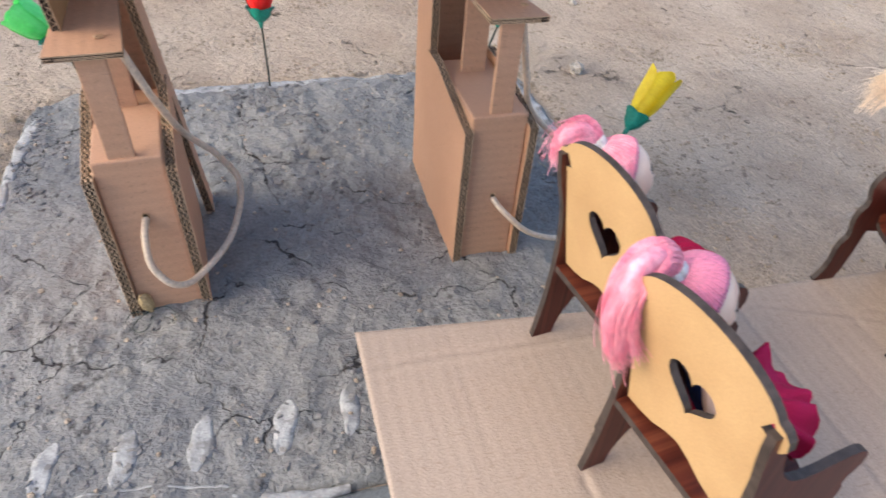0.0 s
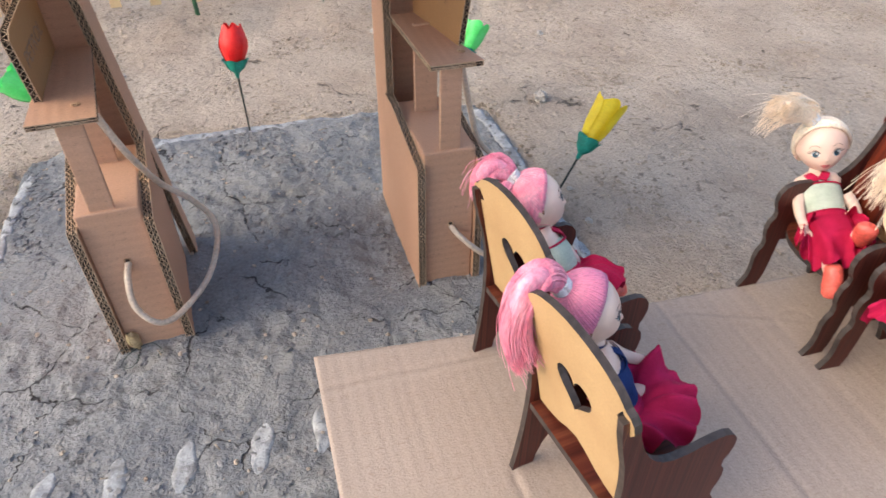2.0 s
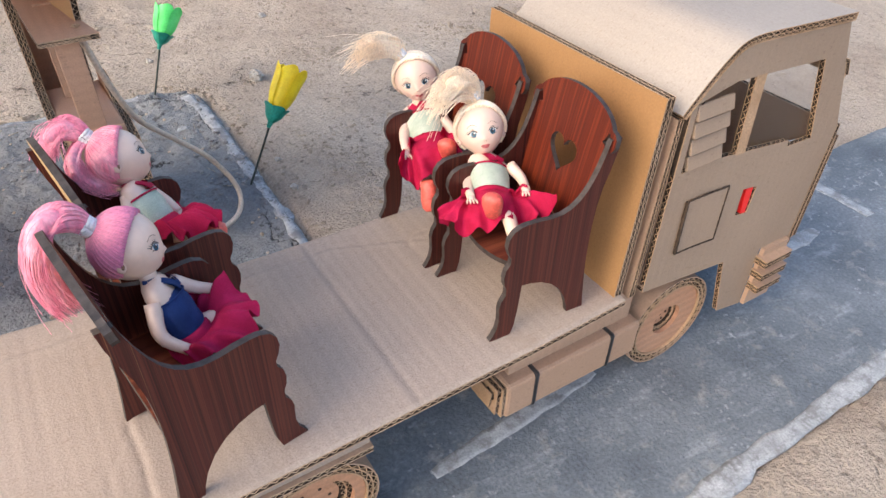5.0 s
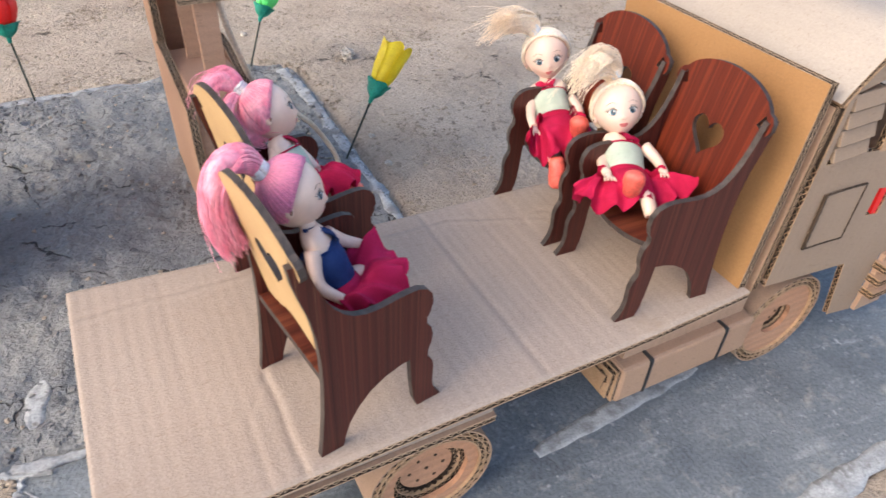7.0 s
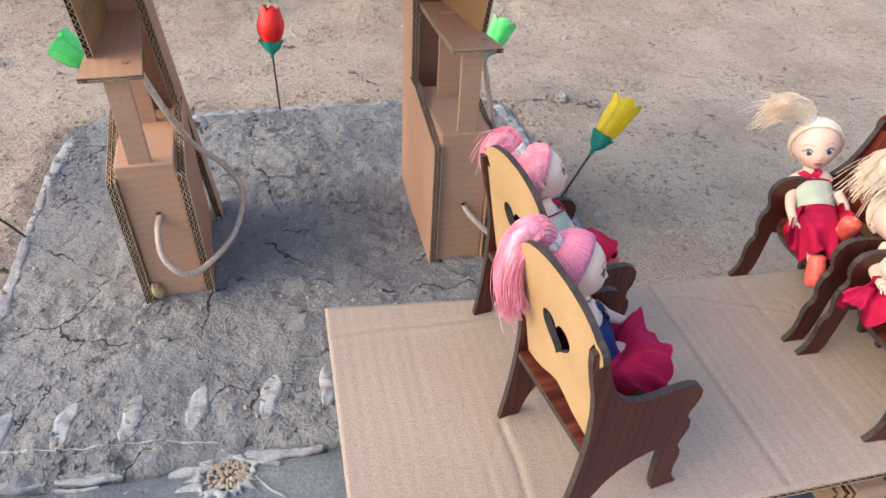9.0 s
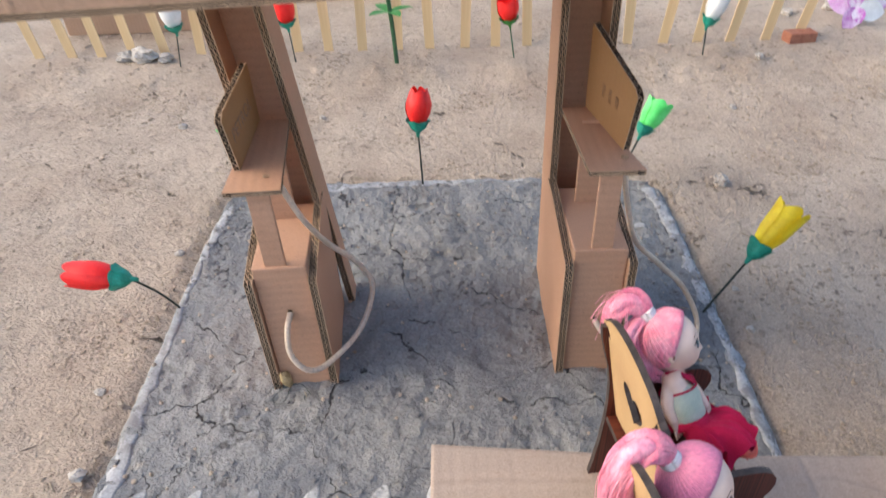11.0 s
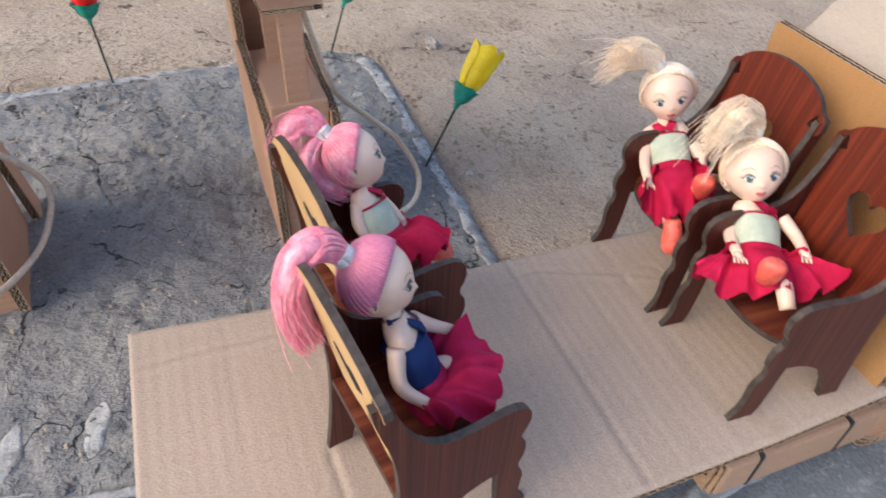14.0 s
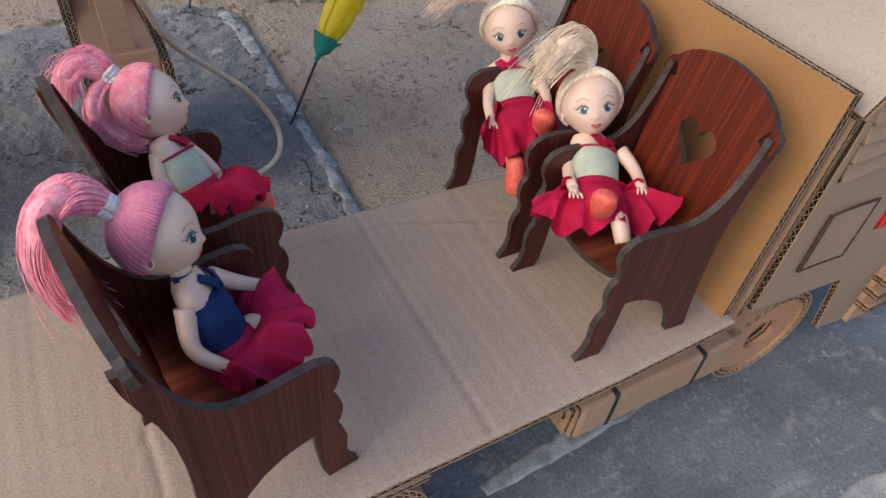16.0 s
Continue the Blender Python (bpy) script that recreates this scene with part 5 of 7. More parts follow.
# dark dot painted for the shade in a pin hole
blob(bm, (0.1278, -0.0014, 0.0240), (0.0005, 0.0004, 0.0005), 0, u=6, v=4)
part("pin_hole", bm, CORE_SHADE, disc)

# sponge plug and wire loops by the first pump
bm = bmesh.new()
blob(bm, (0, 0, 0.009), (0.0042, 0.0042, 0.0092), 0, Euler((0.25, -0.2, 0)).to_matrix().to_4x4(), rough=0.35)
for k, pts in enumerate(([(0.001, -0.002, 0.003), (-0.006, -0.006, 0.0012), (-0.009, -0.014, 0.0011), (-0.004, -0.018, 0.001), (0.001, -0.013, 0.0011), (0.002, -0.005, 0.002)],
                         [(0.003, -0.002, 0.004), (0.012, -0.003, 0.006), (0.018, -0.008, 0.002), (0.021, -0.013, 0.001), (0.016, -0.015, 0.001), (0.015, -0.010, 0.0012), (0.022, -0.008, 0.001)],
                         [(-0.002, -0.002, 0.003), (-0.010, -0.003, 0.004), (-0.014, -0.009, 0.001)])):
    tube(bm, spline(pts, 8), 0.00032, 5, 1)
ob = part("sponge_plug", bm, [FOAM, STEM], None, "", m=T((-0.0775, 0.3300, rise(0.33) + 0.0030)))
tagged(ob, "small tan sponge plug with black wire loops on the mud", "sponge")

# ---- toy armchairs ----


def arc(cx, cy, rx, ry, a0, a1, n):
    return [(cx + rx * math.cos(radians(a0 + (a1 - a0) * i / n)), cy + ry * math.sin(radians(a0 + (a1 - a0) * i / n))) for i in range(n + 1)]


def armchair():
    t = thing("toy_armchair", XY, "glossy dark wood-print toy armchair with a heart cut in its back", "toy chair", "toy armchairs on the truck deck")
    prof = [(58.0, 0), (58.6, 1.5), (56.8, 4.0), (54.8, 8.0), (53.9, 13), (54.1, 18), (54.4, 22), (53.4, 26.5), (51.2, 30), (51.2, 34), (52.6, 37.5), (53.2, 42), (52.4, 46.5), (50.2, 49.5), (50.0, 53), (51.6, 56), (52.8, 60.5), (52.2, 65), (49.8, 68.4), (46.0, 70.2), (42, 70.6),
            (36, 70.4), (29, 69.6), (22.5, 70.0), (17.5, 71.8), (13.5, 74.8), (10.0, 79), (7.0, 84.5), (4.4, 91), (2.2, 98), (0.6, 104.2), (-5.4, 104.2),
            (-4.4, 97), (-2.2, 88), (0.4, 79), (2.2, 68), (3.0, 55), (2.9, 42), (2.0, 26), (0.2, 10), (-1.2, 0), (9.2, 0), (10.4, 6), (13.0, 13.5), (17.6, 21.0), (23.4, 26.8), (30, 30.6), (36.5, 32.6), (42.0, 33.2), (42.4, 28), (43.0, 18), (44.2, 7), (46.5, 0)]
    side = [((x - 29.5) / 1000, z / 1000) for x, z in prof]
    for s in (-1, 1):
        bm = bmesh.new()
        plate(bm, side, [], -0.0015, 0.0015, T((0, s * 0.0285, 0)) @ XZ, (0, 0, 1))
        part("side_panel", bm, [WOOD_SIDE, CHAR], t, "dark striped side with scalloped arm and arched legs")
    half = [(0.006, 0.0135), (0.012, 0.0098), (0.019, 0.0078), (0.0258, 0.0072), (0.0262, 0.022), (0.0266, 0.036), (0.0268, 0.0520), (0.0268, 0.0575), (0.0305, 0.0582), (0.0322, 0.0612), (0.0318, 0.0650), (0.0300, 0.0672)]
    top = arc(0, 0.0635, 0.0290, 0.0152, 18, 162, 18)
    outline = [(0.0, 0.0155)] + half + top + [(-x, y) for x, y in reversed(half)]
    heart = []
    for i in range(30):
        a = 2 * math.pi * i / 30
        heart.append((0.0104 * math.sin(a) ** 3, 0.0440 + 0.00068 * (13 * math.cos(a) - 5 * math.cos(2 * a) - 2 * math.cos(3 * a) - math.cos(4 * a))))
    slots = [[(s * 0.0236, 0.0610), (s * 0.0280, 0.0592), (s * 0.0292, 0.0622), (s * 0.0264, 0.0668)] for s in (-1, 1)]
    bm = bmesh.new()
    m = T((-0.0180, 0, 0.0405)) @ Matrix.Rotation(radians(-10.5), 4, "Y") @ YZ
    plate(bm, outline, [heart] + slots, -0.0028, 0.0, m, (0, 1, 2))
    part("backrest", bm, [WOOD_BACK, MDF, CHAR], t, "arched red veneer back, raw board behind, heart-shaped hole")
    seat = [(-0.0262, -0.0268), (0.010, -0.0268)] + arc(0.008, 0, 0.0135, 0.0262, -75, 75, 12) + [(0.010, 0.0268), (-0.0262, 0.0268)]
    bm = bmesh.new()
    plate(bm, seat, [], 0, 0.003, T((0, 0, 0.0415)) @ Matrix.Rotation(radians(2.5), 4, "Y"), (0, 0, 1))
    part("seat", bm, [WOOD_SEAT, CHAR], t, "thin red-brown seat board with a curved front")
    return t


chair = armchair()
chair.matrix_basis = pose(0.1488, 0.0935, ZD, 0, 0, 9.0)
for m in (pose(0.1545, 0.1648, ZD, 0, 0, 8.4), pose(0.3142, 0.0985, ZD, 0, 0, 176.5), pose(0.3148, 0.1668, ZD, 0, 0, 178.5)):
    copy_thing(chair, m)

# ---- dolls: one plain mesh each ----
# swellings and hollows of a doll's head: where, how far out, how wide
HEAD_FORM = (((0.97, 0, -0.30), 0.0016, 0.010), ((0.90, 0, -0.62), 0.0006, 0.030), ((0.72, 0, -0.86), 0.0012, 0.060), ((0.90, 0.38, -0.04), -0.0006, 0.040), ((0.80, 0.40, -0.46), 0.0005, 0.060))


def doll(label, head, f, left, neck, waist, hem, arms, legs, tail, cap, hair, top, skirt, strap, spread=0.0056, seed=1, hank=None, stitched=False, fan=-0.35):
    """head: centre; f: where the face looks; left: its left; hem: centre and two half axes; tail: guide of the ponytail."""
    rnd = random.Random(seed)
    base = Vector(waist)
    x = Vector(f).normalized()
    y = (Vector(left) - x * x.dot(Vector(left))).normalized()
    F = Matrix((x, y, x.cross(y))).transposed().to_4x4()
    bm = bmesh.new()
    mats = [SKIN, cap, hair, top, skirt, strap, WHITE, EYE, BROW, LIP, CORAL, IRIS]
    h = Vector(head)

    def on(a, b, c):
        return h + F.to_3x3() @ Vector((a, b, c)) * 0.94

    def surf(n, grow=0.0):
        """A point of the head, in its own frame, along a unit vector: egg-shaped, with brow, nose, lips and chin."""
        x, y, z = n
        low = max(0.0, -z)
        px, py, pz = 0.0134 * x, 0.0136 * y * (1 - 0.26 * low ** 1.5), 0.0150 * z
        px += 0.0010 * low * max(0.0, x)
        for (ax, ay, az), amp, wide in HEAD_FORM:
            for s in ((1, -1) if ay else (1,)):
                d2 = (x - ax) ** 2 + (y - s * ay) ** 2 + (z - az) ** 2
                px += amp * math.exp(-d2 / wide)
        return Vector((px + grow * x, py + grow * y, pz + grow * z))

    geo = bmesh.ops.create_uvsphere(bm, u_segments=56, v_segments=40, radius=1.0)["verts"]
    for v in geo:
        v.co = on(*surf(v.co))
    for fc in {fc for v in geo for fc in v.link_faces}:
        fc.material_index, fc.smooth = 0, True

    def skin_x(b, c):
        """How far the face stands out at b to its left and c up."""
        ny, nz = b / 0.0136, c / 0.0150
        q = surf((1, 0, 0))
        for _ in range(8):
            q = surf((math.sqrt(max(0.05, 1 - ny * ny - nz * nz)), ny, nz))
            ny, nz = ny + (b - q.y) / 0.0136, nz + (c - q.z) / 0.0150
        return q.x

    def patch(cb, cc, rb, rc, mi, lift, power=2.0, lean=0.0):
        """A painted spot that follows the face."""
        rows = []
        for i in range(5):
            k = i / 4
            row = []
            for j in range(20):
                t = 2 * math.pi * j / 20
                cb_, cc_ = math.cos(t), math.sin(t)
                b = cb + k * rb * math.copysign(abs(cb_) ** (2 / power), cb_)
                c = cc + k * rc * math.copysign(abs(cc_) ** (2 / power), cc_) + lean * (b - cb)
                row.append(on(skin_x(b, c) + lift, b, c))
            rows.append(row)
        sheet(bm, rows, mi, close=True)

    def line(pts, r, mi):
        tube(bm, spline([on(skin_x(b, c) + 0.0001, b, c) for b, c in pts], 4), r, 4, mi)

    for s in (-1, 1):
        blob(bm, on(-0.0012, s * 0.0128, -0.0042), (0.0020, 0.0013, 0.0028), 0, F, 10, 8)
        blob(bm, on(-0.0004, s * 0.0136, -0.0040), (0.0009, 0.0006, 0.0016), 8, F, 8, 6)
        eb, ec = s * 0.0054, -0.0012
        patch(eb, ec, 0.0020, 0.0016, 6, 0.00010, lean=s * 0.10)
        patch(eb - s * 0.0001, ec, 0.00150, 0.0016, 11, 0.00016)
        patch(eb - s * 0.0001, ec + 0.0001, 0.0008, 0.0009, 7, 0.00022)
        # white dot painted in as the glint of the eye
        patch(eb + 0.0005, ec + 0.0007, 0.0004, 0.0004, 6, 0.00030)
        line([(eb - s * 0.0023, ec + 0.0006), (eb - s * 0.0011, ec + 0.0017), (eb + s * 0.0006, ec + 0.0019), (eb + s * 0.0022, ec + 0.0008), (eb + s * 0.0028, ec + 0.0002)], 0.00022, 7)
        line([(eb - s * 0.0015, ec - 0.0013), (eb, ec - 0.0017), (eb + s * 0.0018, ec - 0.0008)], 0.00010, 8)
        for k in range(6):
            b0, c0 = eb + s * (-0.0008 + 0.0007 * k), ec + (0.0019, 0.0020, 0.0019, 0.0015, 0.0010, 0.0004)[k]
            line([(b0, c0), (b0 + s * (0.0001 + 0.00014 * k), c0 + 0.0006), (b0 + s * (0.0003 + 0.0002 * k), c0 + 0.0010 - 0.00008 * k)], 0.00011, 7)
            if k > 1:
                line([(b0 - s * 0.0010, ec - 0.0016 + 0.0002 * k), (b0 - s * 0.0006, ec - 0.0022 + 0.0002 * k)], 0.00008, 7)
        line([(eb - s * 0.0022, ec + 0.0042), (eb - s * 0.0004, ec + 0.0052), (eb + s * 0.0016, ec + 0.0049), (eb + s * 0.0030, ec + 0.0036)], 0.00011, 8)
        patch(s * 0.0006, -0.0056, 0.00025, 0.00018, 8, 0.00012)
    patch(-0.0011, -0.0083, 0.0014, 0.0007, 9, 0.00012)
    patch(0.0011, -0.0083, 0.0014, 0.0007, 9, 0.00012)
    patch(0.0, -0.0091, 0.0019, 0.0008, 9, 0.00014)
    line([(-0.0022, -0.0084), (0.0, -0.0087), (0.0022, -0.0084)], 0.00010, 8)
    # hair: a cap behind the hairline, and combed locks over it that run from stitched roots to the tail
    cutn = Vector((0.889, 0, -0.458))
    geo = bmesh.ops.create_uvsphere(bm, u_segments=64, v_segments=40, radius=1.0)["verts"]
    cut = []
    for v in geo:
        q = surf(v.co, 0.0006)
        if cutn.dot(q) > 0.0016 or q.z < -0.0092:
            cut.append(v)
        v.co = on(*q)
    for fc in {fc for v in geo for fc in v.link_faces}:
        fc.material_index, fc.smooth = 1, True
    bmesh.ops.delete(bm, geom=cut, context="VERTS")
    root = (F.to_3x3().transposed() @ (Vector(tail[0]) - h)).normalized()
    lobe, locks = 0.1, 44 if stitched else 58
    e1, e2 = Vector((0, 1, 0)), Vector((0.458, 0, 0.889))
    starts = [cutn * lobe + (e1 * math.sin(t) + e2 * math.cos(t)) * math.sqrt(1 - lobe * lobe) for t in (math.radians(-128 + 256 * i / (locks - 1)) for i in range(locks))]
    starts += [Vector((math.cos(t) * 0.80, math.sin(t) * 0.80, -0.60)) for t in (math.radians(112 + 136 * i / 25) for i in range(26))]
    for k, st in enumerate(starts):
        st = st.normalized()
        ang = st.angle(root)
        if ang < 0.2:
            continue
        q = []
        for i in range(10):
            u = i / 9
            w = (st * math.sin((1 - u) * ang) + root * math.sin(u * ang)) / math.sin(ang)
            q.append(on(*surf(w, 0.0008 + 0.0004 * math.sin(u * math.pi) + (0.0002 if k % 2 else 0))))
        tube(bm, q, [(0.00105, 0.00100, 0.00075)[i] if i < 3 and stitched else 0.00062 - 0.00002 * i for i in range(10)], 5, 1, cap=True)
    # ponytail, for some a second hank of it

    def tress(guide, spread, count, wild):
        g = spline(guide, 7)
        m_ = len(g)
        wispy = fan > 0
        slim = 0.62 if wispy else 0.70
        core = [slim * spread * (0.40 + 0.65 * math.sin(min(1.0, i / (m_ - 1) * 1.7) * math.pi * 0.5) - 0.45 * (i / (m_ - 1)) ** 2) for i in range(m_)]
        last = int(m_ * (0.66 if wispy else 0.86))
        tube(bm, g[:last], core[:last - 2] + [core[last] * 0.6, core[last] * 0.25], 12, 2)
        # locks of the tail part towards its end
        locks_ = [(Vector((rnd.uniform(-1, 1), rnd.uniform(-1, 1), rnd.uniform(-1, 1))), rnd.uniform(0.62, 1.0)) for _ in range(13)]
        for s in range(count):
            r, a = spread * math.sqrt(rnd.random()), rnd.random() * 6.283
            o = Vector((r * math.cos(a), r * math.sin(a), 0.7 * r * math.sin(a + 0.8)))
            ln = rnd.uniform(0.80, 1.0)
            lo, ll = locks_[s % 13]
            if wispy:
                ln *= 0.25 + 0.75 * ll
            q, ph = [], rnd.random() * 6
            for i in range(m_):
                u = i / (m_ - 1)
                if u > ln:
                    break
                open_ = 0.40 + 0.72 * math.sin(min(1.0, u * 1.7) * math.pi * 0.5) + fan * u * u
                if wispy:
                    shift = o * (open_ * (1 - 0.62 * u)) + lo * (spread * 0.95 * u ** 1.3)
                else:
                    shift = o * open_
                q.append(g[i] + shift + Vector((0, 0, 0.0009 * math.sin(ph + 5 * u))) * u)
            if len(q) > 2:
                tube(bm, q, [(0.00036 if wispy else 0.00029) * (1 - 0.70 * i / len(q)) for i in range(len(q))], 4, 2, cap=False)
        for s in range(wild):
            o = Vector((rnd.uniform(-1, 1), rnd.uniform(-1, 1), rnd.uniform(-0.4, 1.2))) * spread * 1.7
            tube(bm, [p + o * (i / m_) ** 1.3 for i, p in enumerate(g)], 0.00012, 3, 2, cap=False)
        return g

    g = tress(tail, spread, 560 if fan > 0 else 760, 34)
    if hank:
        tress(hank, 0.0042, 200, 6)
    # elastic band
    d = (g[2] - g[0]).normalized()
    fr = facing(d, (0.3, 0.2, 1))
    for k in range(3):
        c = g[0] + d * (0.0014 * k + 0.0012)
        ring = [c + fr.to_3x3() @ Vector((0, 0.0034 * math.cos(t), 0.0034 * math.sin(t))) for t in (2 * math.pi * i / 12 for i in range(13))]
        tube(bm, ring, 0.0010, 6, 6)
    # body
    nk, ws = Vector(neck), Vector(waist)
    axis = (nk - ws)
    tube(bm, [h + (nk - h) * 0.35, nk, nk - axis * 0.12], 0.0036, 10, 0)
    fwd = (Vector(hem[0]) - ws)
    fwd = (fwd - axis * (fwd.dot(axis) / axis.dot(axis))).normalized()
    sd = axis.cross(fwd).normalized()
    prof = [(-0.15, 0.0086, 0.0070), (0.0, 0.0094, 0.0076), (0.1, 0.0106, 0.0086), (0.25, 0.0106, 0.0084), (0.46, 0.0110, 0.0088), (0.66, 0.0106, 0.0080), (0.76, 0.0098, 0.0064)]
    skin = [(0.62, 0.0100, 0.0062), (0.84, 0.0120, 0.0060), (0.98, 0.0104, 0.0052), (1.08, 0.0050, 0.0040)]
    for p_, mi in ((prof, 3), (skin, 0)):
        sheet(bm, [[ws + axis * k + sd * (a_ * math.sin(2 * math.pi * i / 24)) + fwd * (b_ * math.cos(2 * math.pi * i / 24)) for i in range(24)] for k, a_, b_ in p_], mi, close=True)
    # halter straps that meet in a point
    for s in (-1, 1):
        c = [nk + axis * 0.10 + sd * s * 0.0042 - fwd * 0.0020, nk + axis * 0.04 + sd * s * 0.0046 + fwd * 0.0025, ws + axis * 0.90 + sd * s * 0.0038 + fwd * 0.0066, ws + axis * 0.74 + sd * s * 0.0012 + fwd * 0.0080]
        c = spline(c, 5)
        up_ = axis.normalized()
        rows = [[p + (sd * s * 0.8 - up_ * 0.3) * o * (0.6 + 0.4 * i / len(c)) + fwd * 0.0004 for i, p in enumerate(c)] for o in (-0.0028, -0.0009, 0.0010, 0.0029)]
        sheet(bm, rows, 5)
        sheet(bm, [[p - fwd * 0.0008 for p in r] for r in rows], 5)
    ring = [ws + axis * 0.68 + fwd * math.cos(a) * 0.0084 + sd * math.sin(a) * 0.0108 for a in (2 * math.pi * i / 20 for i in range(21))]
    tube(bm, ring, 0.0005, 5, 5)
    # skirt: gathered, with a rippled hem
    hc, ha, hb = (Vector(v) for v in hem)
    rows = []
    n = 120
    hn = ha.cross(hb).normalized()
    if hn.dot(axis) < 0:
        hn = -hn
    rows = [[None] * n for _ in range(13)]
    # the gathered top follows the waistband
    wr = []
    for i in range(n):
        v = ha * math.cos(2 * math.pi * i / n) + hb * math.sin(2 * math.pi * i / n)
        t = math.atan2(v.dot(sd), v.dot(fwd))
        wr.append(ws - axis * 0.09 + sd * (0.0114 * math.sin(t)) + fwd * (0.0093 * math.cos(t)))
    crump = 0.0034 if stitched else 0.0016
    for u_i in range(13):
        u = u_i / 12
        for i in range(n):
            a = 2 * math.pi * i / n
            rip = math.sin(7 * a + seed) * 0.45 + math.sin(13 * a + 2 * seed) * 0.35 + math.sin(22 * a + seed) * 0.2
            e = hc + (ha * math.cos(a) + hb * math.sin(a)) * (1 + 0.09 * rip) + hn * (0.0040 * math.sin(5 * a + seed * 1.7) + 0.0028 * math.sin(11 * a + seed))
            rows[u_i][i] = wr[i].lerp(e, u ** 0.9) + hn * (0.0066 * math.sin(u * math.pi) + (0.0030 * rip + 0.0022 * math.sin(15 * a + seed * 2)) * u * u + 0.0030 * u ** 6)
            fold = rows[u_i][i] - ws
            rows[u_i][i] += (hn * noise.noise(fold * 190 + Vector((seed, 0, 0))) + (ha * math.cos(a) + hb * math.sin(a)).normalized() * 0.7 * noise.noise(fold * 150 + Vector((0, seed, 9)))) * crump * u
    band = [[ws + axis * k + sd * (ra * math.sin(2 * math.pi * i / 32)) + fwd * (rb * math.cos(2 * math.pi * i / 32)) for i in range(32)] for k, ra, rb in ((0.05, 0.0100, 0.0080), (0.04, 0.0108, 0.0088), (-0.03, 0.0113, 0.0093), (-0.10, 0.0115, 0.0095))]
    sheet(bm, band, 4, close=True)
    sheet(bm, rows, 4, close=True)
    sheet(bm, [[p - hn * 0.0004 for p in r] for r in rows], 4, close=True)
    for a in arms:
        p = spline(a, 5)
        tube(bm, p, [0.0034 - 0.0013 * i / len(p) for i in range(len(p))], 10, 0)
        e, d = p[-1], (p[-1] - p[-3]).normalized()
        fr = facing(d)
        blob(bm, e + d * 0.0012, (0.0030, 0.0022, 0.0014), 0, fr, 10, 6)
        for k in range(4):
            o = fr.to_3x3() @ Vector((0, (k - 1.5) * 0.0011, 0))
            tube(bm, [e + d * 0.003 + o, e + d * 0.0052 + o * 1.5, e + d * 0.0066 + o * 1.6 - Vector((0, 0, 0.0006))], [0.0007, 0.0006, 0.0004], 6, 0)
    for *q, shoe in legs:
        p = spline(q, 4)
        tube(bm, p, [0.0042 - 0.0010 * i / len(p) for i in range(len(p))], 10, 0)
        if shoe:
            fr = facing(shoe)
            at = T(p[-1] + Vector(shoe).normalized() * 0.001) @ fr
            sheet(bm, [[at @ Vector((k, w * math.cos(t), hh * math.sin(t) * (1.0 if math.sin(t) > 0 else 0.7))) for t in (2 * math.pi * i / 18 for i in range(18))] for k, w, hh in ((-0.0085, 0.0, 0.0), (-0.0080, 0.0032, 0.0032), (-0.0062, 0.0042, 0.0046), (-0.0020, 0.0046, 0.0054), (0.0030, 0.0053, 0.0052), (0.0070, 0.0051, 0.0044), (0.0092, 0.0036, 0.0030), (0.0098, 0.0, 0.0))], 10, close=True)
    bmesh.ops.translate(bm, verts=bm.verts, vec=-base)
    ob = part("doll", bm, mats, None, "", m=T(base))
    return tagged(ob, label, "doll", "dolls on the truck")


# near armchair of the rear pair
doll("pink-haired vinyl doll in navy top, sitting in toy armchair", (0.1385, 0.1190, 0.1845), (0.945, -0.31, 0.10), (0.26, 0.90, -0.30),
     (0.1425, 0.1120, 0.1690), (0.1490, 0.1010, 0.1475), ((0.1590, 0.0985, 0.1470), (0.0180, 0.0030, 0.0050), (-0.0037, 0.0220, 0.0)),
     [[(0.1395, 0.1015, 0.1675), (0.1385, 0.0930, 0.1570), (0.1470, 0.0870, 0.1500)], [(0.1500, 0.1160, 0.1630), (0.1580, 0.1165, 0.1560), (0.1660, 0.1140, 0.1530)]],
     [[(0.154, 0.094, 0.146), (0.162, 0.093, 0.147), (0.168, 0.094, 0.146), None], [(0.154, 0.104, 0.146), (0.161, 0.104, 0.147), (0.167, 0.104, 0.146), (1, 0.1, 0.1)]],
     [(0.1290, 0.1215, 0.1945), (0.1235, 0.1215, 0.2015), (0.1170, 0.1205, 0.2040), (0.1112, 0.1185, 0.1995), (0.1085, 0.1160, 0.1890), (0.1100, 0.1130, 0.1770), (0.1135, 0.1110, 0.1685)], LILAC, PINK, NAVY, MAGENTA, NAVY, spread=0.0062, seed=3)
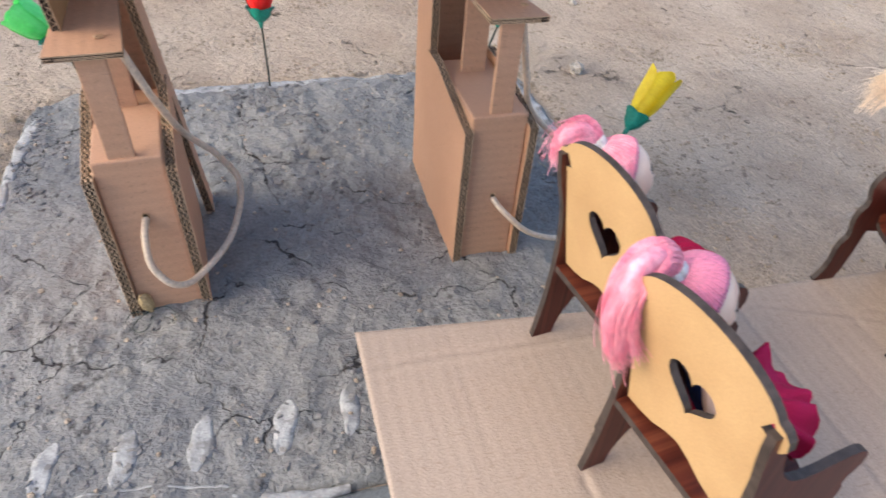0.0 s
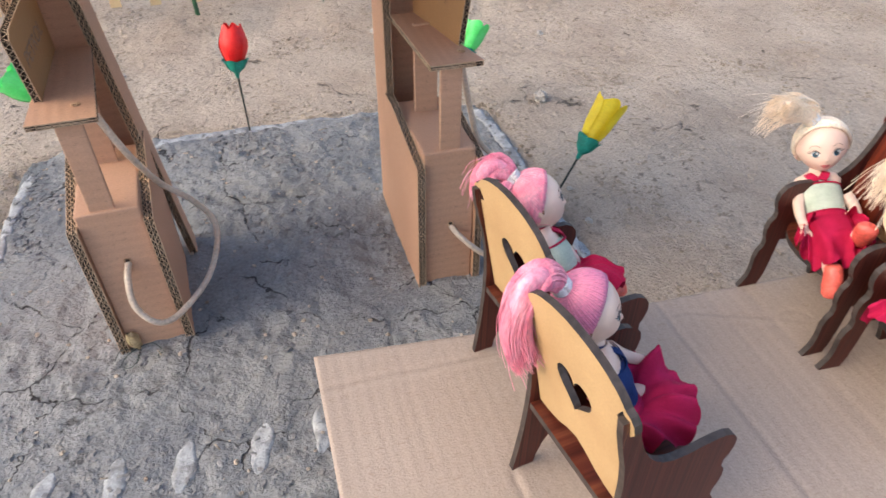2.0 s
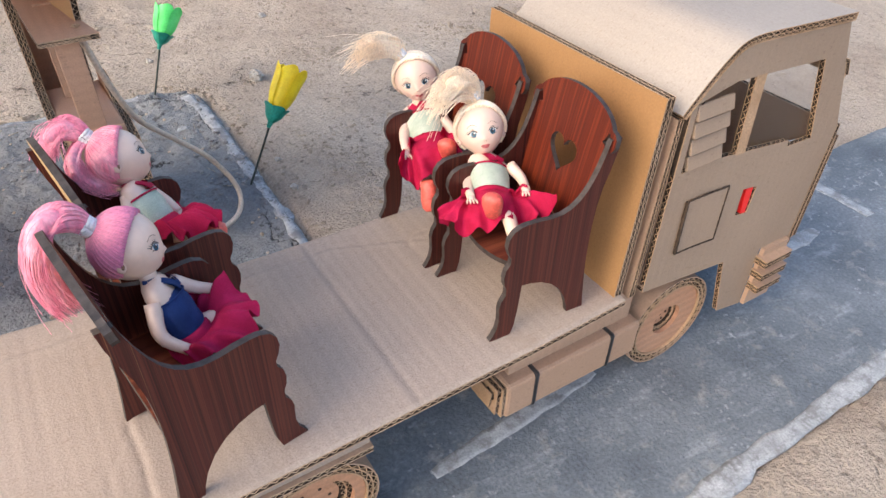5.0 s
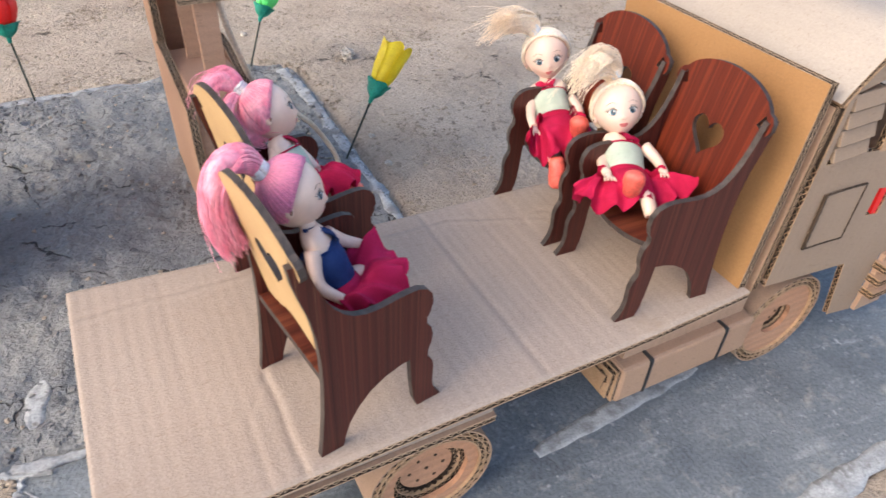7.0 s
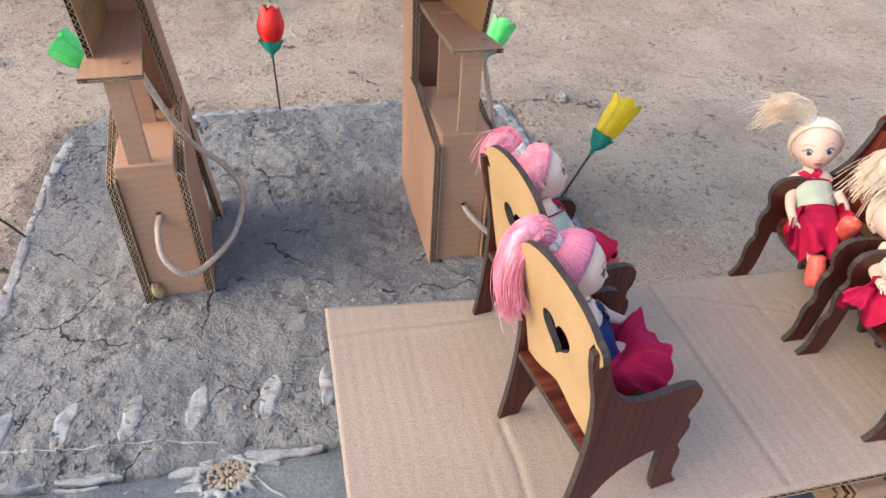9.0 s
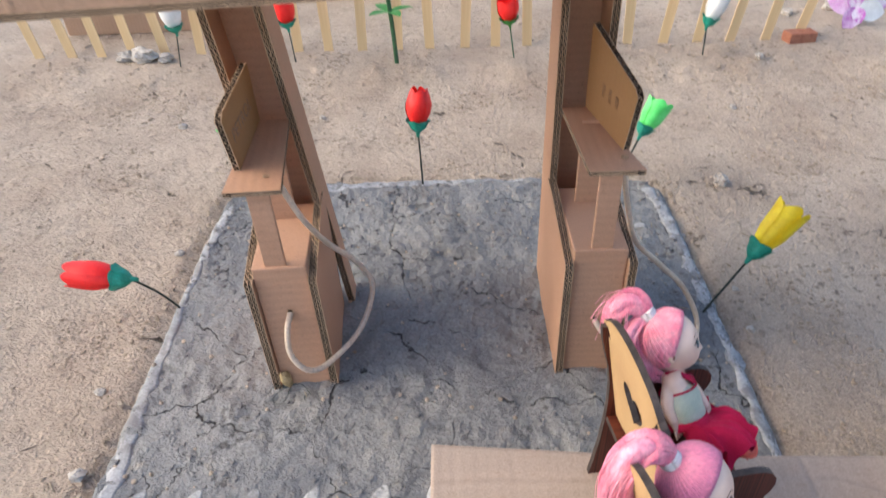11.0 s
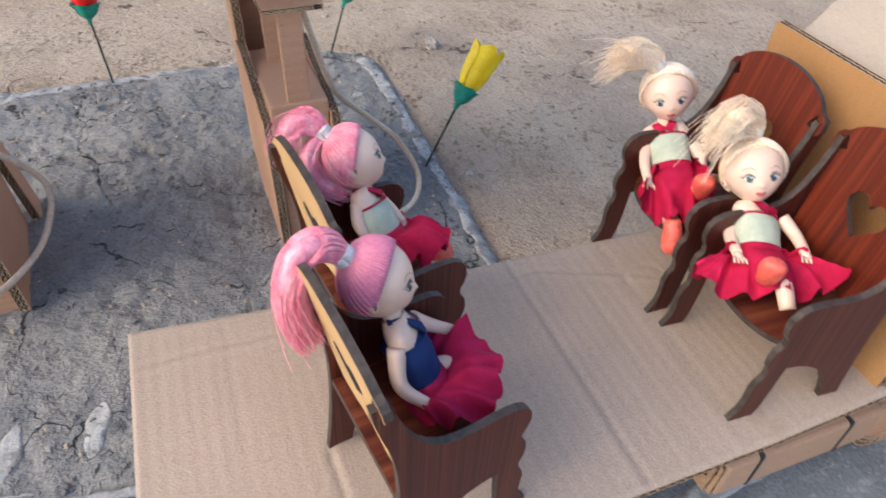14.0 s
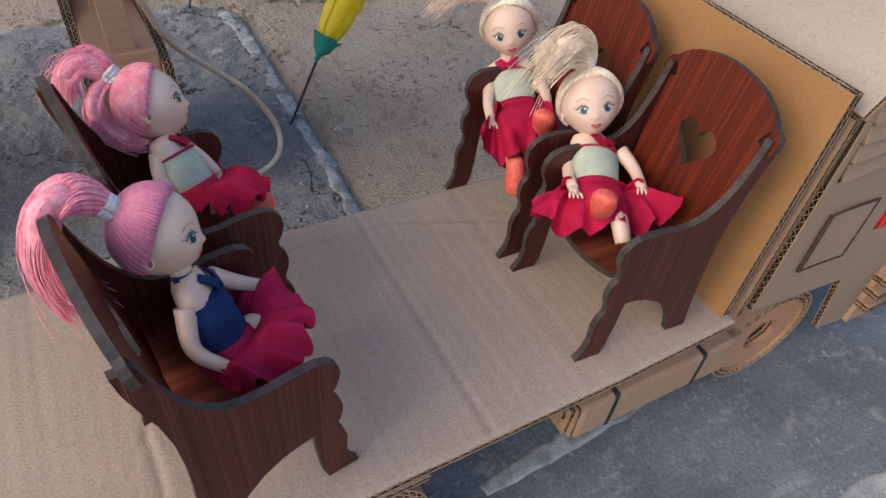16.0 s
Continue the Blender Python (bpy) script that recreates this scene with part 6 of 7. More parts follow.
# far armchair of the rear pair
doll("pink-haired vinyl doll in mint top, sitting in toy armchair", (0.1505, 0.1965, 0.1800), (0.95, -0.10, 0.22), (0.10, 0.84, -0.50),
     (0.1510, 0.1870, 0.1690), (0.1575, 0.1745, 0.1530), ((0.1685, 0.1670, 0.1490), (0.0150, -0.002, -0.0015), (0.002, 0.0165, -0.004)),
     [[(0.1475, 0.1790, 0.1690), (0.1460, 0.1730, 0.1630), (0.1490, 0.1690, 0.1570)], [(0.1580, 0.1880, 0.1640), (0.1640, 0.1860, 0.1570), (0.1680, 0.1810, 0.1520)]],
     [[(0.161, 0.168, 0.149), (0.169, 0.166, 0.148), (0.175, 0.1645, 0.1465), (0.9, -0.2, 0.0)], [(0.162, 0.174, 0.148), (0.168, 0.173, 0.148), (0.172, 0.172, 0.147), None]],
     [(0.1415, 0.2025, 0.1890), (0.1365, 0.2050, 0.1950), (0.1310, 0.2060, 0.1965), (0.1255, 0.2040, 0.1930), (0.1230, 0.2000, 0.1860)], PINK, PINK, MINT, CRIMSON, CRIMSON, seed=7, hank=[(0.1415, 0.2025, 0.1890), (0.1355, 0.2000, 0.1890), (0.1310, 0.1955, 0.1840), (0.1330, 0.1910, 0.1770), (0.1390, 0.1870, 0.1725), (0.1450, 0.1840, 0.1715)])
# near armchair of the front pair
doll("blond vinyl doll in mint top with spread crimson skirt", (0.3205, 0.1400, 0.1755), (-0.43, -0.793, 0.432), (0.902, -0.396, 0.17),
     (0.3204, 0.1317, 0.1616), (0.3110, 0.1135, 0.1520), ((0.3060, 0.1010, 0.1490), (0.0255, -0.0130, 0.0030), (-0.0055, -0.0100, -0.0020)),
     [[(0.3103, 0.1313, 0.1580), (0.3030, 0.1240, 0.1555), (0.2960, 0.1112, 0.1575)], [(0.3278, 0.1214, 0.1605), (0.3283, 0.1120, 0.1580), (0.3230, 0.1010, 0.1590)]],
     [[(0.308, 0.107, 0.150), (0.3035, 0.0985, 0.1560), (0.2975, 0.0945, 0.1600), (-0.35, -0.30, 1.0)], [(0.310, 0.103, 0.150), (0.3060, 0.0930, 0.1540), (0.3035, 0.0835, 0.1480), None]],
     [(0.3200, 0.1470, 0.1890), (0.3185, 0.1495, 0.1950), (0.3105, 0.1505, 0.1990), (0.2995, 0.1475, 0.1945), (0.2890, 0.1430, 0.1850)], BLOND, BLOND, MINT, CRIMSON, CRIMSON, spread=0.0080, seed=11, stitched=True, fan=0.1)
# far armchair of the front pair
doll("blond vinyl doll with windblown ponytail and crimson skirt", (0.3204, 0.2075, 0.1785), (-0.491, -0.855, 0.168), (0.860, -0.445, 0.249),
     (0.3190, 0.2020, 0.1620), (0.3130, 0.1815, 0.1500), ((0.3050, 0.1640, 0.1475), (0.0150, -0.0090, 0.0030), (-0.0090, -0.0130, -0.0060)),
     [[(0.3082, 0.1986, 0.1565), (0.3005, 0.1875, 0.1530), (0.2955, 0.1765, 0.1510)], [(0.3271, 0.1863, 0.1584), (0.3280, 0.1790, 0.1550), (0.3257, 0.1722, 0.1525)]],
     [[(0.312, 0.170, 0.149), (0.311, 0.162, 0.152), (0.3100, 0.1545, 0.1570), (-0.4, -0.35, 1.0)], [(0.302, 0.165, 0.147), (0.2965, 0.1560, 0.1440), (0.2935, 0.1475, 0.1400), (-0.1, -0.5, -1)]],
     [(0.3135, 0.2115, 0.1905), (0.3080, 0.2140, 0.1970), (0.2980, 0.2155, 0.1995), (0.2890, 0.2145, 0.1985), (0.2790, 0.2110, 0.1960)], BLOND, BLOND, MINT, CRIMSON, CRIMSON, spread=0.0072, seed=15, stitched=True, fan=0.25)

# ---- artificial flowers round the station ----


def cup(bm, neck, axis, length, radius, mi, petals=5, flare=0.3, twist=0.0, thick=0.0005):
    """A tulip-like cup of overlapping petals opening along axis."""
    m = T(neck) @ facing(axis, (0.2, 0.3, 1) if abs(Vector(axis).normalized().z) < 0.9 else (1, 0.2, 0))
    for k in range(petals):
        a0 = 2 * math.pi * k / petals + twist
        for off in (0.0, -thick):
            rows = []
            for i in range(9):
                u = i / 8
                r = radius * (0.30 + 0.95 * math.sin(min(1, u * 1.5) * math.pi / 2) - 0.22 * u + flare * max(0, u - 0.6) ** 1.2) * (1.0 if k % 2 else 0.92) + off
                w = (1.25 * math.pi / petals) * (1 - 0.28 * max(0.0, (u - 0.75) / 0.25) ** 2.2)
                rows.append([m @ Vector((length * u * (1 - 0.07 * j * j + 0.035 * u * math.sin(3.1 * k + 2.4 * j)), r * math.cos(a0 + w * j), r * math.sin(a0 + w * j))) for j in (-1, -0.6, -0.2, 0.2, 0.6, 1)])
            sheet(bm, rows, mi)


def leaf(bm, base, d, up, length, width, mi, bend=0.25):
    """A leaf with a raised midrib, curved along its length."""
    m = T(base) @ facing(d, up)
    rows = []
    for i in range(8):
        u = i / 7
        w = width / 2 * math.sin(math.pi * min(1, u * 0.92 + 0.06)) ** 0.8
        z = -bend * length * u * u
        rows.append([m @ Vector((length * u, w * j, z + 0.12 * w * abs(j))) for j in (-1, -0.5, 0, 0.5, 1)])
    sheet(bm, rows, mi)


def tulip(base, neck, tip, colour, label, radius=0.011, lower=TEAL, bend=0.0, flare=0.25, petals=5, stem_r=0.0010):
    b, n, t = Vector(base), Vector(neck), Vector(tip)
    th = thing("artificial_flower", T(b), label, "artificial flower", "artificial flowers in the ground")
    b0, n, t = Vector((0, 0, -0.004)), n - b, t - b
    bm = bmesh.new()
    mid = (b0 + n) / 2 + Vector((0.3, -0.1, 1)) * bend
    tube(bm, spline([b0, mid, n], 8), stem_r, 7, 0)
    part("stem", bm, STEM if lower is TEAL else STEM_GREEN, th, "thin dark wire stem")
    ax = (t - n)
    bm = bmesh.new()
    cup(bm, n - ax.normalized() * 0.001, ax, ax.length * 0.30, radius * 0.68, 0, 5, 1.5, 0.4)
    tube(bm, [n - ax.normalized() * 0.006, n + ax.normalized() * 0.004], [0.0016, 0.0034], 8, 0)
    part("calyx", bm, lower, th, "teal-green base leaves" if lower is TEAL else "green base leaves")
    bm = bmesh.new()
    cup(bm, n + ax * 0.06, ax, ax.length * 0.94, radius, 0, petals, flare)
    cup(bm, n + ax * 0.16, ax, ax.length * 0.78, radius * 0.72, 0, 3, 0.0, 0.6)
    part("bloom", bm, colour, th, "folded fabric petals")
    return th


tulip((0.0190, 0.6190, rise(0.62)), (0.0172, 0.6080, 0.0840), (0.0195, 0.6180, 0.1270), RED_P, "red fabric tulip on a thin wire stem beside the mud pad", flare=-0.85, radius=0.0125)
tulip((0.2610, 0.4050, 0.0100), (0.2910, 0.4090, 0.0640), (0.3230, 0.4250, 0.1010), YEL_P, "yellow fabric tulip leaning on a dark wire stem", flare=0.75)
tulip((0.2292, 0.6167, rise(0.62)), (0.2500, 0.6160, 0.0700), (0.2700, 0.6290, 0.1020), GRN_P, "lime-green fabric tulip on a thin wire stem", flare=0.7)
tulip((-0.1365, 0.6060, rise(0.61)), (-0.1509, 0.6060, 0.0769), (-0.1800, 0.6060, 0.1040), GRN_P, "lime-green fabric tulip nodding sideways", flare=0.5, radius=0.0135)
tulip((-0.1860, 0.4230, 0.0070), (-0.2105, 0.4000, 0.0615), (-0.2600, 0.3990, 0.0685), RED_P, "red fabric tulip fallen sideways on its stem", radius=0.0115, bend=0.004, flare=-0.2)
Z2 = 0.027
tulip((-0.1829, 0.9660, Z2), (-0.1853, 0.9620, 0.080), (-0.1882, 0.9620, 0.120), RED_P, "red fabric rose among the fence slats", lower=TEAL, radius=0.014)
tulip((-0.3570, 0.9580, Z2), (-0.3513, 0.9620, 0.078), (-0.3551, 0.9620, 0.120), WHT_P, "white fabric tulip with teal leaves in front of the fence", lower=TEAL, radius=0.014)
tulip((0.1470, 0.9546, Z2), (0.1380, 0.9520, 0.080), (0.1332, 0.9520, 0.116), RED_P, "red fabric rose with green leaf before the fence", lower=LEAF_L, radius=0.014)
tulip((0.4243, 0.9503, Z2), (0.4227, 0.9520, 0.070), (0.4362, 0.9520, 0.120), WHT_P, "white fabric tulip with teal leaves before the fence", lower=TEAL, radius=0.013)
tulip((0.762, 1.255, Z2 - 0.004), (0.781, 1.260, 0.093), (0.802, 1.250, 0.134), LEM_P, "lemon-yellow fabric tulip with a bare stem", lower=LEM_P, radius=0.023, flare=1.0)
tulip((0.722, 1.33, Z2), (0.735, 1.335, 0.104), (0.754, 1.33, 0.154), RED_P, "red fabric rosebud with green base", lower=LEAF_L, radius=0.0165, flare=0.4)
tulip((-1.1227, 2.0433, Z2), (-1.150, 2.045, 0.105), (-1.165, 2.05, 0.165), LEM_P, "pale yellow-green fabric tulip with teal leaves", lower=TEAL, radius=0.028, stem_r=0.003)
tulip((-0.93, 2.35, Z2), (-0.94, 2.35, 0.10), (-0.95, 2.35, 0.16), WHT_P, "white fabric tulip far behind the canopy", lower=TEAL, radius=0.03, stem_r=0.003)
tulip((0.760, 2.20, Z2), (0.762, 2.20, 0.105), (0.768, 2.20, 0.170), WHT_P, "white fabric tulip with no leaves", lower=WHT_P, radius=0.017, stem_r=0.002)
tulip((0.645, 2.20, Z2), (0.664, 2.20, 0.150), (0.682, 2.20, 0.205), PNK_P, "pink fabric rose on a bending stem", lower=LEAF_L, radius=0.024, stem_r=0.003)
tulip((1.275, 2.75, Z2), (1.262, 2.75, 0.125), (1.258, 2.75, 0.165), RED_P, "red-orange fabric flower near the lawn", lower=LEAF_L, radius=0.03, stem_r=0.003)

# tall green stem with a bright calyx before the fence
th = thing("artificial_flower", T((-0.0285, 0.9514, Z2)), "thick dark green artificial stem with a bright leaf", "artificial flower", "artificial flowers in the ground")
bm = bmesh.new()
tube(bm, spline([(0, 0, -0.005), (-0.003, 0, 0.05), (-0.008, 0, 0.11), (-0.010, 0, 0.15)], 6), 0.0034, 8, 0)
part("stem", bm, STEM_GREEN, th)
for a in (0.3, 2.2, 3.9, 5.2):
    bm = bmesh.new()
    leaf(bm, (-0.006, 0, 0.075), (math.cos(a), math.sin(a), 0.35), (0, 0, 1), 0.035, 0.018, 0)
    part("leaf", bm, LEAF_L, th)


def carnation(bm, c, r, mi, seed):
    """A frilled ball of many small petals."""
    rnd = random.Random(seed)
    for k in range(70):
        d = Vector((rnd.gauss(0, 1), rnd.gauss(0, 1), rnd.gauss(0.5, 1))).normalized()
        leaf(bm, Vector(c) + d * r * 0.25, d, (rnd.gauss(0, 1), rnd.gauss(0, 1), rnd.gauss(0, 1)), r * rnd.uniform(0.6, 0.85), r * 0.55, mi, bend=rnd.uniform(-0.4, 0.4))


th = thing("flower_bouquet", T((-0.06, 1.50, Z2)), "bouquet of white, purple, yellow and red fabric carnations with green leaves", "bouquet")
for c, r, m, s, lab in (((-0.150, 0, 0.205), 0.042, WHT_P, 1, "white carnation"), ((-0.055, 0, 0.225), 0.052, PRP_P, 2, "purple carnation"), ((0.085, -0.02, 0.190), 0.042, YEL_P, 3, "yellow carnation"), ((0.125, 0.02, 0.235), 0.038, RED_P, 4, "red carnation")):
    bm = bmesh.new()
    carnation(bm, c, r, 0, s)
    part("carnation", bm, m, th, lab)
rnd = random.Random(5)
bm = bmesh.new()
for k in range(26):
    a = rnd.uniform(0, 6.28)
    leaf(bm, (rnd.uniform(-0.04, 0.09), rnd.uniform(-0.03, 0.03), rnd.uniform(0.05, 0.17)), (math.cos(a), math.sin(a) * 0.6, rnd.uniform(0.3, 1.4)), (0, 0.2, 1), rnd.uniform(0.06, 0.12), 0.014, 0)
part("foliage", bm, LEAF_L, th)
bm = bmesh.new()
for k in range(5):
    tube(bm, spline([(0, 0, -0.01), (0.01 * (k - 2), 0, 0.08), (-0.15 + 0.07 * k, 0, 0.19)], 5), 0.003, 6, 0)
part("stems", bm, STEM_GREEN, th)

# dark-leaved plant with pink buds
th = thing("artificial_plant", T((0.797, 1.175, Z2)), "dark-leaved artificial plant with pink rosebuds on a forked stem", "artificial plant")
bm = bmesh.new()
for pts, r in (([(-0.011, 0, -0.008), (-0.006, 0, 0.035), (0.0, 0, 0.070), (0.015, 0, 0.142), (0.023, 0, 0.174), (0.031, 0, 0.206), (0.034, 0, 0.250)], 0.0060), ([(-0.002, 0.004, 0.080), (-0.004, 0, 0.115), (-0.010, -0.004, 0.150), (-0.017, -0.008, 0.182)], 0.0026), ([(0.012, 0, 0.130), (0.010, -0.004, 0.150), (-0.006, -0.008, 0.175)], 0.0020)):
    tube(bm, spline(pts, 6), r, 7, 0)
part("stem", bm, LEAF, th)
rnd = random.Random(8)
HUB = Vector((-0.017, -0.010, 0.182))
# base, tip and width of the large leaves
LEAVES = [(HUB, (-0.087, -0.03, 0.156), 0.030), (HUB, (-0.053, -0.05, 0.118), 0.036), (HUB, (-0.030, -0.055, 0.138), 0.040), (HUB, (0.003, -0.05, 0.140), 0.040), (HUB, (0.030, -0.03, 0.190), 0.038),
          (HUB, (-0.078, 0.00, 0.196), 0.028), (HUB, (-0.055, 0.02, 0.212), 0.032), (HUB, (-0.006, 0.02, 0.236), 0.034), (HUB, (0.012, 0.03, 0.212), 0.034)]
for bx, by, bz, tx, ty, tz, w in ((0.022, 0, 0.236, 0.070, -0.04, 0.190, 0.046), (0.030, 0, 0.225, 0.103, -0.05, 0.150, 0.052), (0.028, 0.01, 0.245, 0.092, -0.02, 0.230, 0.050), (0.02, 0.01, 0.235, 0.006, 0.02, 0.300, 0.046), (0.028, 0, 0.24, 0.036, -0.03, 0.292, 0.044),
                                  (0.03, 0.01, 0.25, 0.090, 0.0, 0.285, 0.048), (-0.060, 0.01, 0.245, -0.095, -0.01, 0.240, 0.026), (-0.050, 0.01, 0.262, -0.092, 0.0, 0.300, 0.044), (-0.040, 0.01, 0.270, -0.050, 0.0, 0.315, 0.044), (-0.02, 0.012, 0.24, -0.035, 0.03, 0.285, 0.040), (0.0, 0.015, 0.25, -0.012, 0.03, 0.315, 0.042)):
    LEAVES.append(((bx, by, bz), (tx, ty, tz), w))
for b, t, w in LEAVES:
    b, t = Vector(b), Vector(t)
    bm = bmesh.new()
    leaf(bm, b, t - b, (rnd.uniform(-0.3, 0.3), -1.0, 0.7), (t - b).length * 1.04, w, 0, bend=rnd.uniform(0.08, 0.22))
    part("leaf", bm, LEAF, th)
for (x, z), (tx, tz), r, m in (((-0.066, 0.256), (-0.075, 0.284), 0.0150, LIL_P), ((-0.027, 0.272), (-0.036, 0.302), 0.0150, PNK_P), ((0.000, 0.288), (-0.004, 0.318), 0.0165, PNK_P), ((-0.004, 0.234), (-0.007, 0.262), 0.0145, LIL_P), ((-0.088, 0.254), (-0.095, 0.266), 0.0070, PNK_P)):
    bm = bmesh.new()
    ax = Vector((tx - x, -0.006, tz - z))
    cup(bm, (x, -0.022, z), ax, ax.length * 1.08, r, 0, 5, -0.9)
    cup(bm, Vector((x, -0.022, z)) + ax * 0.1, ax, ax.length * 0.95, r * 0.62, 0, 4, -0.6, 0.5)
    bud = part("bud", bm, m, th, "pink rosebud" if m is PNK_P else "lilac rosebud")
    bm = bmesh.new()
    cup(bm, Vector((x, -0.022, z)) - ax * 0.08, ax, ax.length * 0.40, r * 0.86, 0, 4, 0.3, 0.3)
    part("sepal", bm, LEAF, bud)
    bm = bmesh.new()
    tube(bm, spline([(x, -0.022, z), (x * 0.6, -0.012, z - 0.03), tuple(HUB.lerp(Vector((0.028, 0, 0.22)), 1.0 if x > -0.02 else 0.0))], 6), 0.0014, 6, 0)
    part("bud_stem", bm, LEAF, th)
rnd = random.Random(9)
for pts, m in (([(-0.017, -0.015, 0.188), (-0.028, -0.02, 0.225), (-0.045, -0.03, 0.262), (-0.060, -0.03, 0.290)], SPRIG), ([(-0.017, -0.015, 0.188), (-0.034, -0.02, 0.205), (-0.046, -0.03, 0.245)], SPRIG), ([(0.030, -0.01, 0.215), (0.042, -0.03, 0.250), (0.046, -0.035, 0.300)], SPRIG), ([(0.034, -0.01, 0.215), (0.060, -0.03, 0.255), (0.068, -0.03, 0.290)], SPRIG)):
    c = spline(pts, 8)
    bm = bmesh.new()
    tube(bm, c, 0.0010, 5, 0)
    for k, p in enumerate(c[len(c) // 3:]):
        for _ in range(5):
            a = rnd.uniform(0, 6.28)
            leaf(bm, p, (math.cos(a), math.sin(a), 0.9), (0, 0, 1), rnd.uniform(0.006, 0.011), 0.0032, 0)
    part("sprig", bm, m, th, "pale feathery sprig")

# orchid on the ground
th = thing("artificial_orchid", T((0.690, 1.062, 0.030)), "white and purple artificial orchid blossom lying on the earth", "artificial flower", "artificial flowers in the ground")
for (tx, ty, tz), w, m in (((-0.038, 0.004, 0.040), 0.034, ORC_V), ((-0.004, 0.004, 0.048), 0.026, ORC_P), ((-0.012, -0.020, 0.000), 0.030, ORC_V), ((0.010, -0.016, 0.008), 0.022, ORC_P), ((0.052, -0.006, 0.018), 0.034, WHT_P), ((0.062, 0.004, 0.030), 0.026, ORC_P)):
    bm = bmesh.new()
    b = Vector((0.004, 0.0, 0.026))
    leaf(bm, b, Vector((tx, ty, tz)) - b, (0, -1, 0.35), (Vector((tx, ty, tz)) - b).length, w, 0, bend=0.22)
    part("petal", bm, m, th)
for x in (0.015, 0.04):
    bm = bmesh.new()
    for k in range(14):
        a = 2 * math.pi * k / 14
        leaf(bm, (x, 0.0, 0.062), (math.cos(a), -0.5, math.sin(a)), (0, -1, 0), 0.013, 0.003, 0, 0.1)
    part("daisy_head", bm, WHT_P, th, "small white daisy head")
bm = bmesh.new()
tube(bm, [(0.01, 0.01, -0.006), (0.02, 0.01, 0.03), (0.025, 0.003, 0.062)], 0.0012, 6, 0)
part("stem", bm, STEM_GREEN, th)

# bushy shrub of small two-tone leaves
th = thing("artificial_shrub", T((0.835, 1.60, Z2)), "slim bushy artificial shrub in green and yellow", "artificial plant")
bm = bmesh.new()
tube(bm, [(0, 0, -0.01), (0, 0, 0.17)], 0.004, 7, 0)
part("stem", bm, STEM_GREEN, th)
rnd = random.Random(12)
for m, cnt, lab in ((SHRUB_G, 420, "bright green leaves"), (TEAL, 300, "blue-green leaves"), (LEM_P, 520, "yellow leaf tips")):
    bm = bmesh.new()
    for k in range(cnt):
        z, a = rnd.uniform(0.02, 0.205), rnd.uniform(0, 6.28)
        # clumps that stand out and gaps between them
        clump = 0.80 + 0.50 * noise.noise(Vector((math.cos(a) * 1.6, math.sin(a) * 1.6, z * 30)))
        r = 0.047 * math.sqrt(max(0.03, 1 - max(0.0, (z - 0.12) / 0.09) ** 2)) * math.sqrt(rnd.uniform(0.2, 1.0)) * clump
        if m is LEM_P and noise.noise(Vector((math.cos(a), math.sin(a), z * 26))) < 0.05:
            continue
        leaf(bm, (r * math.cos(a) - 0.16 * max(0.0, z - 0.07), r * math.sin(a), z), (math.cos(a), math.sin(a), rnd.uniform(0.1, 1.2)), (0, 0, 1), rnd.uniform(0.018, 0.030), 0.010, 0)
    part("leaves", bm, m, th, lab)

# ---- behind the station: fence, toys, lawn ----
fence = thing("slat_fence", T((0, 1.01, 0.026)), "low toy fence of pale upright wooden slats", "toy fence")
rnd = random.Random(21)
me_slat = None
xs_f = [-0.5985 + 0.0515 * i for i in range(24)]
for i, x in enumerate(xs_f):
    lean = rnd.uniform(-2.5, 2.5) + (7 if x > 0.33 else 0) - (5 if x < -0.35 else 0)
    if me_slat is None:
        bm = bmesh.new()
        plate(bm, [(-0.0072, -0.004), (0.0072, -0.004), (0.0076, 0.13)] + arc(0, 0.13, 0.0076, 0.006, 10, 170, 6) + [(-0.0076, 0.13)], [], -0.001, 0.001, XZ, (0, 0, 0))
        ob = part("slat", bm, SLAT, fence)
        me_slat = ob.data
    else:
        ob = new("slat", me_slat)
        ob.parent = fence
    ob.matrix_basis = pose(x + rnd.uniform(-0.004, 0.004), 0, rnd.uniform(-0.002, 0.003), 0, lean, rnd.uniform(-6, 6))
for z in (0.095,):
    bm = bmesh.new()
    box(bm, (-0.66, 0.0015, z), (0.62, 0.0035, z + 0.012), 0)
    part("rail", bm, SLAT, fence)


def stone(x, y, z, r, mat_, label, seed):
    bm = bmesh.new()
    blob(bm, (0, 0, r * 0.5), (r, r * 0.8, r * 0.62), 0, u=10, v=7, rough=0.55, seed=seed)
    for f in bm.faces:
        f.smooth = False
    ob = part("stone", bm, mat_, None, "", m=pose(x, y, z - 0.001, 0, 0, seed * 47))
    return tagged(ob, label, "stone", "stones on the earth")


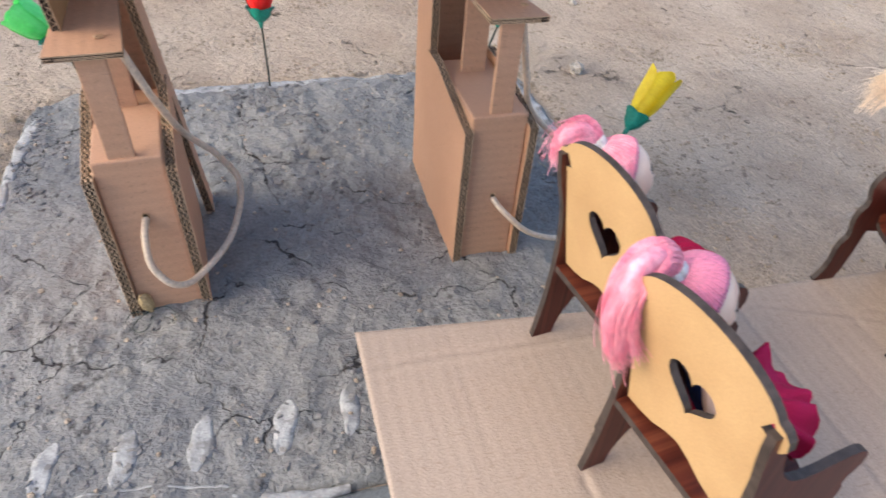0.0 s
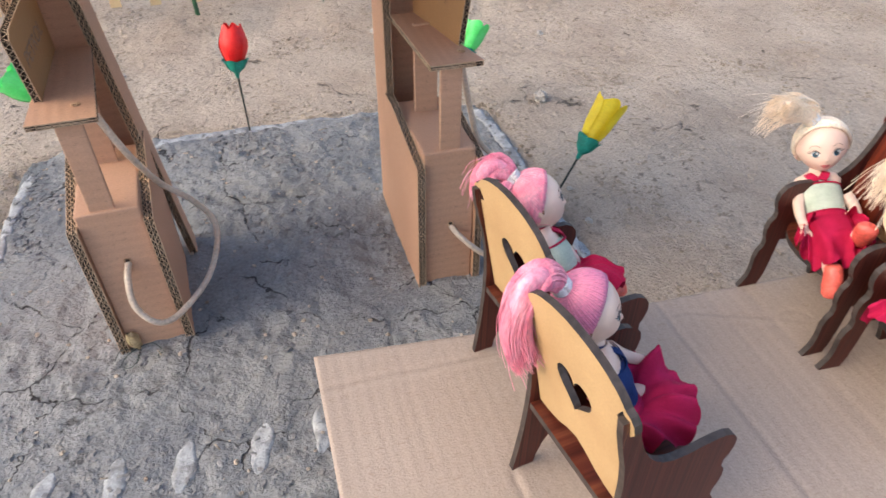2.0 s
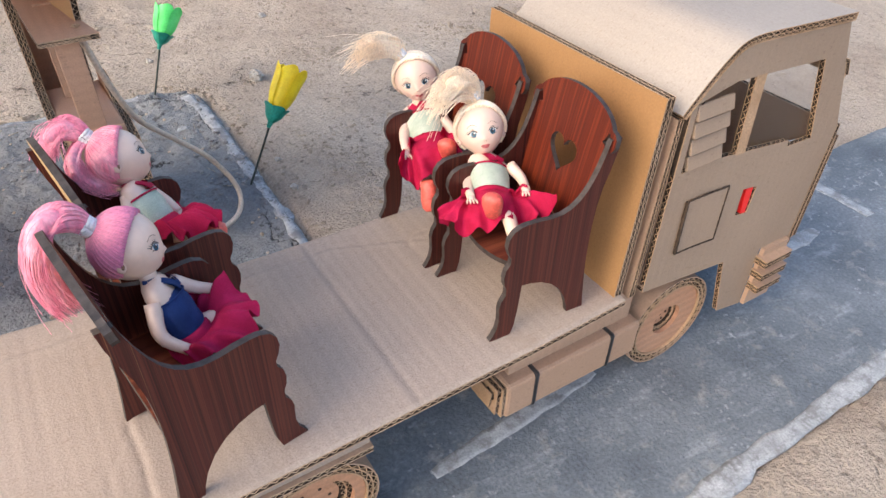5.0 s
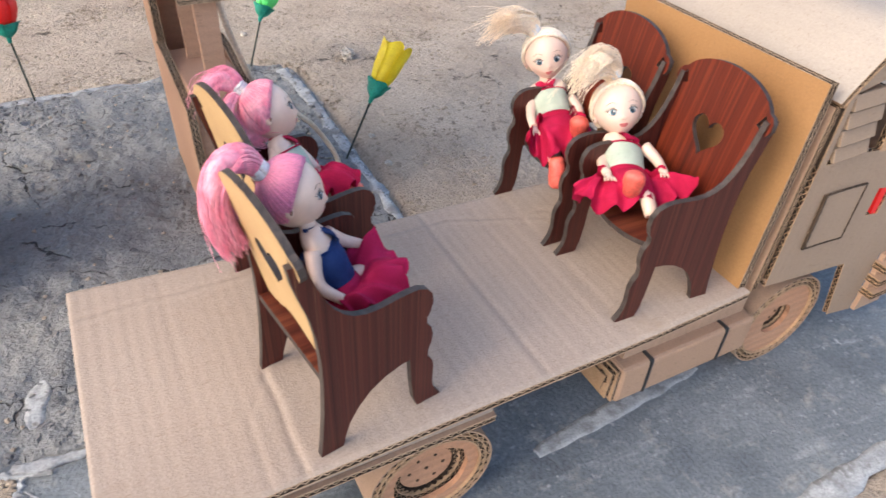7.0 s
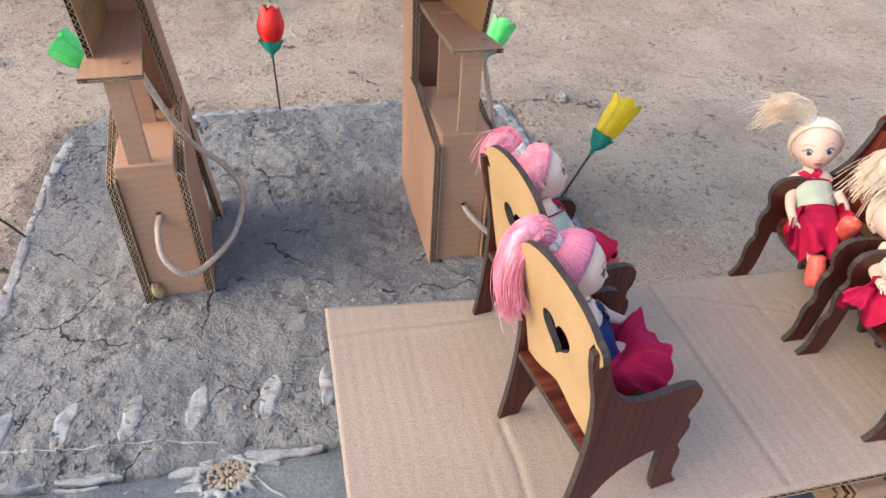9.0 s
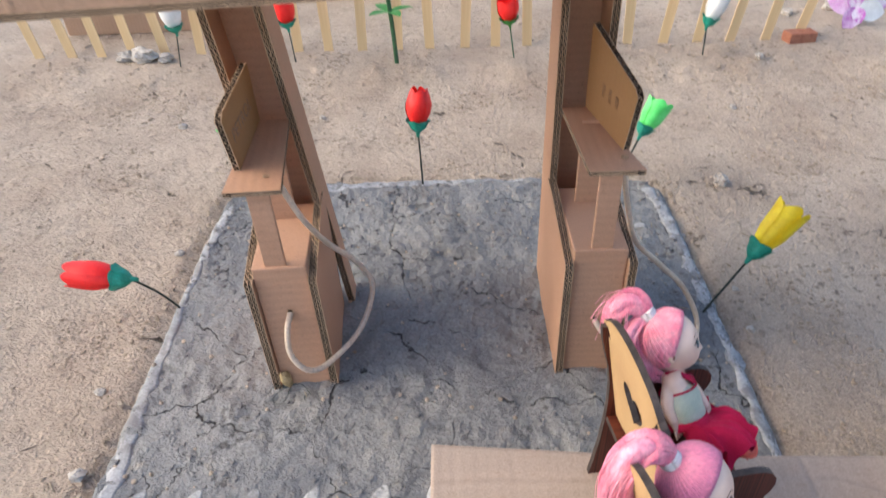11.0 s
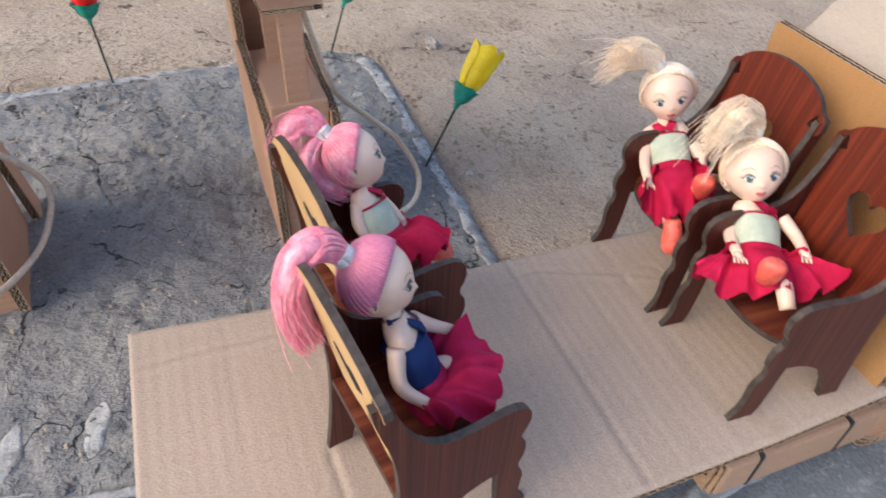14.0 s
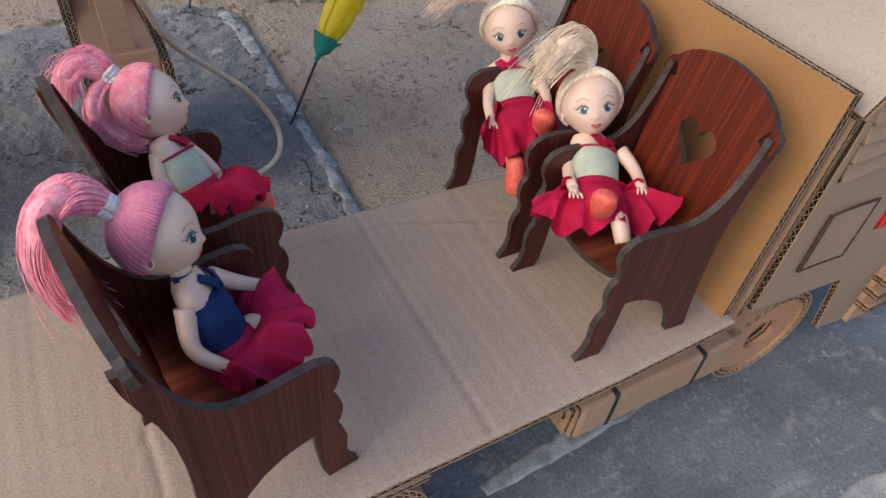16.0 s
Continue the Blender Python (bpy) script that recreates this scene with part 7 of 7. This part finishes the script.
for i, (x, y, r) in enumerate(((0.344, 0.612, 0.010), (0.296, 0.385, 0.004), (0.300, 0.435, 0.0035), (0.278, 0.52, 0.004), (-0.215, 0.50, 0.005), (0.25, 0.72, 0.005), (0.86, 1.09, 0.012), (0.845, 1.06, 0.009), (0.885, 1.075, 0.008), (0.80, 0.95, 0.006),
                               (-0.42, 0.985, 0.020), (-0.45, 0.99, 0.014), (-0.385, 0.98, 0.012), (0.20, 0.86, 0.006), (-0.30, 0.78, 0.006), (0.42, 0.80, 0.006), (0.50, 0.93, 0.007), (-0.12, 0.80, 0.005), (-0.225, 0.33, 0.0045), (-0.21, 0.255, 0.006), (0.70, 1.15, 0.014), (0.62, 1.13, 0.010))):
    stone(x, y, ground_z(x, y), r, STONE, "small pale stone on the sandy earth", i + 1)
bm = bmesh.new()
box(bm, (-0.022, -0.012, 0), (0.022, 0.012, 0.017), 0, bevel=0.002)
tagged(part("brick_piece", bm, BRICK, None, "", m=pose(0.585, 1.000, 0.026, 0, 0, 8)), "broken piece of red brick at the fence end", "brick")

# cardboard toy bus with blue film windows
bus = thing("toy_bus", pose(-0.878, 1.652, 0.026, 0, 0, 9), "cardboard toy bus with dark blue film windows", "toy bus")
bm = bmesh.new()
board(bm, rect(-0.012, -0.012, 0.272, 0.72), 0.005, T((0, 0, 0.128)))
part("roof", bm, [CARD_ROOF, FLUTE, CORE_SHADE], bus)
bm = bmesh.new()
plate(bm, rect(0, 0.0, 0.26, 0.128), [rect(0.020, 0.028, 0.245, 0.112)], 0, 0.006, XZ, (0, 0, 0))
part("front", bm, CARD, bus)
bm = bmesh.new()
plate(bm, rect(0.01, 0.02, 0.25, 0.118), [], 0, 0.002, T((0, 0.008, 0)) @ XZ, (0, 0, 0))
part("windscreen", bm, BLUE, bus, "dark blue film windscreen")
bm = bmesh.new()
wins = [rect(0.03 + 0.11 * i, 0.055, 0.125 + 0.11 * i, 0.112) for i in range(6)]
plate(bm, rect(0, 0, 0.70, 0.128), wins, 0, 0.005, T((0.258, 0, 0)) @ YZ, (0, 0, 0))
part("side_wall", bm, CARD, bus)
bm = bmesh.new()
plate(bm, rect(0, 0, 0.70, 0.128), wins, 0, 0.005, T((-0.003, 0, 0)) @ YZ, (0, 0, 0))
part("side_wall", bm, CARD, bus)
for x in (0.252, 0.004):
    bm = bmesh.new()
    plate(bm, rect(0.01, 0.04, 0.69, 0.122), [], 0, 0.002, T((x, 0, 0)) @ YZ, (0, 0, 0))
    part("side_window", bm, BLUE, bus, "dark blue film windows")
bm = bmesh.new()
box(bm, (0.003, 0.69, 0), (0.255, 0.70, 0.127), 0)
part("rear_wall", bm, CARD, bus)
bm = bmesh.new()
box(bm, (0.006, 0.01, 0), (0.250, 0.69, 0.03), 0)
part("floor", bm, CARD, bus)

tray = thing("blue_tray", pose(-0.62, 2.05, 0.026, 0, 0, -4), "low cardboard tray with a pale blue sheet", "tray")
bm = bmesh.new()
box(bm, (0, 0, 0), (0.34, 0.42, 0.05), 0, bevel=0.004)
part("tray_box", bm, CARD, tray)
bm = bmesh.new()
sheet(bm, [[(0.008 + 0.324 * i / 12, 0.008 + 0.404 * j / 12, 0.053 + 0.003 * lumps(i * 0.3, j * 0.3, 1)) for i in range(13)] for j in range(13)])
part("blue_sheet", bm, BLUE_S, tray, "wrinkled blue sheet")
# low wooden planks and yellow toy body behind the fence
bm = bmesh.new()
box(bm, (-0.13, -0.02, 0), (0.13, 0.02, 0.045), 0, bevel=0.003)
box(bm, (-0.15, -0.028, 0.045), (0.15, 0.028, 0.056), 0, bevel=0.002)
tagged(part("plank_bench", bm, CARD, None, "", m=pose(-0.47, 1.14, 0.026, 0, 0, 3)), "low brown plank bench behind the fence", "toy bench")
bm = bmesh.new()
box(bm, (-0.11, -0.05, 0.012), (0.11, 0.05, 0.07), 0, bevel=0.008)
box(bm, (-0.09, -0.052, 0), (-0.05, 0.052, 0.02), 1, bevel=0.004)
box(bm, (0.05, -0.052, 0), (0.09, 0.052, 0.02), 1, bevel=0.004)
tagged(part("yellow_toy", bm, [YEL_P, BLACK], None, "", m=pose(-0.10, 1.36, 0.026, 0, 0, 2)), "yellow toy body with black base behind the fence", "toy")
bm = bmesh.new()
box(bm, (-0.05, -0.04, 0), (0.05, 0.04, 0.05), 0, bevel=0.006)
tagged(part("blue_toy", bm, BLUE_S, None, "", m=pose(-0.41, 1.40, 0.026, 0, 0, 2)), "small blue toy box behind the fence", "toy")

# open wooden cart with wheel, and an orange chair frame
cart = thing("toy_cart", pose(0.40, 2.80, 0.026), "open toy cart of pale wooden slats with dark wheel", "toy cart")
for x in (-0.15, -0.03, 0.02, 0.13, 0.24):
    bm = bmesh.new()
    box(bm, (x - 0.008, -0.008, 0), (x + 0.008, 0.008, 0.17), 0, bevel=0.002)
    part("upright", bm, SLAT, cart)
bm = bmesh.new()
box(bm, (-0.16, 0.009, 0.06), (0.25, 0.017, 0.09), 0)
part("cross_rail", bm, SLAT, cart)
bm = bmesh.new()
tube(bm, [(-0.07, -0.03, 0.03), (-0.07, -0.012, 0.03)], 0.03, 20, 0)
part("wheel", bm, BLACK, cart, "black wheel")
bm = bmesh.new()
sheet(bm, [[(-0.03 + 0.02 * i, -0.12 + 0.02 * j, 0.035 + 0.006 * lumps(i * 0.4, j * 0.4, 1) - (0.034 if i in (0, 9) or j in (0, 5) else 0)) for i in range(10)] for j in range(6)])
part("plastic_sheet", bm, GREY_S, cart, "crumpled grey plastic sheet")
bm = bmesh.new()
blob(bm, (0.0, 0.03, 0.09), (0.022, 0.018, 0.03), 0, u=10, v=8)
part("red_bundle", bm, CRIMSON, cart, "small dark red bundle")
seat = thing("orange_frame", pose(0.60, 2.62, 0.026, 0, 0, 4), "orange-yellow painted wooden ladder-back frame", "toy chair")
for x in (-0.075, 0.075):
    bm = bmesh.new()
    tube(bm, [(x, 0, 0), (x, 0, 0.19)], 0.011, 10, 0)
    part("post", bm, ORANGE, seat)
for z in (0.03, 0.075, 0.13):
    bm = bmesh.new()
    tube(bm, [(-0.08, 0, z), (0.08, 0, z)], 0.011, 10, 0)
    part("rung", bm, ORANGE, seat)
small = thing("slat_fence", pose(0.80, 2.55, 0.026, 0, 0, 60), "short run of pale wooden toy fence", "toy fence")
for i in range(6):
    ob = new("slat", me_slat)
    ob.parent = small
    ob.matrix_basis = pose(-0.1 + 0.04 * i, 0, 0)

# lawn with pots
bm = bmesh.new()
rows = []
for j in range(25):
    y = 2.47 + 0.060 * min(22, max(0, j - 1))
    x0 = float(np.interp(y, (2.47, 2.59, 2.75, 2.99, 3.62), (1.72, 1.44, 1.285, 1.31, 1.456)))
    rows.append([(x0 + (3.2 - x0) * (max(0, i - 1) / 23) ** 1.6 + 0.012 * lumps(i, j, 0.7), y + 0.012 * lumps(i, j, 0.5, 4), 0.040 + 0.006 * lumps(i, j, 0.9) - (0.03 if j in (0, 24) or i in (0, 24) else 0)) for i in range(25)])
sheet(bm, rows)
tagged(part("lawn", bm, LAWN), "patch of short green artificial lawn", "grass", kind="stuff")


def pot_plant(x, y, r, h, mat_, label, leaves, seed):
    t = thing("potted_plant", T((x, y, 0.038)), label, "potted plant", "potted plants by the lawn")
    bm = bmesh.new()
    tube(bm, [(0, 0, 0), (0, 0, h * 0.9), (0, 0, h * 0.9), (0, 0, h)], [r * 0.8, r, r * 1.1, r * 1.1], 16, 0)
    part("pot", bm, mat_, t)
    rn = random.Random(seed)
    bm = bmesh.new()
    for k in range(30):
        a = rn.uniform(0, 6.28)
        leaf(bm, (0, 0, h), (math.cos(a), math.sin(a), rn.uniform(0.4, 2)), (0, 0, 1), rn.uniform(0.8, 1.5) * leaves, 0.3 * leaves, 0)
    part("foliage", bm, LEAF_L, t)
    return t


pot_plant(1.245, 2.41, 0.030, 0.055, WHITE, "small white pot with a few leaves beside the lawn", 0.035, 1)
pot_plant(1.345, 2.66, 0.040, 0.080, BRICK, "clay pot with tall bright green leaves on the lawn", 0.17, 2)
pot_plant(1.385, 3.16, 0.060, 0.090, BRICK, "clay pot with small plant on the lawn", 0.08, 3)
screen = thing("rattan_screen", T((1.372, 2.50, 0.030)), "dark woven rattan screen standing on the lawn", "screen")
for i in range(10):
    for a, b in (((-0.052 + 0.0115 * i, 0, 0), (-0.022 + 0.0115 * i, 0, 0.21)), ((-0.056 + 0.0032 * i, 0.004, 0.0225 * i + 0.004), (0.055 + 0.0032 * i, 0.004, 0.0225 * i + 0.004))):
        bm = bmesh.new()
        tube(bm, [a, b], 0.0034, 6, 0)
        part("cane", bm, RATTAN, screen)
bm = bmesh.new()
tube(bm, [(0, 0, 0), (0, 0, 0.02), (0, 0, 0.021), (0, 0, 0.3)], [0.065, 0.065, 0.045, 0.045], 20, 0)
tagged(part("white_column", bm, WHITE, None, "", m=T((1.335, 3.46, 0.026))), "white toy column with a round base", "column")

# dry straw and crumbs on the earth
rnd = random.Random(33)
bm = bmesh.new()
for k in range(1100):
    x, y = rnd.uniform(-0.6, 1.0), rnd.uniform(0.22, 1.15)
    if slab_half(x, y) > -0.006 and rnd.random() > 0.12:
        continue
    z = slab_z(x, y) if slab_half(x, y) > 0.004 else ground_z(x, y)
    a, l = rnd.uniform(0, 6.28), rnd.uniform(0.003, 0.012)
    tube(bm, [(x, y, z + 0.0006), (x + l * math.cos(a), y + l * math.sin(a), z + 0.0012)], rnd.uniform(0.0002, 0.0005), 3, 0)
tagged(part("straw_litter", bm, STRAW), "dry straw bits scattered over the earth", "litter", kind="stuff")
bm = bmesh.new()
for k in range(1800):
    x, y = rnd.uniform(-0.6, 1.0), rnd.uniform(0.19, 1.15)
    z = slab_z(x, y) if slab_half(x, y) > 0.004 else ground_z(x, y)
    r = rnd.uniform(0.0006, 0.0022) * (1.5 if y > 0.9 else 1)
    v0 = bmesh.ops.create_icosphere(bm, subdivisions=1, radius=r)["verts"]
    for v in v0:
        v.co = Vector((v.co.x, v.co.y, v.co.z * 0.7)) * rnd.uniform(0.7, 1.2) + Vector((x, y, z + r * 0.3))
tagged(part("earth_crumbs", bm, SAND), "small crumbs of dry earth", "crumbs", kind="stuff")
